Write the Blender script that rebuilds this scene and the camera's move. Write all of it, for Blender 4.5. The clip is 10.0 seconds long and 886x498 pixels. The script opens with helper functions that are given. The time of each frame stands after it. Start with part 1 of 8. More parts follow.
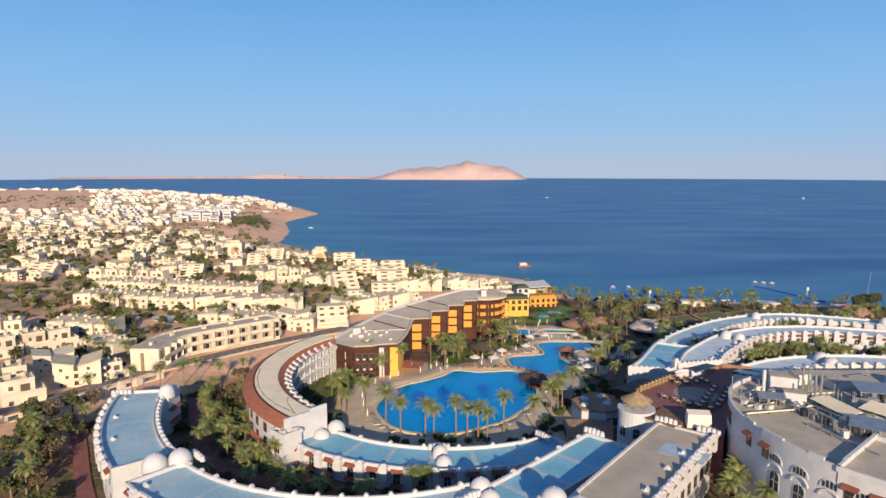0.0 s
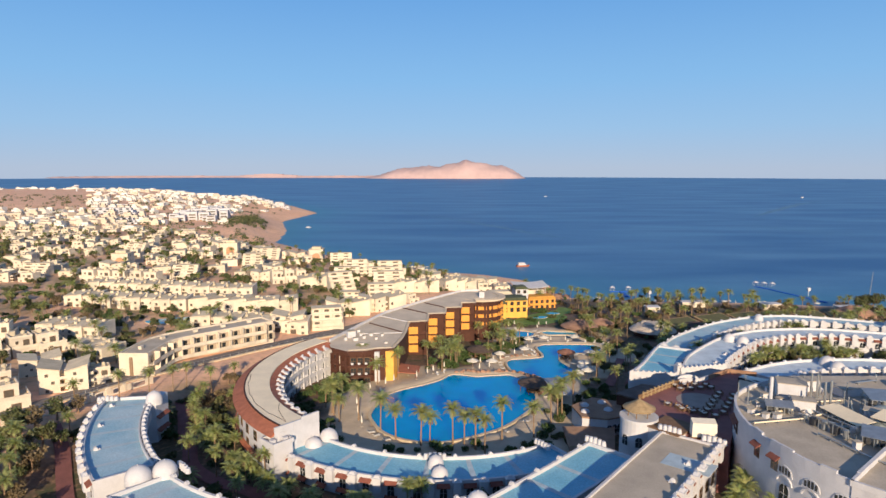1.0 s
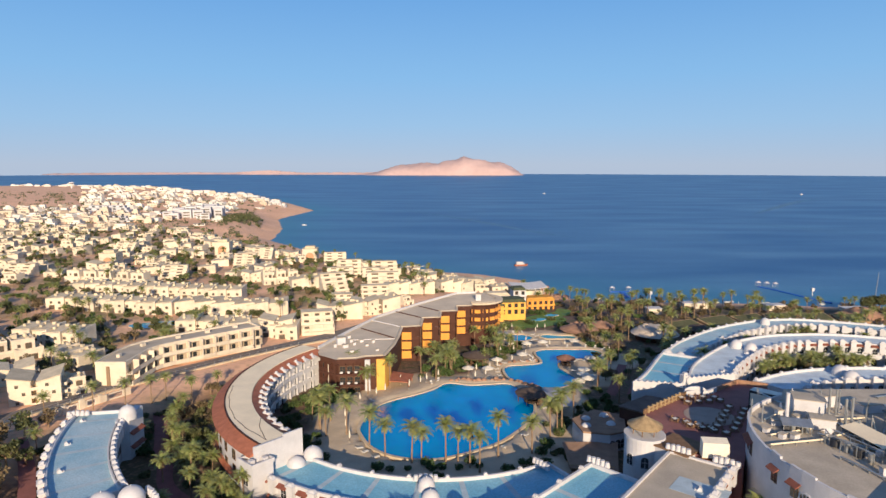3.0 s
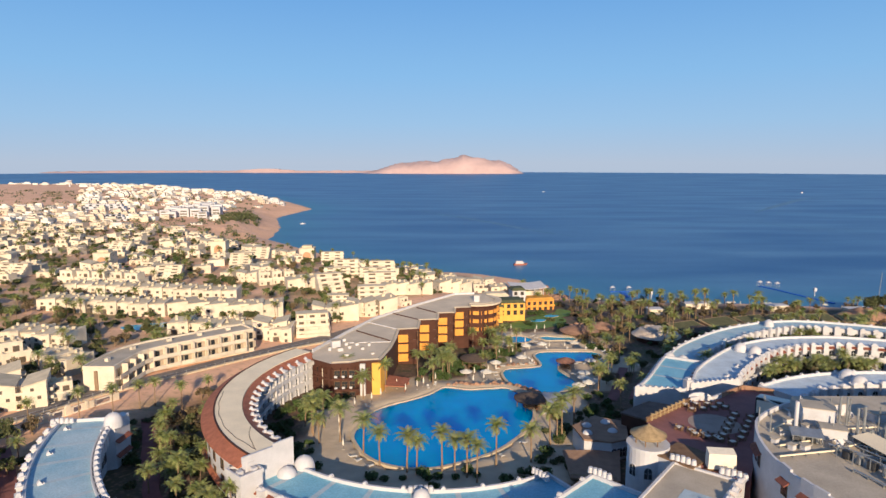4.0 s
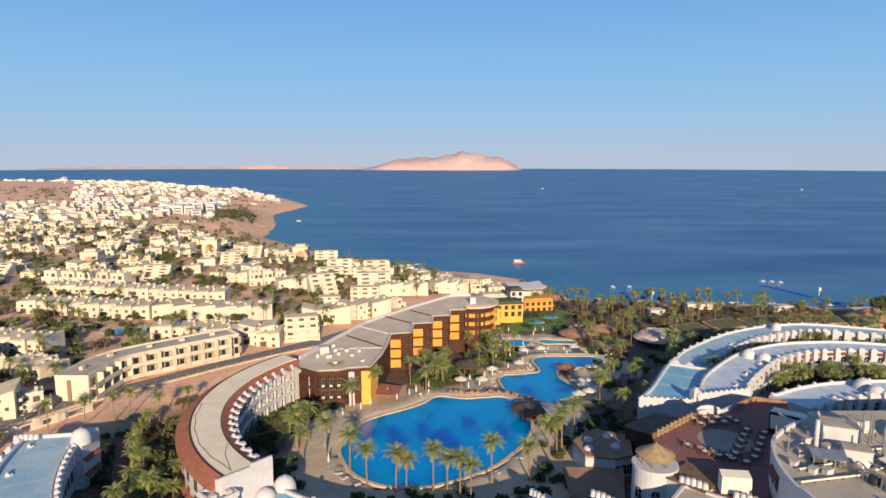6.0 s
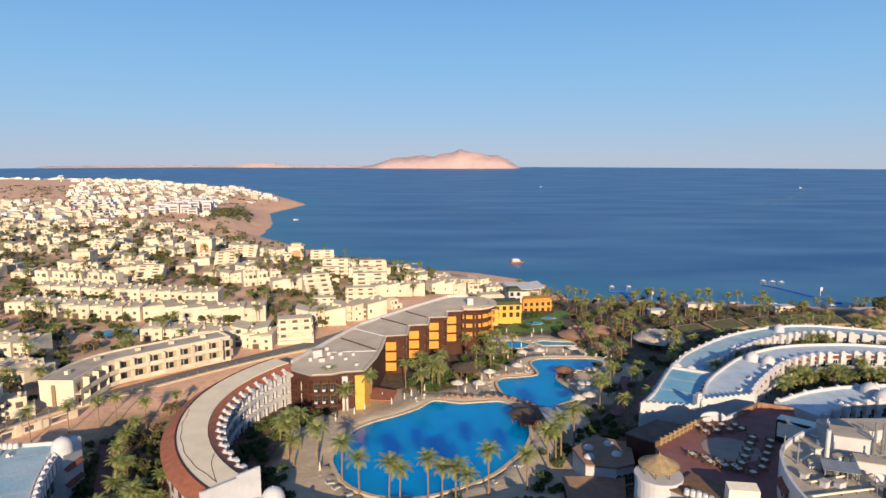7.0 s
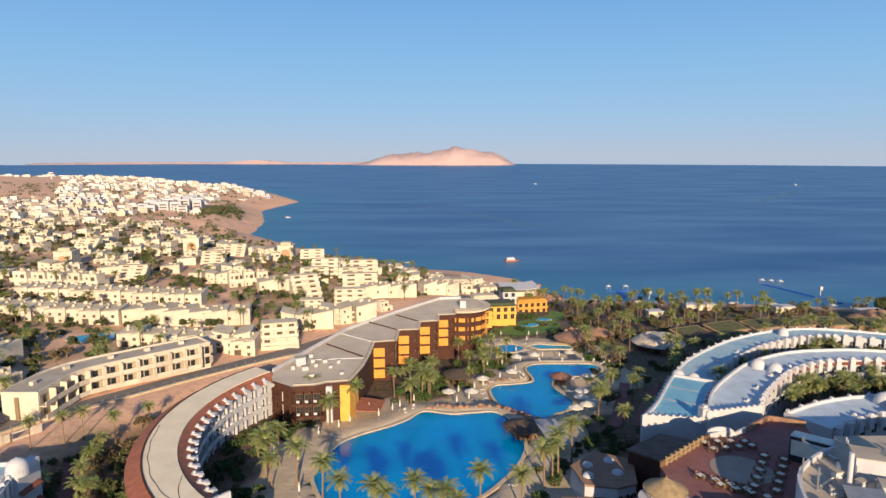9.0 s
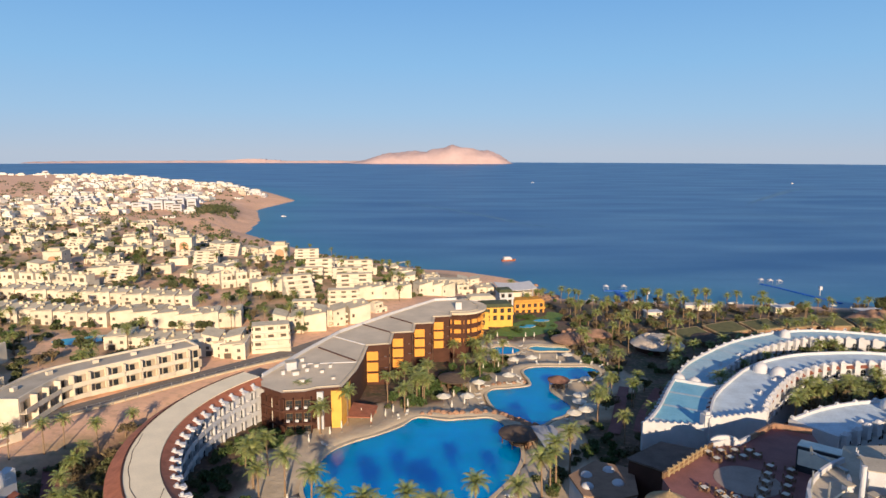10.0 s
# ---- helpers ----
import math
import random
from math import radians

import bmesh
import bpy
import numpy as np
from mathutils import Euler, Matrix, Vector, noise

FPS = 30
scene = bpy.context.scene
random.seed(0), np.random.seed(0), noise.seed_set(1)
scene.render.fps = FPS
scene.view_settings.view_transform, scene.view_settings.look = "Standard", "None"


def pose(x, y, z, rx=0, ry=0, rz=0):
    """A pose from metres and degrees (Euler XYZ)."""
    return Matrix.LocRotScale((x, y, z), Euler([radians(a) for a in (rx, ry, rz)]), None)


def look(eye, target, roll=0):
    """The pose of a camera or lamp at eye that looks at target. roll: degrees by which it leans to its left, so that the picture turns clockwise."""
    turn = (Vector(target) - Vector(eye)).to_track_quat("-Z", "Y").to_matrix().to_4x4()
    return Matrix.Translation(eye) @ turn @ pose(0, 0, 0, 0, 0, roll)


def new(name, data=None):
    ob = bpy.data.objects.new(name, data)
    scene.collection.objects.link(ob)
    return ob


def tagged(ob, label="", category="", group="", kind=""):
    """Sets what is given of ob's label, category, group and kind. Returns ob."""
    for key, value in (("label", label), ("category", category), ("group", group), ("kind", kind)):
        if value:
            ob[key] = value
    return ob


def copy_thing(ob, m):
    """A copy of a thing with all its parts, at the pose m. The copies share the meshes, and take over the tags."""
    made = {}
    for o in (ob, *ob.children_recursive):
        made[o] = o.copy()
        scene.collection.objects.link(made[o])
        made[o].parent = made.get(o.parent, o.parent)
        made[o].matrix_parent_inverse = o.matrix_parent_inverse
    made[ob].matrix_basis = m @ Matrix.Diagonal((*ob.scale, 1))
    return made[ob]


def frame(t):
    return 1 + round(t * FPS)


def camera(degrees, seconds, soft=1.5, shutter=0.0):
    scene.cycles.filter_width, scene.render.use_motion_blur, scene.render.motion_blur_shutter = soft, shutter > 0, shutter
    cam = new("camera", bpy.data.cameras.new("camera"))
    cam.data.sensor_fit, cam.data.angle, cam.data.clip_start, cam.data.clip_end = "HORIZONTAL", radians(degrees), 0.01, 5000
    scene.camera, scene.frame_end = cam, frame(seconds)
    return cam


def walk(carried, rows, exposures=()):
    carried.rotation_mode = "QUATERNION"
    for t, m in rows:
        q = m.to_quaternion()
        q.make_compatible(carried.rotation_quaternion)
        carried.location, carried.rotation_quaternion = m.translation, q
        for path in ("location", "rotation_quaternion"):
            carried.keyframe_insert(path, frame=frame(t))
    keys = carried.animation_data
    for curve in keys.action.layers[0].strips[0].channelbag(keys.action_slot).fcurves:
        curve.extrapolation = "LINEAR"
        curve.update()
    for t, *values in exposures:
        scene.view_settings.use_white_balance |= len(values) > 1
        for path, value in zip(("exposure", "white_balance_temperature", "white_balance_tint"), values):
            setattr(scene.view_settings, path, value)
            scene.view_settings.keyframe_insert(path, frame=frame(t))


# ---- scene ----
cam = camera(69.63, 10.0)
# seconds, x, y, z, yaw, pitch, roll
ROWS = [
    (0.0, 0.000, 0.000, 84.000, 0.000, -7.170, 0.032),
    (0.5, 0.269, 2.413, 84.051, -0.066, -7.208, 0.030),
    (1.0, 0.562, 4.810, 84.158, -0.125, -7.261, 0.030),
    (1.5, 0.876, 7.194, 84.297, -0.175, -7.325, 0.033),
    (2.0, 1.210, 9.568, 84.449, -0.215, -7.396, 0.035),
    (2.5, 1.559, 11.935, 84.601, -0.247, -7.473, 0.038),
    (3.0, 1.919, 14.297, 84.742, -0.271, -7.552, 0.040),
    (3.5, 2.287, 16.656, 84.866, -0.292, -7.633, 0.042),
    (4.0, 2.660, 19.013, 84.967, -0.311, -7.714, 0.044),
    (4.5, 3.033, 21.371, 85.046, -0.332, -7.794, 0.045),
    (5.0, 3.405, 23.731, 85.102, -0.358, -7.874, 0.046),
    (5.5, 3.772, 26.092, 85.139, -0.393, -7.952, 0.047),
    (6.0, 4.134, 28.456, 85.159, -0.440, -8.029, 0.049),
    (6.5, 4.489, 30.822, 85.167, -0.501, -8.105, 0.051),
    (7.0, 4.837, 33.189, 85.168, -0.578, -8.179, 0.054),
    (7.5, 5.180, 35.556, 85.164, -0.670, -8.252, 0.058),
    (8.0, 5.521, 37.921, 85.160, -0.778, -8.324, 0.062),
    (8.5, 5.864, 40.282, 85.157, -0.899, -8.394, 0.066),
    (9.0, 6.213, 42.635, 85.155, -1.029, -8.462, 0.069),
    (9.5, 6.577, 44.976, 85.154, -1.162, -8.528, 0.071),
    (10.0, 6.965, 47.300, 85.148, -1.291, -8.590, 0.068),
]
walk(cam, [(t, pose(x, y, z, 90 + pitch, 0, yaw) @ pose(0, 0, 0, 0, 0, roll)) for t, x, y, z, yaw, pitch, roll in ROWS], [(0.0, 0.29, 5660, 10), (5.0, 0.31, 5790, 10), (10.0, 0.32, 5900, 10)])

# ---- light ----
SUN_AZ, SUN_EL = 6.0, 17.0   # degrees: to the right of straight behind the first view, above the horizon
world = bpy.data.worlds.new("sky")
scene.world = world
world.use_nodes = True
wn = world.node_tree.nodes
sky = wn.new("ShaderNodeTexSky")
sky.sky_type, sky.sun_disc = "NISHITA", False
sky.sun_elevation, sky.sun_rotation = radians(SUN_EL), radians(180 - SUN_AZ)
sky.air_density, sky.dust_density, sky.ozone_density = 1.0, 0.0, 4.0
sky.altitude = 3000
wn["Background"].inputs["Strength"].default_value = 0.080
# dusty desert air: the clear sky pales into haze towards the horizon, all round
coord, height = wn.new("ShaderNodeTexCoord"), wn.new("ShaderNodeSeparateXYZ")
air, share, veil = wn.new("ShaderNodeValToRGB"), wn.new("ShaderNodeMapRange"), wn.new("ShaderNodeMix")
wl = world.node_tree.links
wl.new(coord.outputs["Generated"], height.inputs[0])
wl.new(height.outputs["Z"], air.inputs[0])
wl.new(height.outputs["Z"], share.inputs["Value"])
AIR = 9.5 / 12.0
stops = ((0.0, (0.51, 0.55, 0.62)), (0.06, (0.40, 0.57, 0.72)), (0.13, (0.31, 0.54, 0.76)), (0.27, (0.19, 0.42, 0.73)), (1.0, (0.23, 0.28, 0.50)))
while len(air.color_ramp.elements) < len(stops):
    air.color_ramp.elements.new(0.5)
for element, (at, colour) in zip(air.color_ramp.elements, stops):
    element.position, element.color = at, (*(c * AIR for c in colour), 1)
lift = wn.new("ShaderNodeVectorMath")
lift.operation = "SCALE"
lift.inputs["Scale"].default_value = 12.0
wl.new(air.outputs[0], lift.inputs[0])
share.inputs["From Min"].default_value, share.inputs["From Max"].default_value = 0.15, 0.7
share.inputs["To Min"].default_value, share.inputs["To Max"].default_value = 0.92, 0.4
veil.data_type = "RGBA"
wl.new(share.outputs[0], veil.inputs[0])
wl.new(sky.outputs[0], veil.inputs[6])
wl.new(lift.outputs[0], veil.inputs[7])
wl.new(veil.outputs[2], wn["Background"].inputs["Color"])
sun_data = bpy.data.lights.new("sun", "SUN")
sun_data.energy, sun_data.angle, sun_data.color = 5.5, radians(0.5), (1.0, 0.745, 0.455)
sun = new("sun", sun_data)
sun_way = Vector((math.sin(radians(SUN_AZ)) * math.cos(radians(SUN_EL)), -math.cos(radians(SUN_AZ)) * math.cos(radians(SUN_EL)), math.sin(radians(SUN_EL))))
sun.matrix_world = look(sun_way * 300, (0, 0, 0))

# ---- materials ----
MATS = {}


def mat(name, base, rough=0.8, spots=0.25, scale=0.6, fine=8.0, bump=0.15, metal=0.0, second=None, spec=0.4, island=0.0, per_object=0.0, stretch=None):
    """A surface with broad stains, fine grain and relief, in metres."""
    if name in MATS:
        return MATS[name]
    m = bpy.data.materials.new(name)
    m.use_nodes = True
    nt = m.node_tree
    n, lk = nt.nodes, nt.links
    b = n["Principled BSDF"]
    b.inputs["Roughness"].default_value = rough
    b.inputs["Metallic"].default_value = metal
    b.inputs["Specular IOR Level"].default_value = spec
    geo = n.new("ShaderNodeNewGeometry")
    big, small = n.new("ShaderNodeTexNoise"), n.new("ShaderNodeTexNoise")
    big.inputs["Scale"].default_value, big.inputs["Detail"].default_value = scale, 5.0
    small.inputs["Scale"].default_value, small.inputs["Detail"].default_value = fine, 3.0
    if stretch:
        drawn = n.new("ShaderNodeMapping")
        drawn.inputs["Scale"].default_value, drawn.inputs["Rotation"].default_value = stretch, (0, 0, radians(12))
        lk.new(geo.outputs["Position"], drawn.inputs["Vector"])
        lk.new(drawn.outputs[0], big.inputs["Vector"])
    else:
        lk.new(geo.outputs["Position"], big.inputs["Vector"])
    lk.new(geo.outputs["Position"], small.inputs["Vector"])
    ramp = n.new("ShaderNodeMapRange")
    ramp.inputs["From Min"].default_value, ramp.inputs["From Max"].default_value = 0.35, 0.68
    lk.new(big.outputs["Fac"], ramp.inputs["Value"])
    mix = n.new("ShaderNodeMix")
    mix.data_type = "RGBA"
    dark = second or tuple(c * (1 - spots) for c in base)
    mix.inputs[6].default_value, mix.inputs[7].default_value = (*base, 1), (*dark, 1)
    lk.new(ramp.outputs[0], mix.inputs[0])
    grain = n.new("ShaderNodeMapRange")
    grain.inputs["From Min"].default_value, grain.inputs["From Max"].default_value = 0.3, 0.7
    grain.inputs["To Min"].default_value, grain.inputs["To Max"].default_value = 1 - spots * 0.6, 1 + spots * 0.4
    lk.new(small.outputs["Fac"], grain.inputs["Value"])
    last = grain.outputs[0]
    if island or per_object:
        src = geo.outputs["Random Per Island"] if island else n.new("ShaderNodeObjectInfo").outputs["Random"]
        vary = n.new("ShaderNodeMapRange")
        k = island or per_object
        vary.inputs["To Min"].default_value, vary.inputs["To Max"].default_value = 1 - k, 1 + k
        lk.new(src, vary.inputs["Value"])
        mul = n.new("ShaderNodeMath")
        mul.operation = "MULTIPLY"
        lk.new(last, mul.inputs[0])
        lk.new(vary.outputs[0], mul.inputs[1])
        last = mul.outputs[0]
    sc = n.new("ShaderNodeVectorMath")
    sc.operation = "SCALE"
    lk.new(mix.outputs[2], sc.inputs[0])
    lk.new(last, sc.inputs["Scale"])
    lk.new(sc.outputs[0], b.inputs["Base Color"])
    if bump:
        bp = n.new("ShaderNodeBump")
        bp.inputs["Strength"].default_value, bp.inputs["Distance"].default_value = bump, 0.05
        lk.new(small.outputs["Fac"], bp.inputs["Height"])
        lk.new(bp.outputs[0], b.inputs["Normal"])
    MATS[name] = m
    return m


WHITE = mat("white_render", (0.58, 0.565, 0.575), 0.85, 0.12, 0.5, 6)
CREAM = mat("cream_render", (0.72, 0.62, 0.48), 0.9, 0.18, 0.3, 5, per_object=0.1)
CREAM_ROOF = mat("cream_roof", (0.64, 0.54, 0.38), 0.95, 0.22, 0.4, 4, per_object=0.12)
BLUE_ROOF = mat("blue_roof_paint", (0.25, 0.50, 0.62), 0.6, 0.3, 0.16, 3, 0.05, second=(0.17, 0.41, 0.55))
FADED_BLUE = mat("faded_blue_roof_paint", (0.44, 0.56, 0.61), 0.65, 0.3, 0.16, 3, 0.05, second=(0.29, 0.46, 0.55))
ROOF_BAND = mat("pale_roof_band", (0.46, 0.55, 0.60), 0.7, 0.2, 0.5, 4, 0.05)
PALE_ROOF = mat("pale_roof_paint", (0.57, 0.65, 0.71), 0.7, 0.2, 0.3, 3, 0.05)
GREY_ROOF = mat("grey_screed", (0.50, 0.43, 0.335), 0.95, 0.2, 0.25, 4)
AWNING_RED = mat("faded_red_awning", (0.25, 0.085, 0.055), 0.85, 0.3, 0.8, 6)
SAND_ROOF = mat("sand_roof", (0.93, 0.78, 0.54), 0.95, 0.12, 0.25, 4)
TERRACOTTA = mat("terracotta_tiles", (0.42, 0.15, 0.08), 0.8, 0.3, 0.8, 6)
ORANGE = mat("orange_render", (0.80, 0.35, 0.06), 0.85, 0.15, 0.4, 5)
YELLOW = mat("yellow_render", (0.80, 0.44, 0.08), 0.85, 0.15, 0.4, 5)
BROWN = mat("dark_brown_render", (0.085, 0.033, 0.02), 0.85, 0.25, 0.5, 5)
GREY_ROOF_2 = mat("weathered_roof_felt", (0.68, 0.56, 0.41), 0.95, 0.18, 0.15, 3)
GLASS = mat("dark_window_glass", (0.03, 0.035, 0.04), 0.12, 0.2, 1, 4, 0.0, spec=0.6)
WOOD = mat("weathered_timber", (0.22, 0.13, 0.07), 0.85, 0.3, 0.8, 12)
THATCH = mat("thatch", (0.42, 0.30, 0.16), 0.95, 0.35, 1.2, 14, 0.5)
DARK_THATCH = mat("old_thatch", (0.12, 0.085, 0.065), 0.95, 0.35, 1.2, 14, 0.5)
DECK = mat("sandstone_paving", (0.62, 0.50, 0.34), 0.9, 0.2, 0.35, 3)
TERRACE_TILE = mat("reddish_terrace_tiles", (0.27, 0.118, 0.104), 0.8, 0.2, 0.4, 3)
ROCK = mat("reddish_rock", (0.40, 0.23, 0.145), 0.95, 0.35, 0.5, 3, 0.5)
ASPHALT = mat("asphalt", (0.20, 0.175, 0.155), 0.9, 0.2, 0.3, 3)
PATH = mat("red_garden_path", (0.24, 0.10, 0.09), 0.9, 0.2, 0.5, 4)
METAL = mat("galvanised_metal", (0.45, 0.46, 0.46), 0.4, 0.2, 0.8, 6, 0.05, metal=0.7)
CANVAS = mat("pale_canvas", (0.72, 0.66, 0.55), 0.85, 0.12, 1.0, 8, 0.1, per_object=0.08)
BLUE_CLOTH = mat("blue_plastic", (0.02, 0.12, 0.5), 0.5, 0.2, 0.5, 4)
TRUNK = mat("palm_trunk_bark", (0.30, 0.20, 0.12), 0.95, 0.35, 2.0, 9, 0.6)
FROND = mat("palm_fronds", (0.19, 0.24, 0.065), 0.6, 0.3, 0.7, 6, 0.0, island=0.3, second=(0.28, 0.27, 0.085))
LEAF = mat("leaves", (0.075, 0.095, 0.032), 0.6, 0.4, 0.4, 5, 0.0, island=0.35, second=(0.115, 0.11, 0.042))
DRY_LEAF = mat("dry_leaves", (0.19, 0.14, 0.07), 0.7, 0.4, 0.4, 5, 0.0, island=0.35)
HEDGE = mat("hedge_leaves", (0.065, 0.105, 0.025), 0.6, 0.4, 0.5, 5, 0.0, island=0.3)


def water(name, colour, scale, strength, rough=0.08, spec=0.4, broad=0.02, second=None, stretch=None):
    m = mat(name, colour, rough, 0.12, broad, 0.2, 0.0, spec=spec, second=second, stretch=stretch)
    nt = m.node_tree
    geo = nt.nodes.new("ShaderNodeNewGeometry")
    wave = nt.nodes.new("ShaderNodeTexNoise")
    wave.inputs["Scale"].default_value, wave.inputs["Detail"].default_value = scale, 4.0
    nt.links.new(geo.outputs["Position"], wave.inputs["Vector"])
    bp = nt.nodes.new("ShaderNodeBump")
    bp.inputs["Strength"].default_value, bp.inputs["Distance"].default_value = strength, 0.1
    nt.links.new(wave.outputs["Fac"], bp.inputs["Height"])
    nt.links.new(bp.outputs[0], nt.nodes["Principled BSDF"].inputs["Normal"])
    return m


SEA = water("sea_water", (0.010, 0.070, 0.220), 0.25, 0.5, 0.4, 0.5, 1.0, (0.078, 0.182, 0.335), (0.0042, 0.015, 0.01))
POOL = water("pool_water", (0.004, 0.31, 0.72), 1.5, 0.15, 0.12, 0.4)
pool_shader = POOL.node_tree.nodes["Principled BSDF"]   # light spreads through the clear water
pool_shader.inputs["Subsurface Weight"].default_value = 1.0
pool_shader.inputs["Subsurface Radius"].default_value = (0.4, 1.0, 1.4)
pool_shader.inputs["Subsurface Scale"].default_value = 12.0
TURQ = water("shallow_pool_water", (0.06, 0.36, 0.48), 1.5, 0.15, 0.06)

# ---- building helpers ----


class Mesh:
    """Collects corners and faces of one part."""

    def __init__(self):
        self.v, self.f, self.m = [], [], []

    def face(self, pts, slot=0):
        n = len(self.v)
        self.v += [tuple(p) for p in pts]
        self.f.append(tuple(range(n, n + len(pts))))
        self.m.append(slot)

    def hull(self, low, high, slot=0, top=None, bottom=True):
        """Sides between two rings of the same count, and their caps."""
        n, k = len(self.v), len(low)
        self.v += [tuple(p) for p in low] + [tuple(p) for p in high]
        for i in range(k):
            j = (i + 1) % k
            self.f.append((n + i, n + j, n + k + j, n + k + i))
            self.m.append(slot)
        self.f.append(tuple(range(n + k, n + 2 * k)))
        self.m.append(slot if top is None else top)
        if bottom:
            self.f.append(tuple(range(n + k - 1, n - 1, -1)))
            self.m.append(slot)

    def box(self, x0, y0, z0, x1, y1, z1, slot=0, top=None):
        self.hull([(x0, y0, z0), (x1, y0, z0), (x1, y1, z0), (x0, y1, z0)], [(x0, y0, z1), (x1, y0, z1), (x1, y1, z1), (x0, y1, z1)], slot, top)

    def cyl(self, x, y, z0, z1, r0, r1=None, k=12, slot=0, top=None):
        r1 = r0 if r1 is None else r1
        a = [2 * math.pi * i / k for i in range(k)]
        self.hull([(x + r0 * math.cos(t), y + r0 * math.sin(t), z0) for t in a], [(x + r1 * math.cos(t), y + r1 * math.sin(t), z1) for t in a], slot, top)

    def dome(self, x, y, z, r, h=None, k=20, rows=7, slot=0):
        h = h or r
        n = len(self.v)
        for i in range(rows):
            p = math.pi / 2 * i / rows
            self.v += [(x + r * math.cos(p) * math.cos(2 * math.pi * j / k), y + r * math.cos(p) * math.sin(2 * math.pi * j / k), z + h * math.sin(p)) for j in range(k)]
        self.v.append((x, y, z + h))
        for i in range(rows - 1):
            for j in range(k):
                j2 = (j + 1) % k
                self.f.append((n + i * k + j, n + i * k + j2, n + (i + 1) * k + j2, n + (i + 1) * k + j))
                self.m.append(slot)
        for j in range(k):
            self.f.append((n + (rows - 1) * k + j, n + (rows - 1) * k + (j + 1) % k, n + rows * k))
            self.m.append(slot)

    def tube(self, pts, r, k=6, slot=0):
        rings = []
        for i, p in enumerate(pts):
            p = Vector(p)
            d = (Vector(pts[min(i + 1, len(pts) - 1)]) - Vector(pts[max(i - 1, 0)])).normalized()
            u = d.cross(Vector((0, 0, 1)) if abs(d.z) < 0.9 else Vector((1, 0, 0))).normalized()
            w = d.cross(u)
            rr = r[i] if isinstance(r, (list, tuple)) else r
            rings.append([p + rr * (math.cos(2 * math.pi * j / k) * u + math.sin(2 * math.pi * j / k) * w) for j in range(k)])
        for a, b in zip(rings, rings[1:]):
            for j in range(k):
                j2 = (j + 1) % k
                self.face([a[j], a[j2], b[j2], b[j]], slot)
        self.face(rings[-1], slot)
        self.face(rings[0][::-1], slot)

    def data(self, name, *materials, smooth=False, weld=True):
        me = bpy.data.meshes.new(name)
        if weld and len(self.v) < 4000:
            found, index = {}, []
            for p in self.v:
                index.append(found.setdefault((round(p[0], 3), round(p[1], 3), round(p[2], 3)), len(found)))
            keep = [(f, s) for f, s in (([index[i] for i in f], s) for f, s in zip(self.f, self.m)) if len(set(f)) == len(f)]
            self.v, self.f, self.m = list(found), [tuple(f) for f, _ in keep], [s for _, s in keep]
        me.from_pydata(self.v, [], self.f)
        for m in materials:
            me.materials.append(m)
        if len(materials) > 1:
            me.polygons.foreach_set("material_index", [min(s, len(materials) - 1) for s in self.m])
        if smooth:
            me.polygons.foreach_set("use_smooth", [True] * len(self.f))
        me.validate()
        me.update()
        return me


def thing(name, label, category, group="", at=(0, 0, 0), rz=0, kind=""):
    """An Empty at the base of a thing."""
    ob = new(name)
    ob.matrix_basis = pose(*at, 0, 0, rz)
    ob.empty_display_size = 0.5
    return tagged(ob, label, category, group, kind)


def part(name, m, materials, parent, label="", smooth=False, at=None):
    """One mesh object under a thing or a part; corners in the parent's space."""
    me = m.data(name, *(materials if isinstance(materials, (list, tuple)) else [materials]), smooth=smooth) if isinstance(m, Mesh) else m
    ob = new(name, me)
    ob.parent = parent
    if at is not None:
        ob.matrix_basis = at
    return tagged(ob, label)


def single(name, m, materials, label, category, group="", kind="", smooth=False):
    """A thing of one mesh."""
    ob = new(name, m.data(name, *(materials if isinstance(materials, (list, tuple)) else [materials]), smooth=smooth))
    return tagged(ob, label, category, group, kind)


def frame_ring(m, x0, y0, x1, y1, w, z0, z1):
    """A closed rim of width w round a rectangle."""
    out = [(x0, y0), (x1, y0), (x1, y1), (x0, y1)]
    inn = [(x0 + w, y0 + w), (x1 - w, y0 + w), (x1 - w, y1 - w), (x0 + w, y1 - w)]
    for i in range(4):
        j = (i + 1) % 4
        m.face([(*out[i], z0), (*out[j], z0), (*out[j], z1), (*out[i], z1)])
        m.face([(*out[i], z1), (*out[j], z1), (*inn[j], z1), (*inn[i], z1)])
        m.face([(*inn[j], z0), (*inn[i], z0), (*inn[i], z1), (*inn[j], z1)])


# ---- the lie of the land ----
COAST = [(-4900, 1900), (-1600, 2050), (-1390, 2030), (-1000, 2020), (-700, 1850), (-520, 1620), (-331, 1413), (-233, 1195), (-252, 1000), (-208, 851), (-188, 718), (-143, 656),
         (-85, 580), (-40, 533), (7, 498), (38, 487), (72, 457), (80, 414), (115, 404), (185, 398), (270, 382), (500, 350), (900, 320), (4900, 200)]


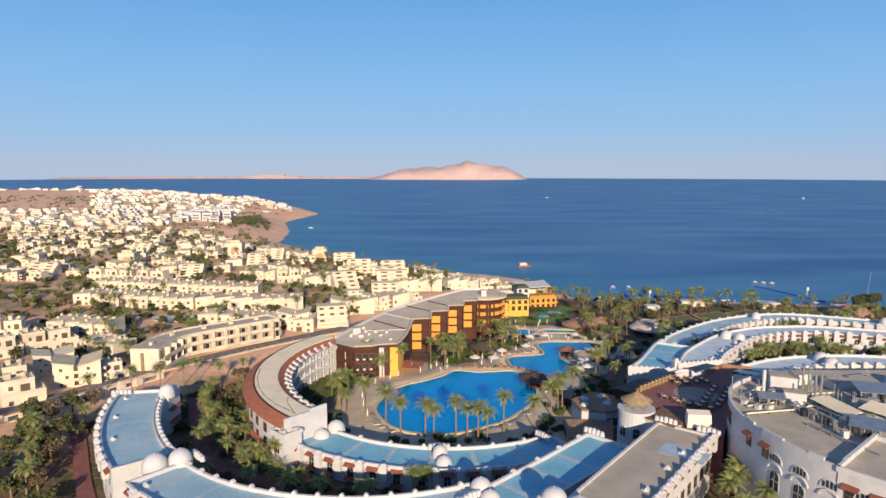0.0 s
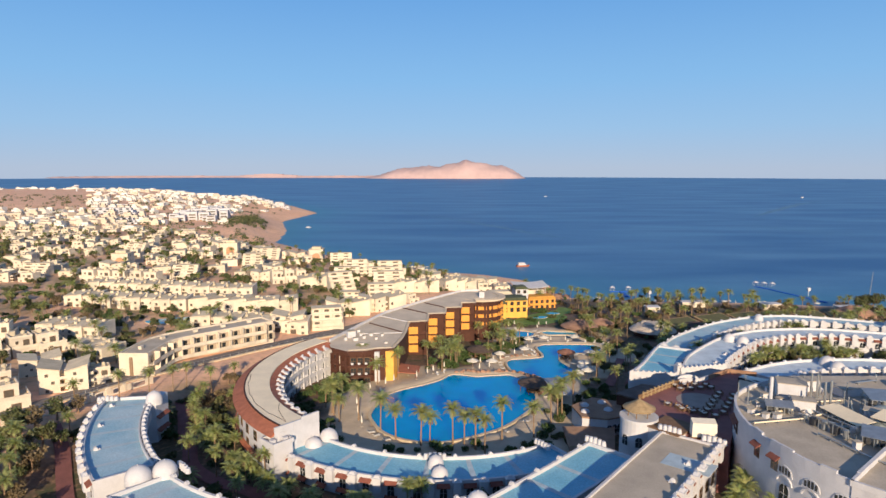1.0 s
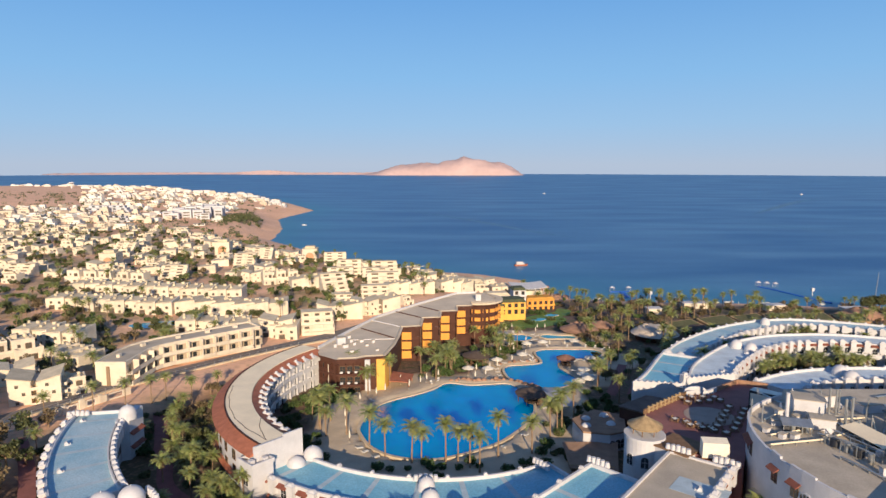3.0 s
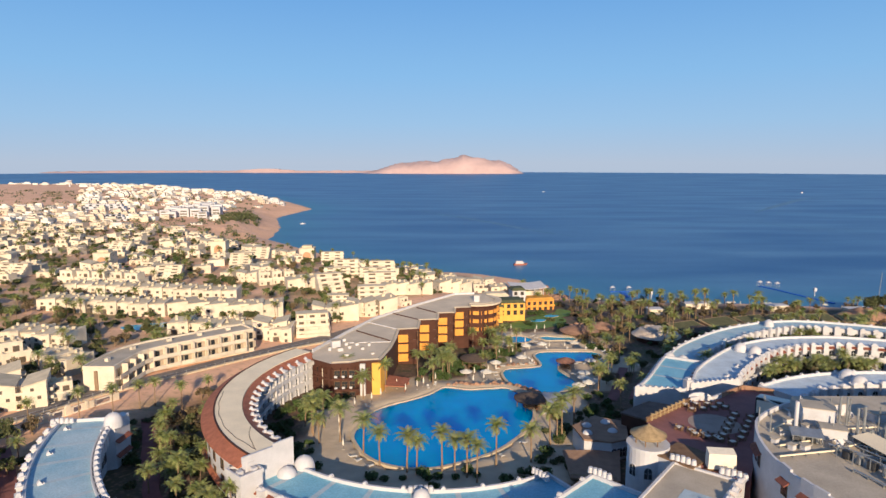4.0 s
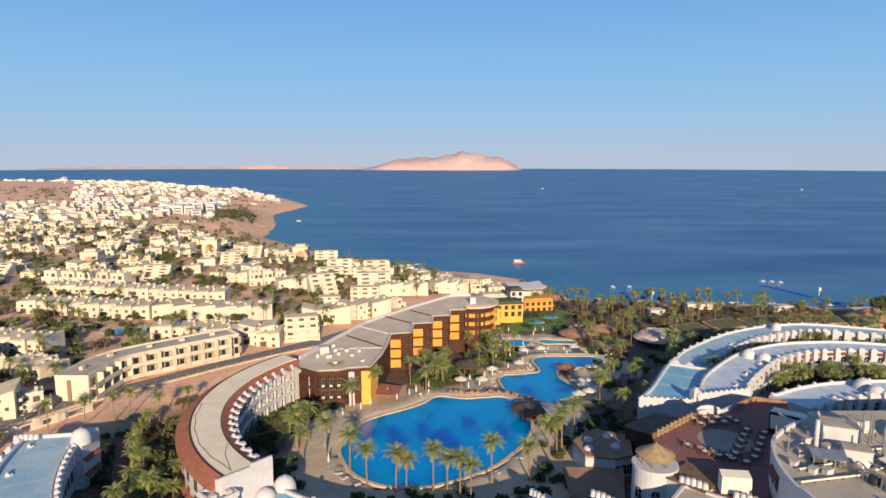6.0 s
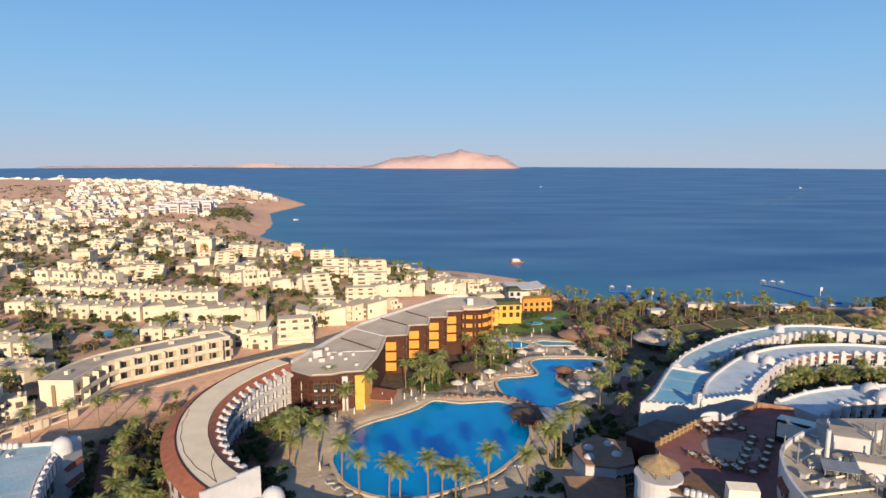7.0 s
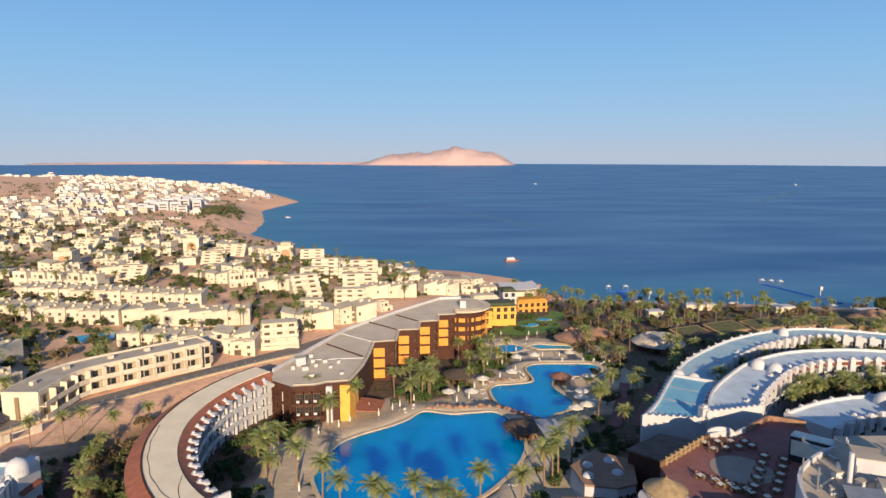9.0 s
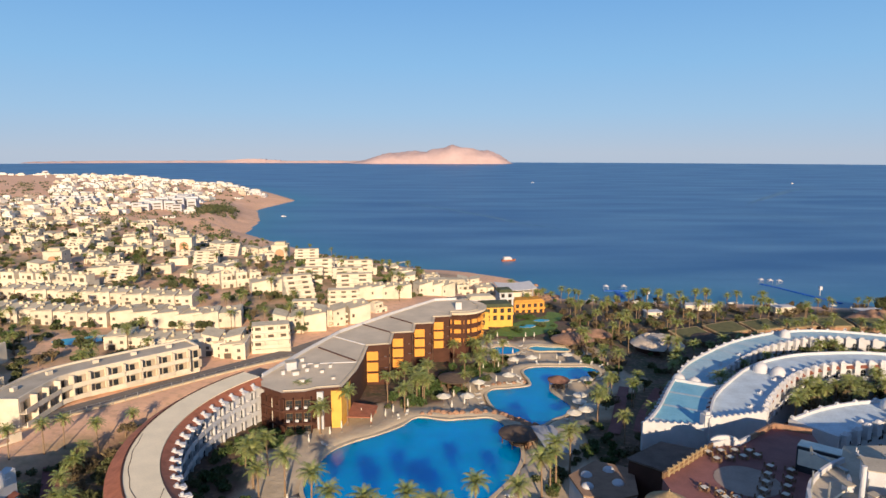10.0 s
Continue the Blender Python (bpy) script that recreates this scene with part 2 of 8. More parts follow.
def inland(x, y):
    """Metres from the coast; minus at sea."""
    x, y = np.asarray(x, float), np.asarray(y, float)
    best = np.full(x.shape, 1e9)
    for (x0, y0), (x1, y1) in zip(COAST, COAST[1:]):
        dx, dy = x1 - x0, y1 - y0
        t = np.clip(((x - x0) * dx + (y - y0) * dy) / (dx * dx + dy * dy), 0, 1)
        best = np.minimum(best, np.hypot(x - x0 - t * dx, y - y0 - t * dy))
    ring = COAST + [(4900, -5000), (-5000, -5000), (-5000, 1900)]
    cross = np.zeros(x.shape, bool)
    for (x0, y0), (x1, y1) in zip(ring, ring[1:] + ring[:1]):
        if y0 != y1:
            cross ^= ((y0 > y) != (y1 > y)) & (x < x0 + (y - y0) * (x1 - x0) / (y1 - y0))
    return np.where(cross, best, -best)


def smooth01(a, b, v):
    t = np.clip((v - a) / (b - a), 0, 1)
    return t * t * (3 - 2 * t)


def ground(x, y):
    """Height of the ground."""
    x, y = np.asarray(x, float), np.asarray(y, float)
    d = inland(x, y)
    bluff = 6 * smooth01(-2, 20, d) + 16 * smooth01(15, 135, d) + 4 * smooth01(150, 500, d)
    cliff = 3 * smooth01(-2, 8, d) + 15 * smooth01(10, 46, d) + 4 * smooth01(60, 260, d)
    far_off = smooth01(600, 700, y) * smooth01(1050, 950, y)
    bluff = bluff * (1 - far_off) + cliff * far_off
    bluff = bluff + 1.7 * np.sin(x * 0.13 + 2 * np.sin(y * 0.05)) * np.sin(y * 0.09 + x * 0.04) * far_off * smooth01(4, 16, d) * smooth01(95, 45, d)
    valley = np.interp(d, [0, 12, 60, 110, 150, 180, 205, 225, 240, 600], [0, 1.5, 5, 9, 11.2, 14.4, 17, 18.9, 19.2, 22])
    # the hotel's bowl opens to the beach, the village stands on the bluff
    edge = np.interp(y, [100, 150, 190, 240, 290, 330, 400, 470], [-92, -84, -66, -36, -4, 24, 55, 70])
    w = smooth01(-6, 16, x - edge)
    z = bluff * (1 - w) + valley * w
    z = z + 5.5 * smooth01(48, 75, x) * smooth01(190, 150, y) * smooth01(60, 100, y)
    return np.where(d < 0, np.maximum(-4, d * 0.12), z)


def g(x, y):
    return float(ground(np.array([x]), np.array([y]))[0])


def axis(parts):
    out = [parts[0][0]]
    for a, b, s in parts:
        n = max(1, round((b - a) / s))
        out += [a + (b - a) * (i + 1) / n for i in range(n)]
    return np.array(out)


gx = axis([(-4900, -1500, 340), (-1500, -400, 25), (-400, -140, 8), (-140, 160, 2.0), (160, 260, 5), (260, 600, 17), (600, 4900, 430)])
gy = axis([(-4900, -300, 460), (-300, 40, 34), (40, 320, 2.0), (320, 460, 3.5), (460, 900, 8), (900, 2200, 22), (2200, 4900, 270)])
GX, GY = np.meshgrid(gx, gy)
GZ = ground(GX, GY)


# ---- pools ----


def spline(pts, n=6):
    """A closed smooth curve through points."""
    out, k = [], len(pts)
    for i in range(k):
        p0, p1, p2, p3 = (np.array(pts[(i + j - 1) % k], float) for j in range(4))
        for s in range(n):
            t = s / n
            out.append(tuple(0.5 * (2 * p1 + (p2 - p0) * t + (2 * p0 - 5 * p1 + 4 * p2 - p3) * t * t + (3 * p1 - p0 - 3 * p2 + p3) * t ** 3)))
    return out


def inside(poly, x, y):
    c = np.zeros(np.shape(x), bool)
    for (x0, y0), (x1, y1) in zip(poly, poly[1:] + poly[:1]):
        if y0 != y1:
            c ^= ((y0 > y) != (y1 > y)) & (x < x0 + (y - y0) * (x1 - x0) / (y1 - y0))
    return c


def far_from(poly, x, y):
    """Metres from an outline."""
    best = np.full(np.shape(x), 1e9)
    for (x0, y0), (x1, y1) in zip(poly, poly[1:] + poly[:1]):
        dx, dy = x1 - x0, y1 - y0
        t = np.clip(((x - x0) * dx + (y - y0) * dy) / (dx * dx + dy * dy + 1e-9), 0, 1)
        best = np.minimum(best, np.hypot(x - x0 - t * dx, y - y0 - t * dy))
    return best


def grown(poly, d):
    """The outline moved outwards."""
    k, out = len(poly), []
    area = sum(a[0] * b[1] - b[0] * a[1] for a, b in zip(poly, poly[1:] + poly[:1]))
    s = 1 if area > 0 else -1
    for i in range(k):
        a, b = np.array(poly[i - 1]), np.array(poly[(i + 1) % k])
        t = (b - a) / (np.linalg.norm(b - a) + 1e-9)
        out.append((poly[i][0] + s * d * t[1], poly[i][1] - s * d * t[0]))
    return out


POOL1 = spline([(-18, 167.5), (-15.4, 179.5), (-11, 185), (-4.9, 189.3), (0.2, 193.8), (4.2, 199), (11.2, 197.2), (17, 198), (23, 198), (26.5, 190), (27.4, 180.5), (25, 171.5),
                (20.6, 164), (15.5, 157.6), (9.4, 153.2), (2.2, 149.6), (-3.3, 149.2), (-8.9, 151), (-13.5, 155), (-16.6, 161)])
POOL2 = spline([(23.9, 224.8), (26, 229.3), (31, 230.3), (37.4, 232.3), (38.4, 236), (37.5, 243.9), (39.5, 248.3), (44.5, 249.6), (52, 249.4), (60, 249), (62, 243.5), (58.6, 238.6), (53, 237.6), (46, 235),
                (43, 229), (44.8, 222.3), (46.5, 216), (43.7, 210.2), (40.2, 207.7), (35.5, 203.5), (32, 206.8), (28.4, 210.5), (25.1, 215.6)])
POOL3 = spline([(29.5, 278.9), (33, 283), (38, 283.5), (41.5, 279), (38, 274), (32.5, 274)])
POOL4 = spline([(45, 281.5), (48, 284.3), (53, 283), (59, 282.3), (59.5, 278), (53, 278.2), (48, 278)])
POOLS = [(POOL1, 19.4, POOL, "large deep blue free-form swimming pool among palms"), (POOL2, 14.9, POOL, "lower blue free-form swimming pool with island bar"),
         (POOL3, 11.4, POOL, "small oval blue pool on the lower deck"), (POOL4, 11.2, TURQ, "shallow turquoise paddling pool on the lower deck")]
DECKED = np.zeros(GX.shape)
for poly, level, _, _ in POOLS:
    dist = np.where(inside(poly, GX, GY), 0, far_from(poly, GX, GY))
    flat = smooth01(9, 4, dist)
    GZ = GZ * (1 - flat) + (level + 0.22) * flat
    GZ = np.where(dist < 0.6, level - 1.5, GZ)
    reach = np.where((GX > 20) & (GX < 44) & (GY < 215), 6.0, 0.0)
    DECKED = np.maximum(DECKED, smooth01(15, 11, dist - reach + 2.5 * np.sin(GX * 0.35) * np.cos(GY * 0.3)))
DECKED *= smooth01(116, 130, GY)
ROAD_LINE = [(-122, 132), (-104, 160), (-90, 184.6), (-78.6, 198), (-64.6, 214.5), (-36.7, 244.5), (-8, 286), (14, 322), (24, 345)]


def road_off(x, y):
    best = np.full(np.shape(x), 1e9)
    for (x0, y0), (x1, y1) in zip(ROAD_LINE, ROAD_LINE[1:]):
        dx, dy = x1 - x0, y1 - y0
        t = np.clip(((x - x0) * dx + (y - y0) * dy) / (dx * dx + dy * dy), 0, 1)
        best = np.minimum(best, np.hypot(x - x0 - t * dx, y - y0 - t * dy))
    return best


def height(x, y):
    """Height of the finished ground, between the corners of its sheet."""
    i = int(np.clip(np.searchsorted(gx, x) - 1, 0, len(gx) - 2))
    j = int(np.clip(np.searchsorted(gy, y) - 1, 0, len(gy) - 2))
    u, v = (x - gx[i]) / (gx[i + 1] - gx[i]), (y - gy[j]) / (gy[j + 1] - gy[j])
    return float((GZ[j, i] * (1 - u) + GZ[j, i + 1] * u) * (1 - v) + (GZ[j + 1, i] * (1 - u) + GZ[j + 1, i + 1] * u) * v)


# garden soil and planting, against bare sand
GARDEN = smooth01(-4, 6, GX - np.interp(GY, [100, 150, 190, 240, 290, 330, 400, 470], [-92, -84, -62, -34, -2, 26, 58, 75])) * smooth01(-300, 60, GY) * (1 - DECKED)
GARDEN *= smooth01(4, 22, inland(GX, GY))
land = Mesh()
ny, nx = GX.shape
land.v = np.stack([GX, GY, GZ], -1).reshape(-1, 3).tolist()
land.f = [(j * nx + i, j * nx + i + 1, (j + 1) * nx + i + 1, (j + 1) * nx + i) for j in range(ny - 1) for i in range(nx - 1)]
land.m = [0] * len(land.f)


def ground_material():
    m = bpy.data.materials.new("desert_ground")
    m.use_nodes = True
    n, lk = m.node_tree.nodes, m.node_tree.links
    b = n["Principled BSDF"]
    b.inputs["Roughness"].default_value = 0.95
    geo = n.new("ShaderNodeNewGeometry")
    at = n.new("ShaderNodeAttribute")
    at.attribute_name = "cover"
    sep = n.new("ShaderNodeSeparateColor")
    lk.new(at.outputs["Color"], sep.inputs[0])

    def tex(scale, detail=5):
        t = n.new("ShaderNodeTexNoise")
        t.inputs["Scale"].default_value, t.inputs["Detail"].default_value = scale, detail
        lk.new(geo.outputs["Position"], t.inputs["Vector"])
        return t.outputs["Fac"]

    def mix(fac, a, c):
        x = n.new("ShaderNodeMix")
        x.data_type = "RGBA"
        for s, v in ((0, fac), (6, a), (7, c)):
            if isinstance(v, tuple):
                x.inputs[s].default_value = (*v, 1)
            else:
                lk.new(v, x.inputs[s])
        return x.outputs[2]

    def ramp(v, lo, hi):
        r = n.new("ShaderNodeMapRange")
        r.inputs["From Min"].default_value, r.inputs["From Max"].default_value = lo, hi
        lk.new(v, r.inputs["Value"])
        return r.outputs[0]

    sand = mix(ramp(tex(0.03), 0.35, 0.65), (0.84, 0.51, 0.32), (0.74, 0.43, 0.26))
    sand = mix(ramp(tex(0.5), 0.5, 0.78), sand, (0.52, 0.31, 0.19))
    scrub = mix(ramp(tex(0.25), 0.4, 0.6), (0.36, 0.25, 0.15), (0.17, 0.16, 0.07))
    # soil brown, darkened further in place of the shade between the wings
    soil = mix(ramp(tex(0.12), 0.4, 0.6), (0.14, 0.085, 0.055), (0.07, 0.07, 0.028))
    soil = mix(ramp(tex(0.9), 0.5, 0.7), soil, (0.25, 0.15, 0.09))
    deck = mix(ramp(tex(0.3), 0.35, 0.7), (0.57, 0.455, 0.315), (0.46, 0.365, 0.255))
    c = mix(sep.outputs["Blue"], sand, scrub)
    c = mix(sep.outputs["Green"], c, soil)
    c = mix(sep.outputs["Red"], c, deck)
    lk.new(c, b.inputs["Base Color"])
    bp = n.new("ShaderNodeBump")
    bp.inputs["Strength"].default_value, bp.inputs["Distance"].default_value = 0.6, 0.3
    lk.new(tex(0.8, 8), bp.inputs["Height"])
    lk.new(bp.outputs[0], b.inputs["Normal"])
    return m


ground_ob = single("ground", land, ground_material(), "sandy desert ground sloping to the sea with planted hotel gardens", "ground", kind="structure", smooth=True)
VILLAGE = smooth01(1.0, 0.0, GARDEN) * smooth01(700, 520, GY) * smooth01(20, 60, inland(GX, GY)) * smooth01(10, 22, road_off(GX, GY)) * (0.5 + 0.5 * np.sin(GX * 0.11 + 2 * np.sin(GY * 0.07)) * np.sin(GY * 0.13))
cover = ground_ob.data.attributes.new("cover", "FLOAT_COLOR", "POINT")
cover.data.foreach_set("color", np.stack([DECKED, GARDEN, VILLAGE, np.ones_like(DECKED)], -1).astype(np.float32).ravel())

sea = Mesh()
n_sea = 160
rings = [0, 240] + list(range(260, 700, 12)) + [700, 730, 770, 820, 880, 950, 1030, 1150, 1300, 1500, 1800, 2200, 3400, 4920]
lift = {r: {3400: 5.0, 4920: 13.7}.get(r, 0.0) for r in rings}   # so far off that the sheet meets the true horizon

for i, r in enumerate(rings[1:]):
    for j in range(n_sea):
        a, b = 2 * math.pi * j / n_sea, 2 * math.pi * (j + 1) / n_sea
        q = rings[i]
        if q:
            sea.face([(q * math.cos(a), q * math.sin(a), lift[q]), (r * math.cos(a), r * math.sin(a), lift[r]), (r * math.cos(b), r * math.sin(b), lift[r]), (q * math.cos(b), q * math.sin(b), lift[q])])
sea_ob = single("water", sea, SEA, "deep blue sea with faint current streaks", "sea", kind="structure")
# the reef shelf along the shore shows through as paler teal water
sea_co = np.empty(len(sea_ob.data.vertices) * 3)
sea_ob.data.vertices.foreach_get("co", sea_co)
sea_co = sea_co.reshape(-1, 3)
reef = np.exp(np.minimum(0, inland(sea_co[:, 0], sea_co[:, 1]) + 12 + 14 * np.sin(sea_co[:, 0] * 0.031) * np.sin(sea_co[:, 1] * 0.023)) / 42.0) * 0.85
shelf = sea_ob.data.attributes.new("shelf", "FLOAT", "POINT")
shelf.data.foreach_set("value", reef.astype(np.float32))
sn, sl = SEA.node_tree.nodes, SEA.node_tree.links
sea_shader = sn["Principled BSDF"]
deep = sea_shader.inputs["Base Color"].links[0].from_socket
reef_at, teal = sn.new("ShaderNodeAttribute"), sn.new("ShaderNodeMix")
reef_at.attribute_name = "shelf"
teal.data_type = "RGBA"
teal.inputs[7].default_value = (0.03, 0.165, 0.26, 1)
sl.new(reef_at.outputs["Fac"], teal.inputs[0])
sl.new(deep, teal.inputs[6])
sl.new(teal.outputs[2], sea_shader.inputs["Base Color"])

for poly, level, m, label in POOLS:
    pool = thing("swimming_pool", label, "pool", "swimming pools")
    w = Mesh()
    w.face([(x, y, level) for x, y in poly])
    part("pool_water", w, m, pool)
    rim = Mesh()
    out, k = grown(poly, 0.8), len(poly)
    for i in range(k):
        j = (i + 1) % k
        for (a, b, za, zb) in ((poly, out, 0.3, 0.3), (out, out, 0.3, -0.5), (poly, poly, -1.5, 0.3)):
            rim.face([(*a[i], level + za), (*a[j], level + za), (*b[j], level + zb), (*b[i], level + zb)])
    part("coping", rim, DECK, pool, "pale sandstone coping")

road = Mesh()
for i in range(len(ROAD_LINE) - 1):
    (x0, y0), (x1, y1) = ROAD_LINE[i], ROAD_LINE[i + 1]
    n = 14
    d = math.hypot(x1 - x0, y1 - y0)
    ux, uy = (y1 - y0) / d * 2.6, -(x1 - x0) / d * 2.6
    for s in range(n):
        a, b = s / n, (s + 1) / n
        q = []
        for t, sg in ((a, -1), (a, 1), (b, 1), (b, -1)):
            x, y = x0 + (x1 - x0) * t + sg * ux, y0 + (y1 - y0) * t + sg * uy
            q.append((x, y, height(x, y) + 0.35))
        road.face(q)
single("road", road, ASPHALT, "narrow grey asphalt road behind the hotel", "road", kind="structure")

rail = thing("road_fence", "low pale metal fence beside the narrow road", "fence")
m = Mesh()
m.box(-0.06, -0.06, -0.3, 0.06, 0.06, 1.25)
FENCE_POST = m.data("post", METAL)
for (x0, y0), (x1, y1) in zip(ROAD_LINE[1:], ROAD_LINE[2:]):
    d = math.hypot(x1 - x0, y1 - y0)
    n = int(d / 3.0)
    ux, uy = (y1 - y0) / d * 3.7, -(x1 - x0) / d * 3.7
    line = [(x0 + (x1 - x0) * k / n + ux, y0 + (y1 - y0) * k / n + uy) for k in range(n + 1)]
    for x, y in line[:-1]:
        part("post", FENCE_POST, None, rail, at=pose(x, y, height(x, y) + 0.3))
    for dz in (0.85, 1.45):
        m = Mesh()
        m.tube([(x, y, height(x, y) + dz) for x, y in line], 0.045, 4)
        part("rail", m, METAL, rail)
    m = Mesh()
    for p, q in zip(line, line[1:]):
        lo = [(p[0] - ux * 0.25, p[1] - uy * 0.25), (p[0] - ux * 0.02, p[1] - uy * 0.02), (q[0] - ux * 0.02, q[1] - uy * 0.02), (q[0] - ux * 0.25, q[1] - uy * 0.25)]
        m.hull([(x, y, height(x, y) - 0.2) for x, y in lo], [(x, y, height(x, y) + 0.5) for x, y in lo])
    single("kerb", m, DECK, "pale concrete kerb along the road", "kerb", kind="structure")

# ---- long buildings ----
FOOT = [grown(p, 1.2) for p, _, _, _ in POOLS]


def arc(cx, cy, r, a0, a1, step=2.5):
    n = max(2, int(abs(radians(a1 - a0)) * r / step))
    return [(cx + r * math.cos(radians(a0 + (a1 - a0) * i / n)), cy + r * math.sin(radians(a0 + (a1 - a0) * i / n))) for i in range(n + 1)]


def stations(path):
    """Point, left-hand normal and length run at each corner of a path."""
    out, run = [], 0.0
    for i, p in enumerate(path):
        a, b = path[max(i - 1, 0)], path[min(i + 1, len(path) - 1)]
        d = math.hypot(b[0] - a[0], b[1] - a[1])
        if i:
            run += math.hypot(p[0] - path[i - 1][0], p[1] - path[i - 1][1])
        out.append((p[0], p[1], -(b[1] - a[1]) / d, (b[0] - a[0]) / d, run))
    return out


def at_run(st, s):
    """Place and normal at a length along the path."""
    for a, b in zip(st, st[1:]):
        if s <= b[4] or b is st[-1]:
            t = (s - a[4]) / max(b[4] - a[4], 1e-6)
            v = [a[k] + (b[k] - a[k]) * t for k in range(4)]
            d = math.hypot(v[2], v[3])
            return v[0], v[1], v[2] / d, v[3] / d


def template(name, m, materials):
    return m.data(name, *materials)


def arch_pts(w, h, k=7):
    return [(w / 2 * math.cos(math.pi * i / k), h - w / 2 + w / 2 * math.sin(math.pi * i / k)) for i in range(k + 1)] + [(-w / 2, 0), (w / 2, 0)]


def window_mesh(w, h, arched=False, frame=WHITE, bars=True):
    m = Mesh()
    ring = arch_pts(w, h) if arched else [(w / 2, h), (-w / 2, h), (-w / 2, 0), (w / 2, 0)]
    big = arch_pts(w + 0.3, h + 0.15) if arched else [(w / 2 + 0.12, h + 0.12), (-w / 2 - 0.12, h + 0.12), (-w / 2 - 0.12, -0.1), (w / 2 + 0.12, -0.1)]
    m.hull([(x, -0.1, z) for x, z in big], [(x, 0.08, z) for x, z in big], 0)
    m.hull([(x, 0.0, z) for x, z in ring], [(x, 0.1, z) for x, z in ring], 1)
    if bars:
        m.box(-0.03, 0.1, 0, 0.03, 0.13, h - 0.02, 0)
        m.box(-w / 2, 0.1, h * 0.5, w / 2, 0.13, h * 0.5 + 0.06, 0)
    return template("window", m, (frame, GLASS))


WIN_RECT = window_mesh(1.3, 1.5)
WIN_ARCH = window_mesh(1.4, 2.2, True)
WIN_DARK = window_mesh(1.5, 2.0, frame=WOOD)
m = Mesh()
m.hull([(-1.3, 0, 0.55), (1.3, 0, 0.55), (1.3, 0.95, 0.0), (-1.3, 0.95, 0.0)], [(-1.2, 0, 0.7), (1.2, 0, 0.7), (1.2, 0.95, 0.12), (-1.2, 0.95, 0.12)], 0)
AWNING = template("awning", m, (AWNING_RED,))
m = Mesh()
m.box(-1.6, -0.1, -0.15, 1.6, 1.3, 0.0, 0)
m.box(-1.6, 1.18, 0.0, 1.6, 1.3, 0.95, 0)
m.box(-1.6, -0.1, 0.0, -1.48, 1.18, 0.95, 0)
m.box(1.48, -0.1, 0.0, 1.6, 1.18, 0.95, 0)
BALCONY = template("balcony", m, (WHITE,))
m = Mesh()
m.box(-0.75, 0.0, -2.6, 0.75, 1.1, 0.2, 0)
m.box(-0.95, -0.1, 0.2, 0.95, 1.25, 0.5, 0)
m.hull([(-0.8, 0.2, 0.5), (0.8, 0.2, 0.5), (0.8, 1.1, 0.5), (-0.8, 1.1, 0.5)], [(-0.35, 0.3, 0.95), (0.35, 0.3, 0.95), (0.35, 0.8, 0.95), (-0.35, 0.8, 0.95)], 0)
PIER = template("pier", m, (WHITE,))
m = Mesh()
m.box(-0.4, -0.3, 0, 0.4, 0.35, 0.4)
m.box(-0.22, -0.25, 0.4, 0.22, 0.3, 0.6)
MERLON_S = template("merlon", m, (WHITE,))
m = Mesh()
m.box(-0.4, 0.0, -6.0, 0.4, 1.0, 0.1)
m.box(-0.5, -0.1, 0.1, 0.5, 1.1, 0.3)
m.cyl(0, 0.5, 0.3, 0.7, 0.38, 0.15, 8)
PIER_S = template("pier", m, (WHITE,))
m = Mesh()
m.hull([(-0.5, -0.4, 0), (0.5, -0.4, 0), (0.5, 0.5, 0), (-0.5, 0.5, 0)], [(-0.42, -0.35, 0.5), (0.42, -0.35, 0.5), (0.42, 0.05, 0.75), (-0.42, 0.05, 0.75)], 0)
m.box(-0.3, 0.5, 0, 0.3, 0.75, 0.25, 0)
VENT = template("roof_vent", m, (WHITE,))


def out_pose(x, y, z, nx_, ny_):
    """Local y points along the normal."""
    return pose(x, y, z, 0, 0, math.degrees(math.atan2(-nx_, ny_)))


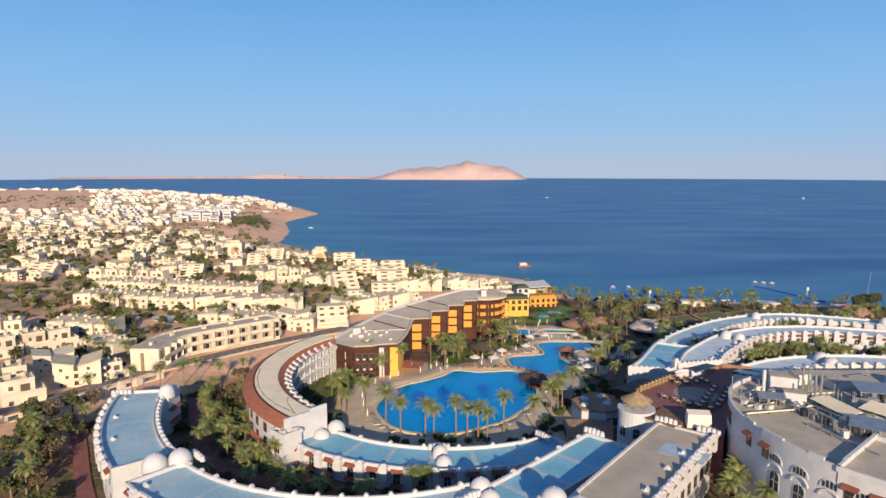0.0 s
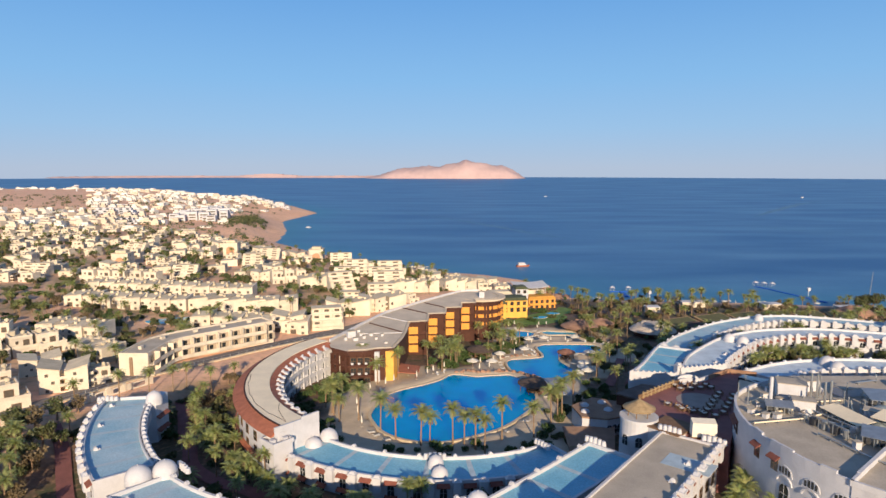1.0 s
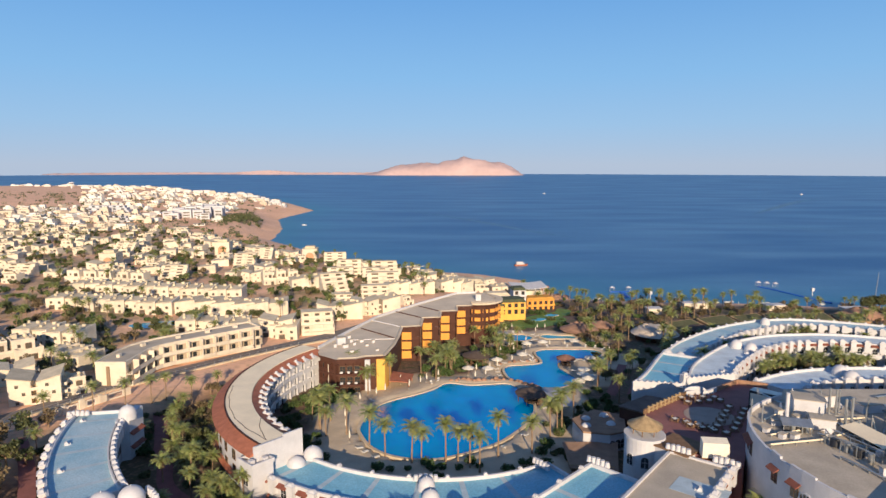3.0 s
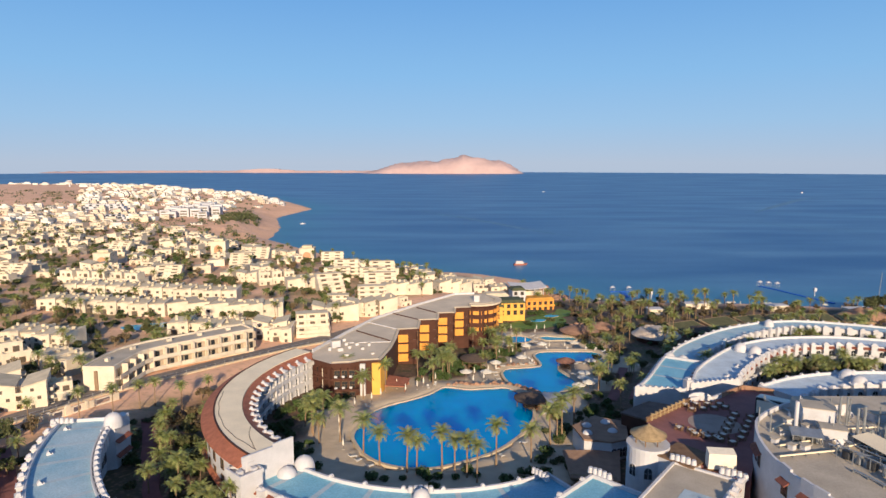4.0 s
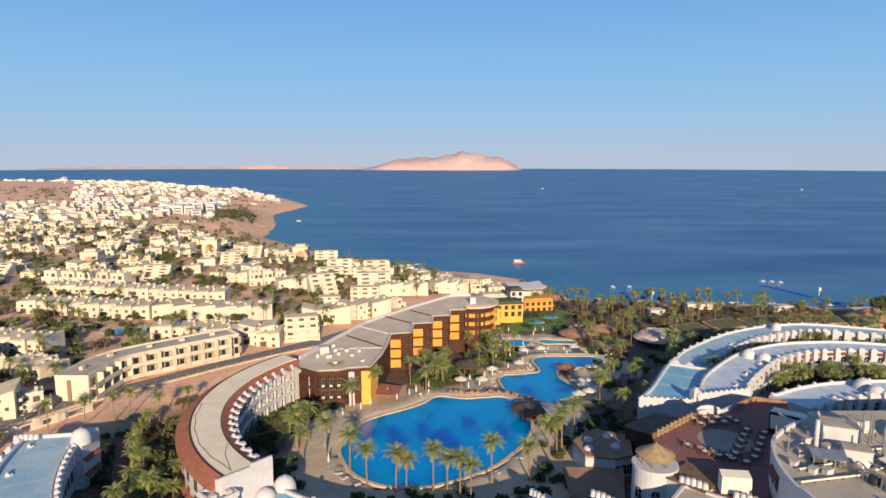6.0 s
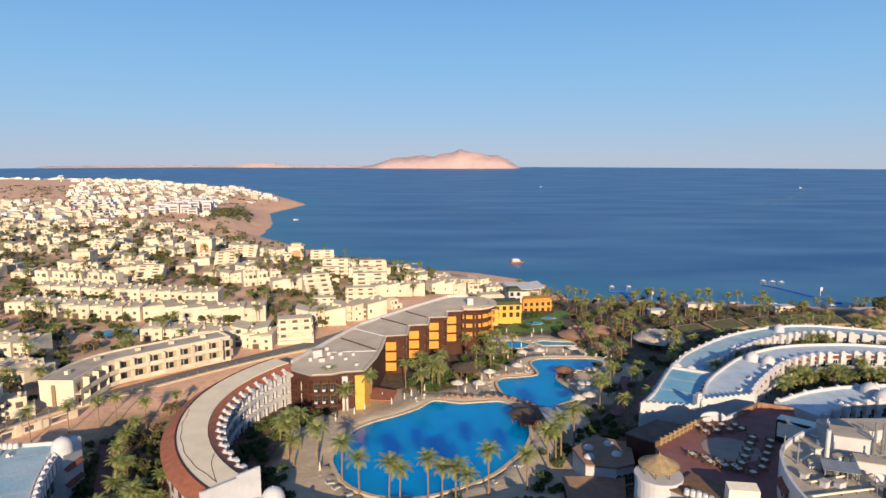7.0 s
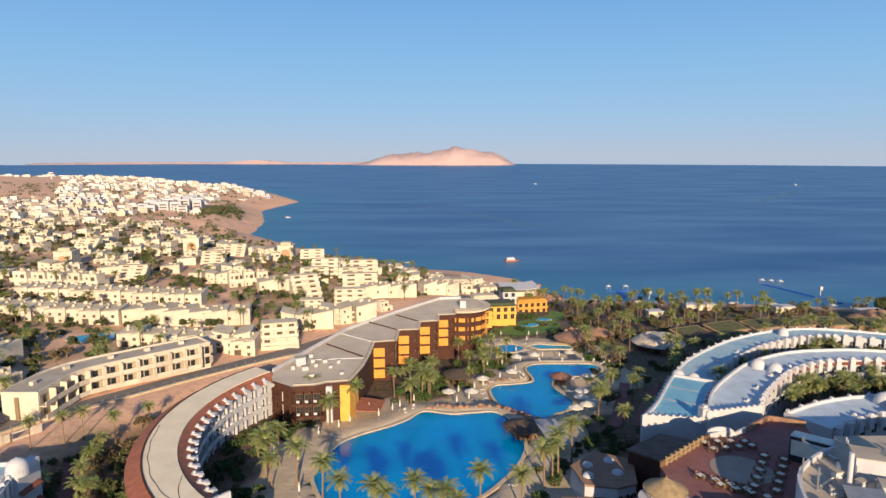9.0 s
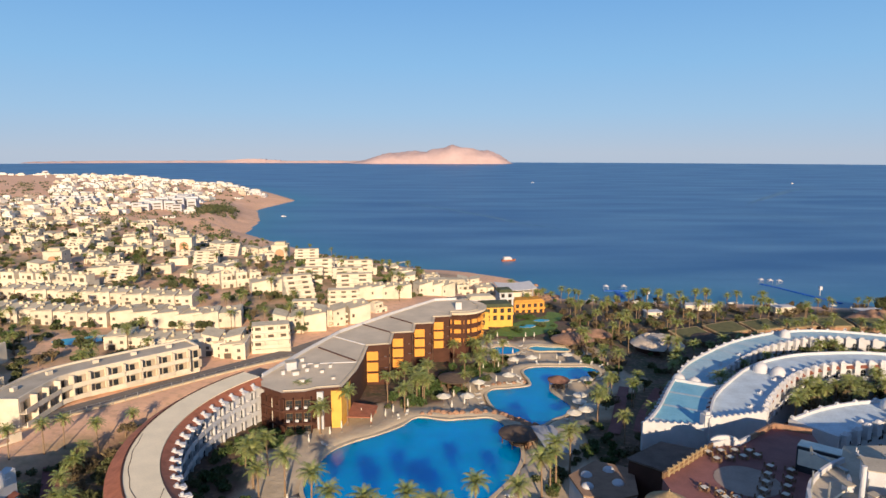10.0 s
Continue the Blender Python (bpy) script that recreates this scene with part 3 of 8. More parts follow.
def long_house(name, label, path, wl, wr, roof, roof_mat=None, wall_mat=None, parapet=0.7, bands=0.0, left=(), right=(), group="", base=None, category="hotel wing", end_walls=True, right_start=None):
    """A building along a path. roof: height, or a function of the run. left, right: rows of (mesh, name, every, first, z below the roof, spare from the ends)."""
    roof_mat, wall_mat = roof_mat or BLUE_ROOF, wall_mat or WHITE
    st = stations(path)
    rf = roof if callable(roof) else (lambda s: roof)
    L = [(x + wl * a, y + wl * b, s) for x, y, a, b, s in st]
    R = [(x - wr * a, y - wr * b, s) for x, y, a, b, s in st]
    if right_start:
        k = next(i for i in range(1, len(R)) if R[i][1] > right_start[1] + 1.5)
        for i in range(k):
            R[i] = (right_start[0] + (R[k][0] - right_start[0]) * i / k, right_start[1] + (R[k][1] - right_start[1]) * i / k, R[i][2])
    low = min(height(*p[:2]) for p in L + R) - 1.0 if base is None else base
    top = thing(name, label, category, group)
    FOOT.append([p[:2] for p in L] + [p[:2] for p in reversed(R)])
    w = Mesh()
    for a, b in zip(L, L[1:]):
        w.face([(b[0], b[1], low), (a[0], a[1], low), (a[0], a[1], rf(a[2])), (b[0], b[1], rf(b[2]))])
    for a, b in zip(R, R[1:]):
        w.face([(a[0], a[1], low), (b[0], b[1], low), (b[0], b[1], rf(b[2])), (a[0], a[1], rf(a[2]))])
    for a, b, o in ((L[0], R[0], 1), (R[-1], L[-1], 1)):
        w.face([(a[0], a[1], low), (b[0], b[1], low), (b[0], b[1], rf(b[2])), (a[0], a[1], rf(a[2]))])
    part("wall", w, wall_mat, top)
    r = Mesh()
    for i in range(len(L) - 1):
        z0, z1 = rf(L[i][2]), rf(L[i + 1][2])
        r.face([(L[i][0], L[i][1], z0), (R[i][0], R[i][1], z0), (R[i + 1][0], R[i + 1][1], z1), (L[i + 1][0], L[i + 1][1], z1)])
    part("roof", r, roof_mat, top)
    if bands:
        k = int(st[-1][4] / bands)
        for q in range(1, k + 1):
            s = q * bands - bands / 2
            bm_ = Mesh()
            pts = []
            for ss in (s - 0.55, s + 0.55):
                x, y, a, b = at_run(st, ss)
                pts.append(((x + (wl - 0.45) * a, y + (wl - 0.45) * b, rf(ss) + 0.02), (x - (wr - 0.45) * a, y - (wr - 0.45) * b, rf(ss) + 0.02)))
            bm_.hull([pts[0][0], pts[0][1], pts[1][1], pts[1][0]], [(p[0], p[1], p[2] + 0.008) for p in (pts[0][0], pts[0][1], pts[1][1], pts[1][0])])
            part("roof_joint", bm_, ROOF_BAND, top)
    if parapet:
        for side, sg in ((L, 1), (R, -1)):
            p = Mesh()
            off = 0.4
            for i in range(len(side) - 1):
                q = []
                for k in (i, i + 1):
                    a, b = st[k][2] * sg, st[k][3] * sg
                    q.append((side[k][0] + 0.08 * a, side[k][1] + 0.08 * b, side[k][0] - off * a, side[k][1] - off * b, rf(side[k][2])))
                lo = [(q[0][0], q[0][1], q[0][4] - 0.35), (q[1][0], q[1][1], q[1][4] - 0.35), (q[1][2], q[1][3], q[1][4] - 0.35), (q[0][2], q[0][3], q[0][4] - 0.35)]
                hi = [(x, y, z + 0.35 + parapet) for x, y, z in lo]
                p.hull(lo, hi)
            part("parapet", p, wall_mat, top)
        if end_walls:
            for e in (0, -1):
                p = Mesh()
                a, b = L[e], R[e]
                width = math.hypot(b[0] - a[0], b[1] - a[1])
                dx, dy = -(b[1] - a[1]) / width, (b[0] - a[0]) / width
                sg = 1 if e == -1 else -1
                z = rf(a[2])
                lo = [(a[0] + sg * 0.06 * dx, a[1] + sg * 0.06 * dy, z - 0.3), (b[0] + sg * 0.06 * dx, b[1] + sg * 0.06 * dy, z - 0.3), (b[0] - sg * 0.4 * dx, b[1] - sg * 0.4 * dy, z - 0.3), (a[0] - sg * 0.4 * dx, a[1] - sg * 0.4 * dy, z - 0.3)]
                p.hull(lo, [(x, y, zz + 0.3 + parapet) for x, y, zz in lo])
                part("parapet", p, wall_mat, top)
    for side, sg, w_ in ((left, 1, wl), (right, -1, wr)):
        for mesh, nm, every, first, dz, spare in side:
            s = spare + first
            while s < st[-1][4] - spare:
                x, y, a, b = at_run(st, s)
                a, b = a * sg, b * sg
                if right_start and sg < 0 and y + w_ * b < right_start[1] + 1.5:
                    s += every
                    continue
                part(nm, mesh, None, top, at=out_pose(x + w_ * a, y + w_ * b, rf(s) + dz, a, b))
                s += every
    return top


def roof_dome(x, y, z, r, label="white plastered dome with a drum, on the roof", drum=1.0):
    ob = thing("roof_dome", label, "dome", "roof domes", at=(x, y, z))
    m = Mesh()
    m.cyl(0, 0, -0.2, drum, r * 1.03, r * 1.0, 20)
    part("drum", m, WHITE, ob)
    m = Mesh()
    m.dome(0, 0, drum - 0.02, r * 0.97, r * 0.95, 24, 8)
    m.cyl(0, 0, drum + r * 0.93, drum + r * 0.93 + 0.3, 0.12, 0.03, 8)
    part("dome", m, WHITE, ob, smooth=True)
    return ob


def vents(path, offs, every, z, first=3.0, end=3.0):
    st = stations(path)
    s = first
    rnd = random.Random(5)
    while s < st[-1][4] - end:
        x, y, a, b = at_run(st, s)
        ob = new("roof_vent", VENT)
        tagged(ob, "small white plastered roof vent hood", "roof vent", "roof vents")
        ob.matrix_basis = out_pose(x + offs * a, y + offs * b, z(s) if callable(z) else z, a, b) @ pose(0, 0, 0, 0, 0, rnd.uniform(-20, 20))
        s += every * rnd.uniform(0.85, 1.15)


# curved wing with tiled eaves
WIN_COURT = window_mesh(1.3, 2.1)
CBX, CBY = 1.6, 172.6
cb_path = arc(CBX, CBY, 48.6, -131.5, -217)
cb = long_house("curved_hotel_wing", "white curved three-storey hotel wing with sand roof and terracotta eaves", cb_path, 5.5, 4.2, 28.45, SAND_ROOF, WHITE, parapet=0.0, base=15.0,
                left=[(WIN_DARK, "window", 4.4, 1.5, -3.6, 2.0), (WIN_DARK, "window", 4.4, 1.5, -6.9, 2.0), (WIN_RECT, "window", 4.4, 1.5, -10.0, 2.0)],
                right=[(BALCONY, "balcony", 3.9, 0.8, -3.2, 1.5), (WIN_COURT, "balcony_door", 3.9, 0.8, -3.1, 1.5), (BALCONY, "balcony", 3.9, 0.8, -6.4, 1.5), (WIN_COURT, "balcony_door", 3.9, 0.8, -6.3, 1.5), (WIN_COURT, "balcony_door", 3.9, 0.8, -9.4, 1.5)])


def ring_part(name, st, profile, material, parent, label=""):
    """A strip along the path whose section is (offset to the left, height) points."""
    m = Mesh()
    k = len(profile)
    for i in range(len(st) - 1):
        for j in range(k):
            (o0, z0), (o1, z1) = profile[j], profile[(j + 1) % k]
            a, b = st[i], st[i + 1]
            m.face([(a[0] + o0 * a[2], a[1] + o0 * a[3], z0), (b[0] + o0 * b[2], b[1] + o0 * b[3], z0), (b[0] + o1 * b[2], b[1] + o1 * b[3], z1), (a[0] + o1 * a[2], a[1] + o1 * a[3], z1)])
    for e in (0, -1):
        x, y, a, b, _ = st[e]
        m.face([(x + o * a, y + o * b, z) for o, z in profile])
    return part(name, m, material, parent, label)


cb_st = stations(cb_path)
ring_part("flat_roof", cb_st, [(3.7, 28.6), (3.7, 30.0), (-2.4, 30.0), (-2.4, 28.6)], SAND_ROOF, cb, "sand-coloured flat roof with dark seams")
ring_part("eave", cb_st, [(6.5, 28.35), (6.5, 28.6), (3.8, 29.85), (3.71, 28.5)], TERRACOTTA, cb, "terracotta tiled eave")
ring_part("eave", cb_st, [(-5.2, 28.35), (-2.41, 28.5), (-2.5, 29.85), (-5.2, 28.6)], TERRACOTTA, cb, "terracotta tiled eave")
ring_part("roof_kerb", cb_st, [(3.85, 29.9), (3.85, 30.1), (3.5, 30.1), (3.5, 29.9)], BROWN, cb)
ring_part("gutter", cb_st, [(6.3, 21.3), (6.3, 21.6), (5.5, 22.3), (5.5, 21.3)], TERRACOTTA, cb, "terracotta tiled string course")
for s in np.arange(2.2, cb_st[-1][4] - 1, 3.9):
    x, y, a, b = at_run(cb_st, float(s))
    m = Mesh()
    m.hull([(-0.4, 3.7, 28.7), (0.4, 3.7, 28.7), (0.4, 5.5, 28.3), (-0.4, 5.5, 28.3)], [(-0.4, 3.9, 29.35), (0.4, 3.9, 29.35), (0.4, 5.5, 29.05), (-0.4, 5.5, 29.05)])
    m.box(-0.75, 4.9, 28.5, 0.75, 5.9, 28.95)
    m.cyl(0, 4.4, 28.6, 29.7, 0.42, 0.3, 8)
    part("rafter_block", m, WHITE, cb, at=out_pose(x, y, 0, -a, -b))
    m = Mesh()
    m.box(-0.14, 4.1, 17.5, 0.14, 4.9, 27.6)
    part("fin_wall", m, WHITE, cb, at=out_pose(x, y, 0, -a, -b))
for runs, offs in (((1.5, 6, 13, 38), (1.6, 1.8, 2.4, 2.9)), ((1.5, 6, 13), (1.6, 0.4, -2.2))):
    m = Mesh()
    pts = []
    for q in np.arange(runs[0], runs[-1], 1.6):
        x, y, a, b = at_run(cb_st, float(q))
        o = float(np.interp(q, runs, offs)) + 0.12 * math.sin(q * 0.9)
        pts.append((x + o * a, y + o * b, 30.02))
    m.tube(pts, 0.06, 4)
    part("roof_seam", m, BROWN, cb)
# parapet wall that closes the near end
x, y, a, b, _ = cb_st[0]
m = Mesh()
dx, dy = b, -a
for k in range(5):
    o0, o1 = 5.6 - 11.2 * k / 5, 5.6 - 11.2 * (k + 1) / 5 + 0.01
    lo = [(x + o0 * a - 0.35 * dx, y + o0 * b - 0.35 * dy, 17), (x + o1 * a - 0.35 * dx, y + o1 * b - 0.35 * dy, 17), (x + o1 * a + 0.1 * dx, y + o1 * b + 0.1 * dy, 17), (x + o0 * a + 0.1 * dx, y + o0 * b + 0.1 * dy, 17)]
    m.hull(lo, [(p[0], p[1], 30.3 + (0.5 if k >= 3 else 0)) for p in lo])
part("end_wall", m, WHITE, cb)

# ---- white arcs on the near side of the pool ----
low_path = arc(1.2, 171.5, 46.3, -133.5, -57)
long_house("lower_white_wing", "white two-storey curved hotel wing with blue painted roof and terracotta awnings", low_path, 5.1, 5.2, 24.2, bands=9.0, group="white hotel wings",
           left=[(MERLON_S, "merlon", 8.4, 3.0, 0.55, 1.0)],
           right=[(AWNING, "awning", 4.6, 1.2, -0.6, 1.5), (WIN_ARCH, "window", 4.6, 1.2, -3.0, 1.5), (AWNING, "awning", 4.6, 1.2, -3.6, 1.5), (WIN_ARCH, "window", 4.6, 1.2, -6.0, 1.5), (PIER, "pier", 4.6, 3.5, 0.3, 1.5)])
left_path = arc(2.8, 166, 78.7, -171, -139.5)
long_house("outer_white_wing", "white curved hotel wing with faded blue roof and white stepped piers", left_path, 5.3, 5.3, 28.4, FADED_BLUE, bands=8.0, group="white hotel wings",
           left=[(PIER, "pier", 2.6, 0.8, 0.2, 1.0), (WIN_DARK, "window", 2.6, 2.1, -3.2, 1.0), (AWNING, "awning", 2.6, 2.1, -0.9, 1.0), (WIN_DARK, "window", 2.6, 2.1, -6.4, 1.0)],
           right=[(PIER, "pier", 3.8, 0.8, 0.3, 1.0), (AWNING, "awning", 3.8, 2.7, -0.5, 1.0), (WIN_RECT, "window", 3.8, 2.7, -3.0, 1.0), (WIN_RECT, "window", 3.8, 2.7, -6.2, 1.0)])
wing_end = thing("stepped_wing_end", "white stepped stair block at the end of the outer wing", "stair block")
for k, (lo_z, hi_z) in enumerate(((15, 29.0), (29.0, 30.0))):
    m = Mesh()
    q = [(-71.2, 155.6), (-66.2, 154.5), (-66.6, 148.8), (-69.0, 147.6)] if k == 0 else [(-68.2, 155.0), (-66.2, 154.5), (-66.5, 151.8), (-67.8, 152.0)]
    m.hull([(x, y, lo_z) for x, y in q], [(x, y, hi_z) for x, y in q])
    part("lower_block" if k == 0 else "corner_turret", m, WHITE, wing_end)
for z in (25.4, 22.2):
    for x, y in ((-66.4, 152.6), (-66.55, 150.0)):
        part("awning", AWNING, None, wing_end, at=out_pose(x, y, z, 0.99, -0.1))
vents(left_path, -3.0, 11, 28.4, 4)
mid_path = arc(-16.1, 149, 53.1, -133, -64)
long_house("middle_white_wing", "white curved hotel wing with blue painted roof", mid_path, 5.4, 5.4, 28.6, FADED_BLUE, bands=9.0, group="white hotel wings",
           left=[(MERLON_S, "merlon", 4.6, 1.0, 0.55, 1.0), (WIN_RECT, "window", 4.6, 3.0, -3.2, 1.0)],
           right=[(AWNING, "awning", 4.2, 1.2, -0.6, 1.0), (PIER, "pier", 4.2, 3.3, 0.3, 1.0), (WIN_ARCH, "window", 4.2, 1.2, -3.2, 1.0)])
vents(mid_path, -3.2, 13.0, 28.6, 3)
right_path = [(4.5, 95.0), (10, 100.4), (15.6, 105.9), (20, 110.1), (24.1, 114.1), (29, 119.2), (34.1, 124.4)]
long_house("straight_white_wing", "white hotel wing with bright blue painted roof and notched parapet", right_path, 5.2, 5.2, 28.4, bands=8.5, group="white hotel wings",
           left=[(MERLON_S, "merlon", 7.2, 1.6, 0.55, 0.8)], right=[])
grey_path = [(12, 78), (20.4, 88.5), (28.9, 99.2), (39, 111.8), (49.4, 124.7)]
grey = long_house("grey_roofed_wing", "white hotel wing with bare grey screed roof and red awnings", grey_path, 5.5, 5.5, 31.0, GREY_ROOF, parapet=0.4, group="white hotel wings",
                  left=[(AWNING, "awning", 2.4, 1.8, -0.9, 0.8), (WIN_DARK, "window", 2.4, 1.8, -2.9, 0.8)],
                  right=[(PIER, "pier", 3.6, 0.8, 0.2, 0.6), (AWNING, "awning", 3.6, 2.6, -0.6, 0.6), (WIN_DARK, "window", 3.6, 2.6, -3.2, 0.6), (WIN_DARK, "window", 3.6, 2.6, -6.4, 0.6)])
m = Mesh()
m.hull([(40.2, 114.6, 31.015), (43.6, 118.8, 31.015), (50.3, 113.4, 31.015), (46.9, 109.2, 31.015)], [(40.2, 114.6, 31.04), (43.6, 118.8, 31.04), (50.3, 113.4, 31.04), (46.9, 109.2, 31.04)])
part("roof_patch", m, ROOF_BAND, grey, "pale blue coated roof patch")
vents(grey_path, -3.4, 8.5, 31.0, 12)
for x, y, z, r in ((-53.6, 112.6, 28.4, 2.3), (-49.8, 114.9, 28.4, 2.2), (-67.6, 150.4, 28.9, 1.9), (-24.6, 140.6, 23.6, 2.1), (-27.3, 137.2, 23.0, 2.0), (-0.6, 127.0, 24.2, 1.6), (0.2, 123.6, 23.4, 1.7),
                   (6.6, 104.5, 28.2, 1.9), (8.0, 101.5, 27.6, 1.8), (17.6, 95.2, 31.0, 2.2), (21.2, 93.2, 30.6, 2.2)):
    roof_dome(x, y, z, r)


def crest(x, y, z, rz, n=5, label="white scalloped plaster crest on the parapet"):
    ob = thing("parapet_crest", label, "parapet", "parapet crests", at=(x, y, z), rz=rz)
    for i in range(n):
        m = Mesh()
        t = i - (n - 1) / 2
        m.cyl(t * 0.95, 0, 0, 0.95 + 0.25 * (1 - abs(t) / n * 2), 0.55, 0.38, 10)
        part("scallop", m, WHITE, ob)


for x, y, z, rz in ((46.6, 127.6, 31.4, -38), (53.4, 122.4, 31.4, -38), (31.6, 127.4, 29.0, -44), (22.2, 135.2, 24.8, -57), (-79.2, 151.4, 28.9, 10), (4.6, 101.0, 28.9, 40), (-0.8, 129.6, 24.8, 0), (-47.0, 116.4, 28.9, -45), (16.5, 97.0, 31.4, 52)):
    crest(x, y, z, rz)


def open_spline(pts, n=6):
    out = []
    p = [np.array(q, float) for q in pts]
    p = [2 * p[0] - p[1]] + p + [2 * p[-1] - p[-2]]
    for i in range(1, len(p) - 2):
        for s in range(n):
            t = s / n
            out.append(tuple(0.5 * (2 * p[i] + (p[i + 1] - p[i - 1]) * t + (2 * p[i - 1] - 5 * p[i] + 4 * p[i + 1] - p[i + 2]) * t * t + (3 * p[i] - p[i - 1] - 3 * p[i + 1] + p[i + 2]) * t ** 3)))
    return out + [tuple(p[-2])]


# ---- white arcs beyond the terrace ----
r1a = open_spline([(53.2, 175.6), (58.6, 183.2), (64.6, 193.7), (69.5, 202)], 4)
long_house("far_white_wing_lower_end", "white hotel wing end with bright blue roof above the palms", r1a, 0.0, 11.5, 27.6, bands=9, group="far white wings", right_start=(65.0, 173.8),
           left=[(PIER_S, "pier", 2.6, 0.6, -0.3, 0.5), (AWNING, "awning", 2.6, 1.9, -0.5, 0.5)], right=[(PIER_S, "pier", 2.6, 1.6, -0.3, 2.5), (AWNING, "awning", 2.6, 2.9, -0.3, 2.5)])
r1b = open_spline([(71, 206), (78, 218.5), (86, 228.2), (103, 243.5), (118, 252.5), (130, 257), (144, 257.6), (163, 250.5), (176, 243)], 4)
long_house("far_white_wing", "long curved white hotel wing with pale blue roof and domes", r1b, 0.0, 10.0, 24.2, FADED_BLUE, group="far white wings", bands=12,
           left=[(WIN_RECT, "window", 4.0, 1.6, -2.8, 1.0), (MERLON_S, "merlon", 5.2, 0.4, 0.5, 0.8)],
           right=[(PIER, "pier", 4.4, 0.6, 0.6, 0.5), (WIN_ARCH, "window", 4.4, 2.8, -3.0, 1.0)])
r2 = open_spline([(66.4, 174.6), (74, 188.6), (86, 202.6), (93, 209.2), (101, 214.6), (110, 218.6), (119, 220.2), (133, 220.1), (152, 213.8), (168, 206)], 4)
long_house("second_white_wing", "curved white hotel wing with pale roof, arched windows and balconies", r2, 0.0, 10.5, 28.4, PALE_ROOF, group="far white wings", right_start=(78.4, 177.0),
           left=[(WIN_RECT, "window", 4.0, 1.6, -2.8, 1.0), (PIER_S, "pier", 3.0, 0.4, -0.3, 0.8), (AWNING, "awning", 3.0, 1.9, -0.4, 0.8)],
           right=[(PIER, "pier", 4.6, 0.6, 0.8, 0.5), (WIN_ARCH, "window", 4.6, 2.9, -3.2, 1.0), (WIN_ARCH, "window", 4.6, 2.9, -6.4, 1.0), (BALCONY, "balcony", 4.6, 2.9, -3.4, 1.0), (AWNING, "awning", 4.6, 2.9, -0.4, 1.0)])
r3 = open_spline([(84.5, 176), (94.4, 181.6), (103, 184.8), (111.4, 186.3), (122, 187), (133, 185.3), (150, 179)], 4)
long_house("third_white_wing", "curved white hotel wing with pale roof and paired domes", r3, 0.0, 10.5, 27.8, PALE_ROOF, group="far white wings",
           left=[(WIN_RECT, "window", 4.0, 1.6, -2.8, 1.0), (MERLON_S, "merlon", 5.4, 0.6, 0.5, 0.8)],
           right=[(PIER, "pier", 4.6, 0.6, 0.8, 0.5), (WIN_ARCH, "window", 4.6, 2.9, -3.2, 1.0), (WIN_ARCH, "window", 4.6, 2.9, -6.4, 1.0)])
# plain white end walls with a scalloped top, above the terrace
for pts, top_z, steps in (([(52.6, 175.3), (65.6, 173.2)], 28.5, 9), ([(65.7, 172.9), (79.6, 176.2)], 30.1, 10)):
    ob = thing("wing_end_wall", "tall white plastered end wall with scalloped top", "wall", "wing end walls")
    (x0, y0), (x1, y1) = pts
    d = math.hypot(x1 - x0, y1 - y0)
    here = pose(x0, y0, 0, 0, 0, math.degrees(math.atan2(y1 - y0, x1 - x0)))
    m = Mesh()
    m.box(0, -0.25, 15, d, 0.25, top_z)
    part("wall", m, WHITE, ob, at=here)
    for k in range(steps):
        m = Mesh()
        u = (k + 0.5) * d / steps
        pts_ = arch_pts(0.7, 0.36, 6)
        m.hull([(u + px, -0.2, top_z + pz) for px, pz in pts_], [(u + px, 0.2, top_z + pz) for px, pz in pts_])
        part("scallop", m, WHITE, ob, at=here)
m = Mesh()
m.box(-0.9, -0.9, 26, 0.9, 0.9, 30.6)
m.box(-0.5, -0.5, 30.6, 0.5, 0.5, 31.2)
single("corner_pier", m, WHITE, "square white stepped pier between the wing ends", "pier").matrix_basis = pose(65.6, 174.0, 0, 0, 0, 12)
for p, o, zz, e in ((r1b, -7.5, 24.2, 12.5), (r2, -8.0, 28.4, 11.0), (r3, -8.0, 27.8, 11.0)):
    vents(p, o, e, zz, 14.0)
for x, y, z, r in ((73, 207.4, 24.9, 1.75), (76.4, 205.4, 24.6, 1.75), (94, 206.2, 28.2, 1.85), (96.8, 202.7, 28.2, 1.85), (126.2, 251.5, 24.2, 1.7), (171, 241, 24.2, 1.9), (111.4, 182.2, 27.6, 2.1), (111.6, 177.6, 27.4, 2.1)):
    roof_dome(x, y, z, r)

# ---- terrace, tower and huts ----
TERR = [(46.2, 146.6), (53, 152), (59.5, 157.6), (62.2, 158.8), (65, 158.4), (68, 160.6), (75.5, 166), (81.5, 163), (80, 157), (73, 146.5), (62, 132), (56.5, 122.5), (50.5, 126.5), (46.2, 131)]
terr = thing("terrace", "raised terrace with reddish tiles and low walls", "terrace", kind="structure")
m = Mesh()
m.hull([(x, y, 16) for x, y in reversed(TERR)], [(x, y, 31.0) for x, y in reversed(TERR)])
part("terrace_floor", m, TERRACE_TILE, terr)
m = Mesh()
m.cyl(60, 145.5, 31.01, 31.06, 5.2, 5.2, 28)
part("stage_disc", m, mat("dance_floor_tiles", (0.36, 0.28, 0.23), 0.7, 0.2, 0.4, 3), terr, "round pale dance floor")
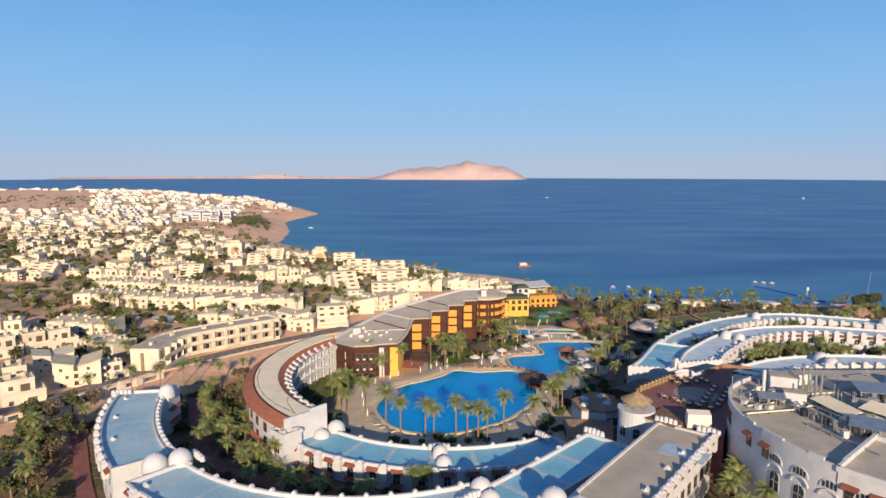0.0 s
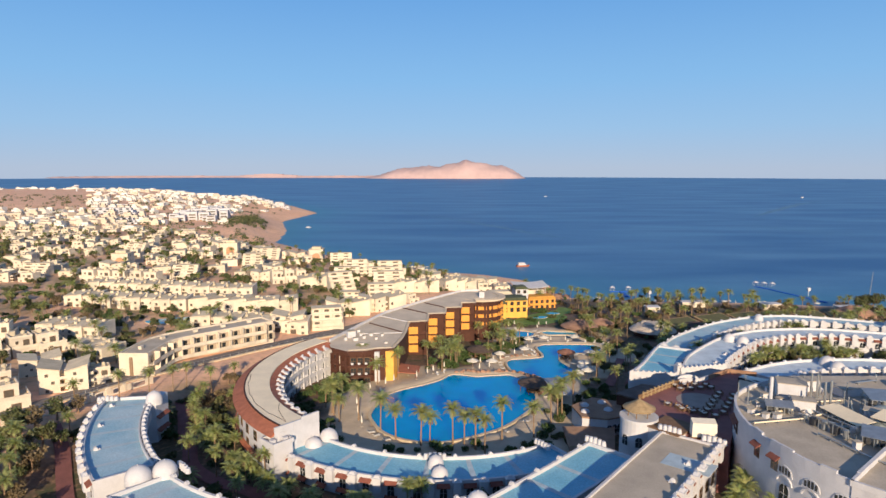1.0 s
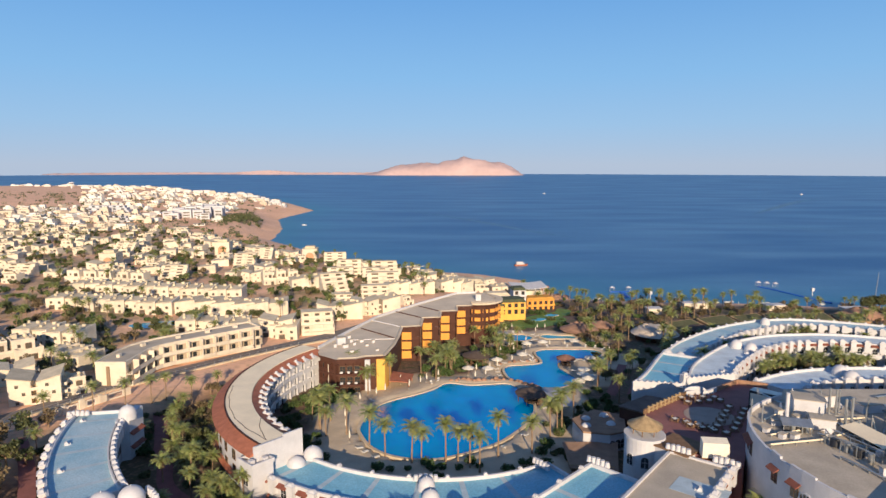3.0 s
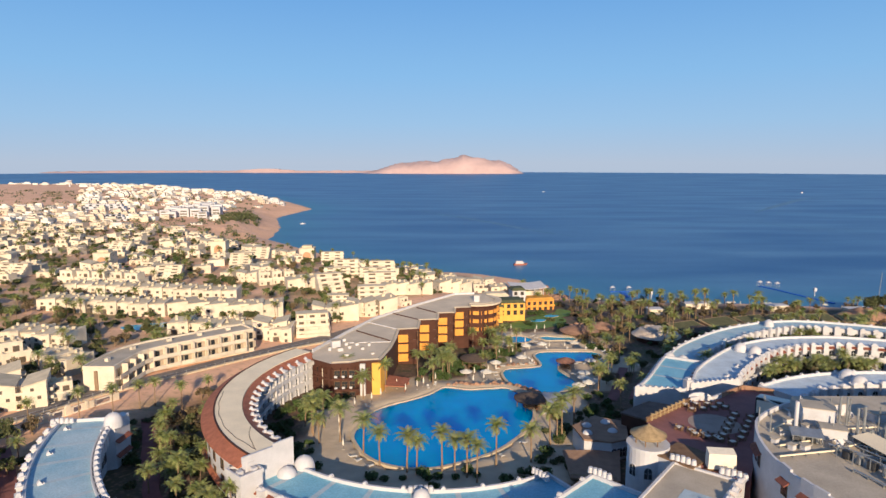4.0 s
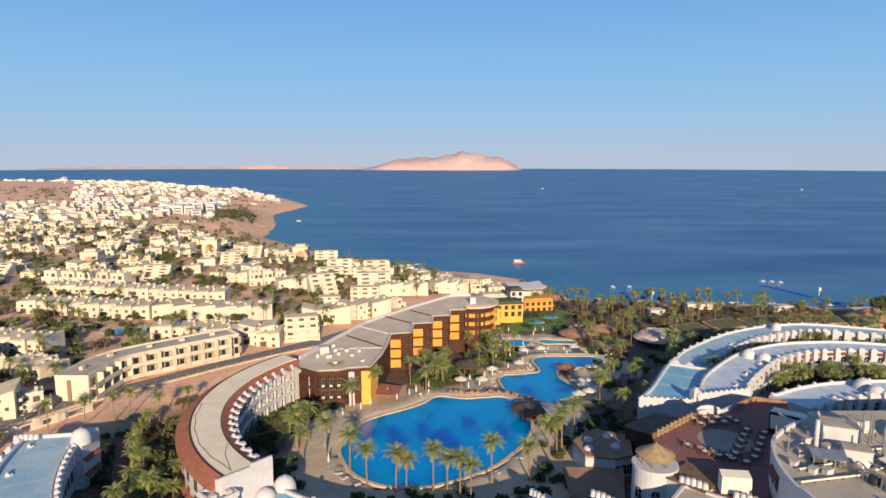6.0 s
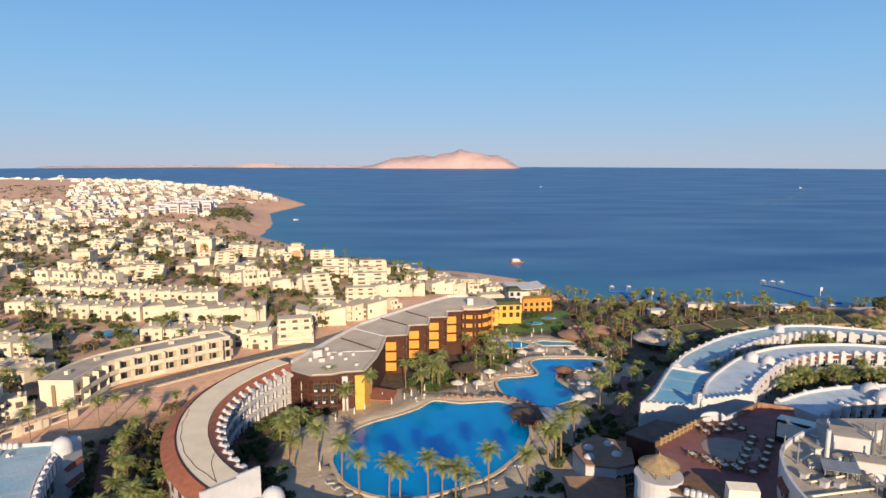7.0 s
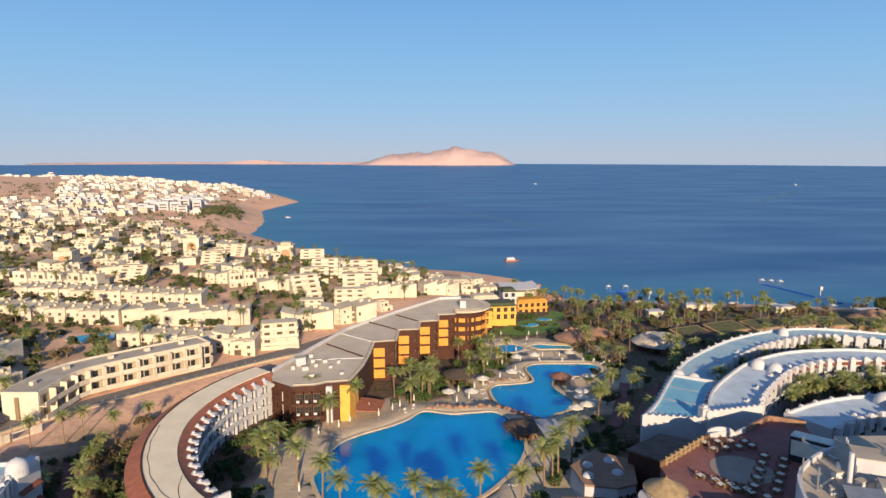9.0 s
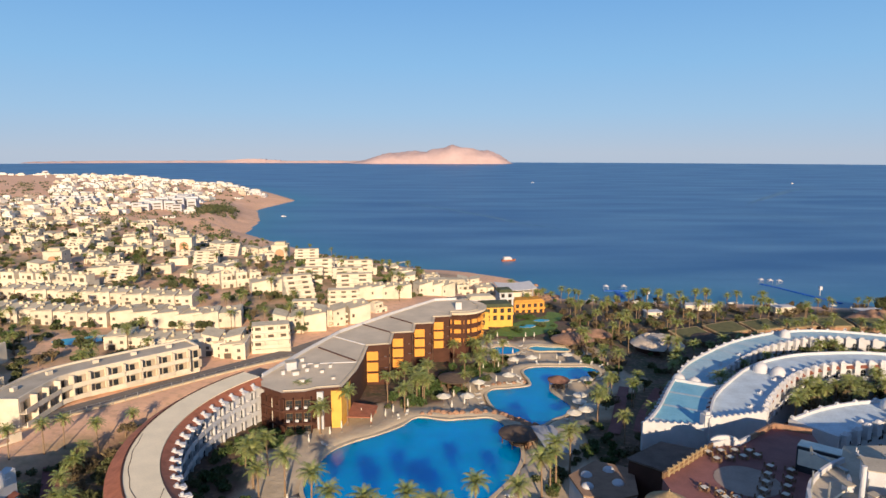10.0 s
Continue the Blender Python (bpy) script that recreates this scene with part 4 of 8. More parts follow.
for (x0, y0), (x1, y1) in zip(TERR[:7], TERR[1:8]):
    d = math.hypot(x1 - x0, y1 - y0)
    m = Mesh()
    m.box(0, -0.15, 0, d, 0.15, 0.95)
    m.box(-0.05, -0.22, 0.95, d + 0.05, 0.22, 1.08)
    part("low_wall", m, WOOD if x0 < 58 else WHITE if x0 < 67 else ROCK, terr, at=pose(x0, y0, 31.0, 0, 0, math.degrees(math.atan2(y1 - y0, x1 - x0))))
m = Mesh()
for i in range(8):
    a0, a1 = math.pi * i / 8, math.pi * (i + 1) / 8
    m.hull([(-2.6 * math.cos(a0), -0.2, 0), (-2.6 * math.cos(a1), -0.2, 0), (-2.6 * math.cos(a1), 0.2, 0), (-2.6 * math.cos(a0), 0.2, 0)],
           [(-2.6 * math.cos(a0), -0.2, 0.8 + 1.1 * math.sin(a0)), (-2.6 * math.cos(a1), -0.2, 0.8 + 1.1 * math.sin(a1)), (-2.6 * math.cos(a1), 0.2, 0.8 + 1.1 * math.sin(a1)), (-2.6 * math.cos(a0), 0.2, 0.8 + 1.1 * math.sin(a0))])
part("arched_wall", m, WHITE, terr, at=pose(62.3, 158.9, 31.0, 0, 0, -4))

tower = thing("round_tower", "round white plastered tower with a thatched cone roof", "tower", at=(42.4, 134.2, 18))
m = Mesh()
m.cyl(0, 0, 0, 13.6, 3.9, 3.8, 28)
part("tower_wall", m, WHITE, tower)
m = Mesh()
m.cyl(0, 0, 13.6, 14.15, 4.0, 4.0, 28)
tower_top = part("parapet_ring", m, WHITE, tower)
m = Mesh()
for k in range(6):
    a = k * math.pi / 3
    m.cyl(2.3 * math.cos(a), 2.3 * math.sin(a), 14.0, 16.4, 0.1, 0.1, 6)
part("post_ring", m, WOOD, tower_top)
m = Mesh()
m.cyl(0, 0, 15.9, 17.7, 3.4, 0.25, 24)
m.cyl(0, 0, 15.65, 15.95, 3.3, 3.4, 24)
m.cyl(0, 0, 17.7, 18.1, 0.14, 0.05, 8)
part("thatched_roof", m, THATCH, tower, "straw-coloured thatched cone")
for a in (-150, -105, -60):
    part("window", WIN_ARCH, None, tower, at=out_pose(3.82 * math.cos(radians(a)), 3.82 * math.sin(radians(a)), 8.6, math.cos(radians(a)), math.sin(radians(a))))
stair = thing("terrace_building", "white plastered building with arched door below the terrace", "building", at=(47.5, 130.0, 18), rz=40)
m = Mesh()
m.box(-3, -3.5, 0, 4.5, 3.5, 13.2)
part("wall", m, WHITE, stair)
m = Mesh()
m.box(-3.2, -3.7, 13.2, 4.7, 3.7, 13.5)
part("timber_rim", m, WOOD, stair)

hut = thing("domed_bath_house", "low brown-roofed pool house with white domes and arches", "pool house", at=(39.5, 158.5, 18.0))
BATH = [(-5.6, 2.6), (-4.6, -4.6), (1.2, -6.0), (5.2, -4.4), (7.2, 4.8), (0.8, 8.2)]
m = Mesh()
m.hull([(x, y, -1) for x, y in BATH], [(x, y, 5.6) for x, y in BATH])
part("wall", m, WHITE, hut)
FELT = mat("brown_roof_felt", (0.34, 0.215, 0.14), 0.95, 0.25, 0.6, 6)
m = Mesh()
m.hull([(x * 1.03, y * 1.03, 5.6) for x, y in BATH], [(x * 1.03, y * 1.03, 6.0) for x, y in BATH])
hut_roof = part("roof", m, FELT, hut, "brown felt roof")
for x, y in ((-2.4, 2.6), (-3.2, -1.6), (2.4, 4.4), (2.8, -0.6)):
    m = Mesh()
    m.dome(x, y, 5.98, 1.15, 0.75, 18, 6)
    part("small_dome", m, WHITE, hut_roof, "white plastered dome", smooth=True)
for t in (0.15, 0.5, 0.85):
    part("arch_window", WIN_ARCH, None, hut, at=out_pose(1.2 + 4.0 * t, -6.0 + 1.6 * t, 2.0, 0.37, -0.93))
for t in (0.3, 0.7):
    part("arch_window", WIN_ARCH, None, hut, at=out_pose(5.2 + 2.0 * t, -4.4 + 9.2 * t, 2.0, 0.977, -0.21))
m = Mesh()
m.hull([(-9.5, -5.2, 3.4), (-9.8, -15.5, 2.2), (0.2, -17, 2.2), (3.2, -5.4, 3.4)], [(-9.5, -5.2, 3.7), (-9.8, -15.5, 2.5), (0.2, -17, 2.5), (3.2, -5.4, 3.7)])
lean_to = part("lean_to_roof", m, FELT, hut, "brown sloping lean-to roof")
m = Mesh()
m.hull([(-9.2, -5.6, -2), (-9.4, -15, -2), (0, -16.4, -2), (2.8, -5.8, -2)], [(-9.2, -5.6, 3.4), (-9.4, -15, 2.2), (0, -16.4, 2.2), (2.8, -5.8, 3.4)])
part("lower_wall", m, WOOD, hut)
for k in range(9):
    m = Mesh()
    m.box(-9.7 + 1.1 * k, -16.4 - 0.1 * k, 2.4, -9.62 + 1.1 * k, -16.3 - 0.1 * k, 3.5)
    part("railing_post", m, THATCH, lean_to)
m = Mesh()
m.hull([(-9.9, -16.2, 3.45), (-0.8, -17.3, 3.45), (-0.8, -17.2, 3.45), (-9.9, -16.1, 3.45)], [(-9.9, -16.2, 3.6), (-0.8, -17.3, 3.6), (-0.8, -17.2, 3.6), (-9.9, -16.1, 3.6)])
part("railing", m, THATCH, lean_to)
endb = thing("stair_pavilion", "white stepped stair pavilion at the end of the curved wing", "pavilion", at=(-32.6, 131.0, 17), rz=-42)
m = Mesh()
m.box(-4.4, -2.2, 0, 0.4, 2.4, 10.2)
part("lower_block", m, WHITE, endb)
m = Mesh()
m.box(-4.4, 0.4, 10.2, -1.6, 2.4, 12.0)
part("upper_block", m, WHITE, endb)
m = Mesh()
frame_ring(m, -4.6, -2.4, 0.6, 2.6, 0.35, 10.2, 11.0)
part("parapet", m, WHITE, endb)
part("arch_window", WIN_ARCH, None, endb, at=out_pose(-2.0, -2.2, 6.2, 0, -1))
part("arch_window", WIN_ARCH, None, endb, at=out_pose(-4.4, 0, 6.2, -1, 0))
for x, y in ((-1.2, -1.4), (-0.6, 1.2)):
    m = Mesh()
    m.box(x - 0.5, y - 0.5, 10.2, x + 0.5, y + 0.5, 11.3)
    part("chimney", m, WHITE, endb)

# ---- large building with the plant on its roof ----
RBX, RBY, RBR = 93.0, 114.0, 36.3
rb_rad = lambda a: RBR - 0.12 * max(0, 150 - a)   # the wall draws in towards the terrace
rb_poly = [(RBX + rb_rad(a) * math.cos(radians(a)), RBY + rb_rad(a) * math.sin(radians(a))) for a in range(128, 238, 4)] + [(78, 72), (140, 72), (140, 146), (76, 146)]
rb = thing("main_hotel_building", "large rounded white hotel building with grey flat roof full of plant", "hotel building")
FOOT.extend([rb_poly, TERR, [(38, 130), (47, 130), (47, 139), (38, 139)], [(31, 141), (45, 141), (45, 162), (31, 162)]])
m = Mesh()
rb_fine = [(RBX + rb_rad(a) * math.cos(radians(a)), RBY + rb_rad(a) * math.sin(radians(a))) for a in range(128, 237)] + rb_poly[-4:]
m.hull([(x, y, 17) for x, y in rb_fine], [(x, y, 36.8) for x, y in rb_fine])
part("wall", m, WHITE, rb)
m = Mesh()
m.hull([(x, y, 36.81) for x, y in rb_poly], [(x, y, 36.86) for x, y in rb_poly])
part("roof", m, GREY_ROOF, rb, "grey screed flat roof")
arc_n = 28
WIN_TALL = window_mesh(2.0, 3.4, True)
m = Mesh()
pts = arch_pts(3.2, 1.7)
m.hull([(px, -0.1, pz - 0.2) for px, pz in pts], [(px, 0.15, pz - 0.2) for px, pz in pts], 0)
for q in (-0.95, -0.32, 0.32, 0.95):
    m.box(q - 0.22, 0.15, 0, q + 0.22, 0.19, 0.95 if abs(q) > 0.5 else 1.2, 1)
WIN_SLITS = template("window", m, (WHITE, GLASS))
m = Mesh()
for j in range(8):
    a0, a1 = math.pi * j / 8, math.pi * (j + 1) / 8
    m.hull([(1.45 * math.cos(a0), 0, 1.1 * math.sin(a0)), (1.75 * math.cos(a0), 0, 1.4 * math.sin(a0)), (1.75 * math.cos(a1), 0, 1.4 * math.sin(a1)), (1.45 * math.cos(a1), 0, 1.1 * math.sin(a1))],
           [(1.45 * math.cos(a0), 0.3, 1.1 * math.sin(a0)), (1.75 * math.cos(a0), 0.3, 1.4 * math.sin(a0)), (1.75 * math.cos(a1), 0.3, 1.4 * math.sin(a1)), (1.45 * math.cos(a1), 0.3, 1.1 * math.sin(a1))])
HOOD = template("hood", m, (WHITE,))
for i in range(arc_n - 1):
    (x0, y0), (x1, y1) = rb_poly[i], rb_poly[i + 1]
    a = 128 + 4 * i + 2
    hgt = 0.9 + (0.55 * abs(math.sin((i - 14) * 0.9)) if 13 <= i <= 19 else 0)
    n_ = (math.cos(radians(a)), math.sin(radians(a)))
    lo = [(x0 + 0.05 * n_[0], y0 + 0.05 * n_[1], 36.6), (x1 + 0.05 * n_[0], y1 + 0.05 * n_[1], 36.6), (x1 - 0.4 * n_[0], y1 - 0.4 * n_[1], 36.6), (x0 - 0.4 * n_[0], y0 - 0.4 * n_[1], 36.6)]
    m = Mesh()
    m.hull(lo, [(x, y, 36.8 + hgt) for x, y, z in lo])
    part("parapet", m, WHITE, rb)
    x, y = (x0 + x1) / 2, (y0 + y1) / 2
    if i in (8, 9, 13, 15):
        part("window", WIN_DARK, None, rb, at=out_pose(x, y, 33.2, *n_))
        part("awning", AWNING, None, rb, at=out_pose(x, y, 35.2, *n_))
    if i >= 16 and i % 2 == 0:
        part("window", WIN_SLITS, None, rb, at=out_pose(x, y, 33.6, *n_))
        part("window", WIN_TALL, None, rb, at=out_pose(x, y, 28.4, *n_))
        part("hood", HOOD, None, rb, at=out_pose(x, y, 32.0, *n_))
BAY = [(62.0, 94.8), (72, 82.5), (86, 92), (75.5, 106.5)]
m = Mesh()
m.hull([(x, y, 17) for x, y in BAY], [(x, y, 37.1) for x, y in BAY], 0, 1)
part("projecting_bay", m, [WHITE, GREY_ROOF], rb)
for (x0, y0), (x1, y1) in zip(BAY, BAY[1:] + BAY[:1]):
    d = math.hypot(x1 - x0, y1 - y0)
    m = Mesh()
    m.box(-0.2, -0.25, 0, d + 0.2, 0.2, 0.9)
    part("bay_parapet", m, WHITE, rb, at=pose(x0, y0, 37.0, 0, 0, math.degrees(math.atan2(y1 - y0, x1 - x0))))
for k in range(4):
    x, y = 62.0 + 10 * (0.12 + 0.25 * k), 94.8 - 12.3 * (0.12 + 0.25 * k)
    part("window", WIN_DARK, None, rb, at=out_pose(x, y, 32.6, -0.776, -0.63))
    part("awning", AWNING, None, rb, at=out_pose(x, y, 34.7, -0.776, -0.63))
    part("window", WIN_TALL, None, rb, at=out_pose(x, y, 27.4, -0.776, -0.63))

# ---- orange building with saw-tooth front ----
OR = [(-34.8, 202), (-33, 196), (-27.6, 191.9), (-22.5, 192.5), (-20, 194.2), (-14.6, 195.2), (-12.6, 206.3), (-11.8, 216), (-11.4, 228), (-4.9, 229.5), (-4.6, 241), (1.7, 242), (2.0, 251.5), (8.1, 252.5), (8.4, 260.5), (14.2, 261.5), (14.6, 267.5), (20, 266.5), (24.5, 270), (25.6, 276), (23, 282.5), (17.5, 285.8), (9.3, 284.5), (-6, 264), (-20.8, 241.5), (-28, 222)]
orange = thing("orange_hotel_block", "brown and orange four-storey hotel block with stepped balconies and flat roof", "hotel building")
m = Mesh()
m.hull([(x, y, 10) for x, y in OR], [(x, y, 28.6) for x, y in OR])
part("wall", m, BROWN, orange)
eaves = grown(OR, 0.7)
FOOT.append(grown(OR, 1.5))
m = Mesh()
m.hull([(x, y, 28.6) for x, y in eaves], [(x, y, 29.3) for x, y in eaves], 0, 1)
part("roof", m, [BROWN, GREY_ROOF_2], orange, "taupe weathered flat roof with brown fascia")
m = Mesh()
back = [OR[0]] + OR[:-6:-1][:5]
for (x0, y0), (x1, y1) in zip(back, back[1:]):
    d = math.hypot(x1 - x0, y1 - y0)
    ux, uy = -(y1 - y0) / d * 0.35, (x1 - x0) / d * 0.35
    lo = [(x0, y0, 29.2), (x1, y1, 29.2), (x1 + ux, y1 + uy, 29.2), (x0 + ux, y0 + uy, 29.2)]
    m.hull(lo, [(x, y, 30.2) for x, y, z in lo])
part("parapet", m, WHITE, orange, "white parapet along the street side")
for (x0, y0), (x1, y1) in zip([(-26.5, 211.5)], [(-12.6, 213)]):
    d = math.hypot(x1 - x0, y1 - y0)
    m = Mesh()
    m.box(0, -0.09, 0, d, 0.09, 0.22)
    part("roof_kerb", m, WHITE, orange, at=pose(x0, y0, 29.3, 0, 0, math.degrees(math.atan2(y1 - y0, x1 - x0))))
for x0, y, w in ((-11.4, 228.0, 6.2), (-4.6, 241.0, 6.0), (2.0, 251.5, 5.8), (8.4, 260.4, 5.6)):
    for k in range(3):
        z = 25.3 - 3.3 * k
        m = Mesh()
        m.box(0.1, -1.3, 0, 3.4, -0.02, 0.15)
        m.box(0.1, -1.45, -0.1, 3.4, -1.3, 2.5)
        m.box(0.1, -1.3, 0.15, 0.3, -0.02, 2.5)
        bal = part("balcony", m, ORANGE, orange, "bright orange balcony front", at=pose(x0, y, z, 0, 0, 5))
        m = Mesh()
        m.box(3.4, -1.5, -0.25, w + 0.2, -0.02, 0.0)
        m.box(3.4, -1.5, 0.0, w + 0.2, -1.42, 0.85)
        m.box(w + 0.05, -1.5, 0.0, w + 0.2, -0.02, 3.0)
        loggia = part("loggia", m, BROWN, orange, "dark brown recessed loggia", at=pose(x0, y, z, 0, 0, 5))
        m = Mesh()
        m.box(0, 0, 0, 0.8, 0.35, 0.55)
        part("cooling_unit", m, WHITE, loggia, "small white cooling unit", at=pose(w - 1.0, -0.6, 0.02))
    for k in range(4):
        for yy in (3.2, 6.8):
            part("window", WIN_DARK, None, orange, at=out_pose(x0 + w + 0.35, y + yy, 26.0 - 3.1 * k, 1, 0))
for k in range(3):
    m = Mesh()
    m.box(-3.0, 0, -0.2, 3.0, 1.2, 0)
    m.box(-3.0, 1.05, 0, 3.0, 1.2, 0.9)
    part("balcony", m, BROWN, orange, at=out_pose(-30.3, 194.0, 25.3 - 3.2 * k, -0.6, -0.8))
m = Mesh()
m.box(-19.9, 193.2, 12, -18.4, 195, 28.55)
part("white_pilaster", m, WHITE, orange, "white rendered end pier")
m = Mesh()
m.hull([(-16.6, 194.0, 12), (-14.2, 194.4, 12), (-12.9, 201.5, 12), (-14.5, 203, 12)], [(-16.6, 194.0, 28.5), (-14.2, 194.4, 28.5), (-12.9, 201.5, 28.5), (-14.5, 203, 28.5)])
part("orange_pier", m, YELLOW, orange, "yellow-orange rendered wall")
for k in range(4):
    m = Mesh()
    m.hull([(-33.6, 194.4, 0), (-27.6, 190.2, 0), (-20.2, 191.0, 0), (-20.2, 192.6, 0), (-27.4, 191.9, 0), (-33, 196, 0)], [(-33.6, 194.4, 1.0), (-27.6, 190.2, 1.0), (-20.2, 191.0, 1.0), (-20.2, 192.6, 1.0), (-27.4, 191.9, 1.0), (-33, 196, 1.0)])
    m.v = [(x, y, z * 0.6) for x, y, z in m.v]
    part("balcony_band", m, BROWN, orange, "dark brown balcony band", at=pose(0, 0, 24.6 - 3.2 * k))
    for (x0, y0), (x1, y1), n in (((-33.2, 195.0), (-27.9, 191.1), 3), ((-27.2, 191.0), (-21.0, 191.7), 3)):
        for q in range(n + 1):
            x, y = x0 + (x1 - x0) * q / n, y0 + (y1 - y0) * q / n
            m = Mesh()
            m.box(-0.12, -0.5, 0.55, 0.12, 0.7, 3.2)
            part("fin_wall", m, BROWN, orange, at=pose(x, y, 24.6 - 3.2 * k, 0, 0, math.degrees(math.atan2(y1 - y0, x1 - x0))))
            if q < n:
                part("balcony_door", WIN_DARK, None, orange, at=out_pose(x + (x1 - x0) / n / 2 + (0.5 if x0 < -30 else 0.0), y + (y1 - y0) / n / 2 + 0.85, 25.0 - 3.2 * k, (y1 - y0) / 7, -(x1 - x0) / 7))
                m = Mesh()
                m.box(-0.4, -0.2, 0.6, 0.4, 0.15, 1.15)
                part("cooling_unit", m, WHITE, orange, "small white cooling unit", at=pose(x + 0.8, y + (0.1 if x0 > -30 else -0.2), 24.6 - 3.2 * k))
    for u in (0.2, 0.55, 0.9):
        m = Mesh()
        m.box(-0.08, -0.08, 0.6, 0.08, 0.08, 3.0)
        part("balcony_post", m, CREAM if u == 0.55 else BROWN, orange, at=pose(-33.4 + 5.6 * u, 194.5 - 4.1 * u, 24.6 - 3.2 * k))
m = Mesh()
m.hull([(-13.2, 195.0, 21.4), (-7.0, 196.2, 20.6), (-6.2, 203.6, 20.6), (-12.6, 204, 21.4)], [(-13.2, 195.0, 21.65), (-7.0, 196.2, 20.85), (-6.2, 203.6, 20.85), (-12.6, 204, 21.65)])
for x, y in ((-7.4, 196.6), (-6.7, 203.2)):
    m.box(x - 0.12, y - 0.12, 15, x + 0.12, y + 0.12, 20.7)
part("porch_canopy", m, TERRACOTTA, orange, "reddish-brown porch canopy")
m = Mesh()
m.cyl(17.6, 276, 27.9, 28.6, 10.3, 10.6, 28)
m.cyl(17.6, 276, 10, 27.9, 8.6, 8.6, 28)
part("rotunda", m, [BROWN], orange)
for k in range(3):
    for a in range(-120, 20, 20):
        m = Mesh()
        a0, a1 = radians(a), radians(a + 14)
        m.hull([(17.6 + r * math.cos(t), 276 + r * math.sin(t), 25.0 - 3.3 * k) for r, t in ((8.7, a0), (9.6, a0), (9.6, a1), (8.7, a1))],
               [(17.6 + r * math.cos(t), 276 + r * math.sin(t), 26.4 - 3.3 * k) for r, t in ((8.7, a0), (9.6, a0), (9.6, a1), (8.7, a1))])
        part("curved_balcony", m, ORANGE, orange, "orange curved balcony")
m = Mesh()
m.cyl(17.6, 276, 28.6, 29.34, 10.6, 10.6, 28)
part("rotunda_roof", m, GREY_ROOF_2, orange)


def plant_box(x, y, z, w, d, h, rz, label, material=WHITE):
    ob = thing("roof_plant_box", label, "plant housing", "roof plant", at=(x, y, z), rz=rz)
    m = Mesh()
    m.box(-w / 2, -d / 2, 0, w / 2, d / 2, h)
    part("housing", m, material, ob)
    m = Mesh()
    m.box(-w / 2 - 0.15, -d / 2 - 0.15, h, w / 2 + 0.15, d / 2 + 0.15, h + 0.15)
    part("cover", m, GREY_ROOF, ob)
    return ob


rim = grown(OR, -0.1)
m = Mesh()
for (x0, y0), (x1, y1) in zip(rim[2:20], rim[3:21]):
    d = math.hypot(x1 - x0, y1 - y0)
    ux, uy = -(y1 - y0) / d * 0.35, (x1 - x0) / d * 0.35
    lo = [(x0, y0, 29.25), (x1, y1, 29.25), (x1 + ux, y1 + uy, 29.25), (x0 + ux, y0 + uy, 29.25)]
    m.hull(lo, [(x, y, 29.62) for x, y, z in lo])
part("roof_kerb", m, GREY_ROOF, orange, "grey kerb along the roof edge")
for (x0, y0), (x1, y1), dark in (((-12.0, 228.5), (-22.5, 237.5), 0), ((-5.2, 241.5), (-15.0, 251.0), 1), ((1.4, 252.0), (-6.5, 260.5), 1), ((-13.0, 214.0), (-25.0, 226.0), 1)):
    d = math.hypot(x1 - x0, y1 - y0)
    m = Mesh()
    m.box(0, -0.13, 0, d, 0.13, 0.3)
    part("roof_kerb", m, BROWN if dark else WHITE, orange, at=pose(x0, y0, 29.3, 0, 0, math.degrees(math.atan2(y1 - y0, x1 - x0))))
for x, y, w, h in ((-26.0, 209.2, 1.0, 0.9), (-24.6, 206.0, 0.9, 0.8), (-22.8, 209.5, 1.1, 0.7), (-20.6, 205.0, 0.9, 0.6), (-19.0, 208.8, 0.8, 0.8), (-30.2, 203.8, 0.9, 1.0), (-27.4, 214.0, 1.0, 0.8), (-17.0, 200.2, 0.9, 0.5), (-24.5, 198.6, 1.2, 0.5)):
    plant_box(x, y, 29.3, w, w * 0.8, h, 25, "small white rooftop unit on the orange block")
plant_box(-29.0, 207.5, 29.3, 2.6, 2.0, 2.1, 25, "white rooftop plant housing on the orange block")
plant_box(-27.0, 203.5, 29.3, 1.6, 1.2, 0.9, 25, "small white rooftop unit on the orange block")
plant_box(17.6, 271.5, 29.3, 2.2, 1.6, 2.6, 5, "tall white rooftop stair box")

# ---- far island ----
isl = Mesh()
NI = 90
xs = np.linspace(-560, 600, NI)
prof = np.interp(xs, [-560, -500, -440, -380, -330, -260, -200, -150, -70, 0, 60, 110, 150, 165, 190, 230, 290, 350, 420, 480, 540, 575, 600], [0, 14, 26, 52, 66, 78, 80, 84, 90, 92, 104, 122, 134, 140, 128, 122, 108, 104, 92, 70, 42, 14, 0])
rows_y = np.linspace(-170, 260, 14)
for j, yy in enumerate(rows_y):
    f = max(0.0, 1 - ((yy - 30) / 200) ** 2) ** 0.6
    for i, x in enumerate(xs):
        nz = noise.noise(Vector((x * 0.012, yy * 0.012, 0))) * 18 + noise.noise(Vector((x * 0.04, yy * 0.04, 3))) * 8
        isl.v.append((x, 4560 + yy, 8 + max(-6, prof[i] * f + (nz - 4) * f * min(1, prof[i] / 40) - 6 * (1 - f))))
for j in range(13):
    for i in range(NI - 1):
        isl.f.append((j * NI + i, j * NI + i + 1, (j + 1) * NI + i + 1, (j + 1) * NI + i))
        isl.m.append(0)
# distance haze is put into this rock colour: paler and pinker
HAZE_PINK = mat("hazed_far_rock", (0.52, 0.375, 0.355), 1.0, 0.12, 0.01, 0.04, 0.0)
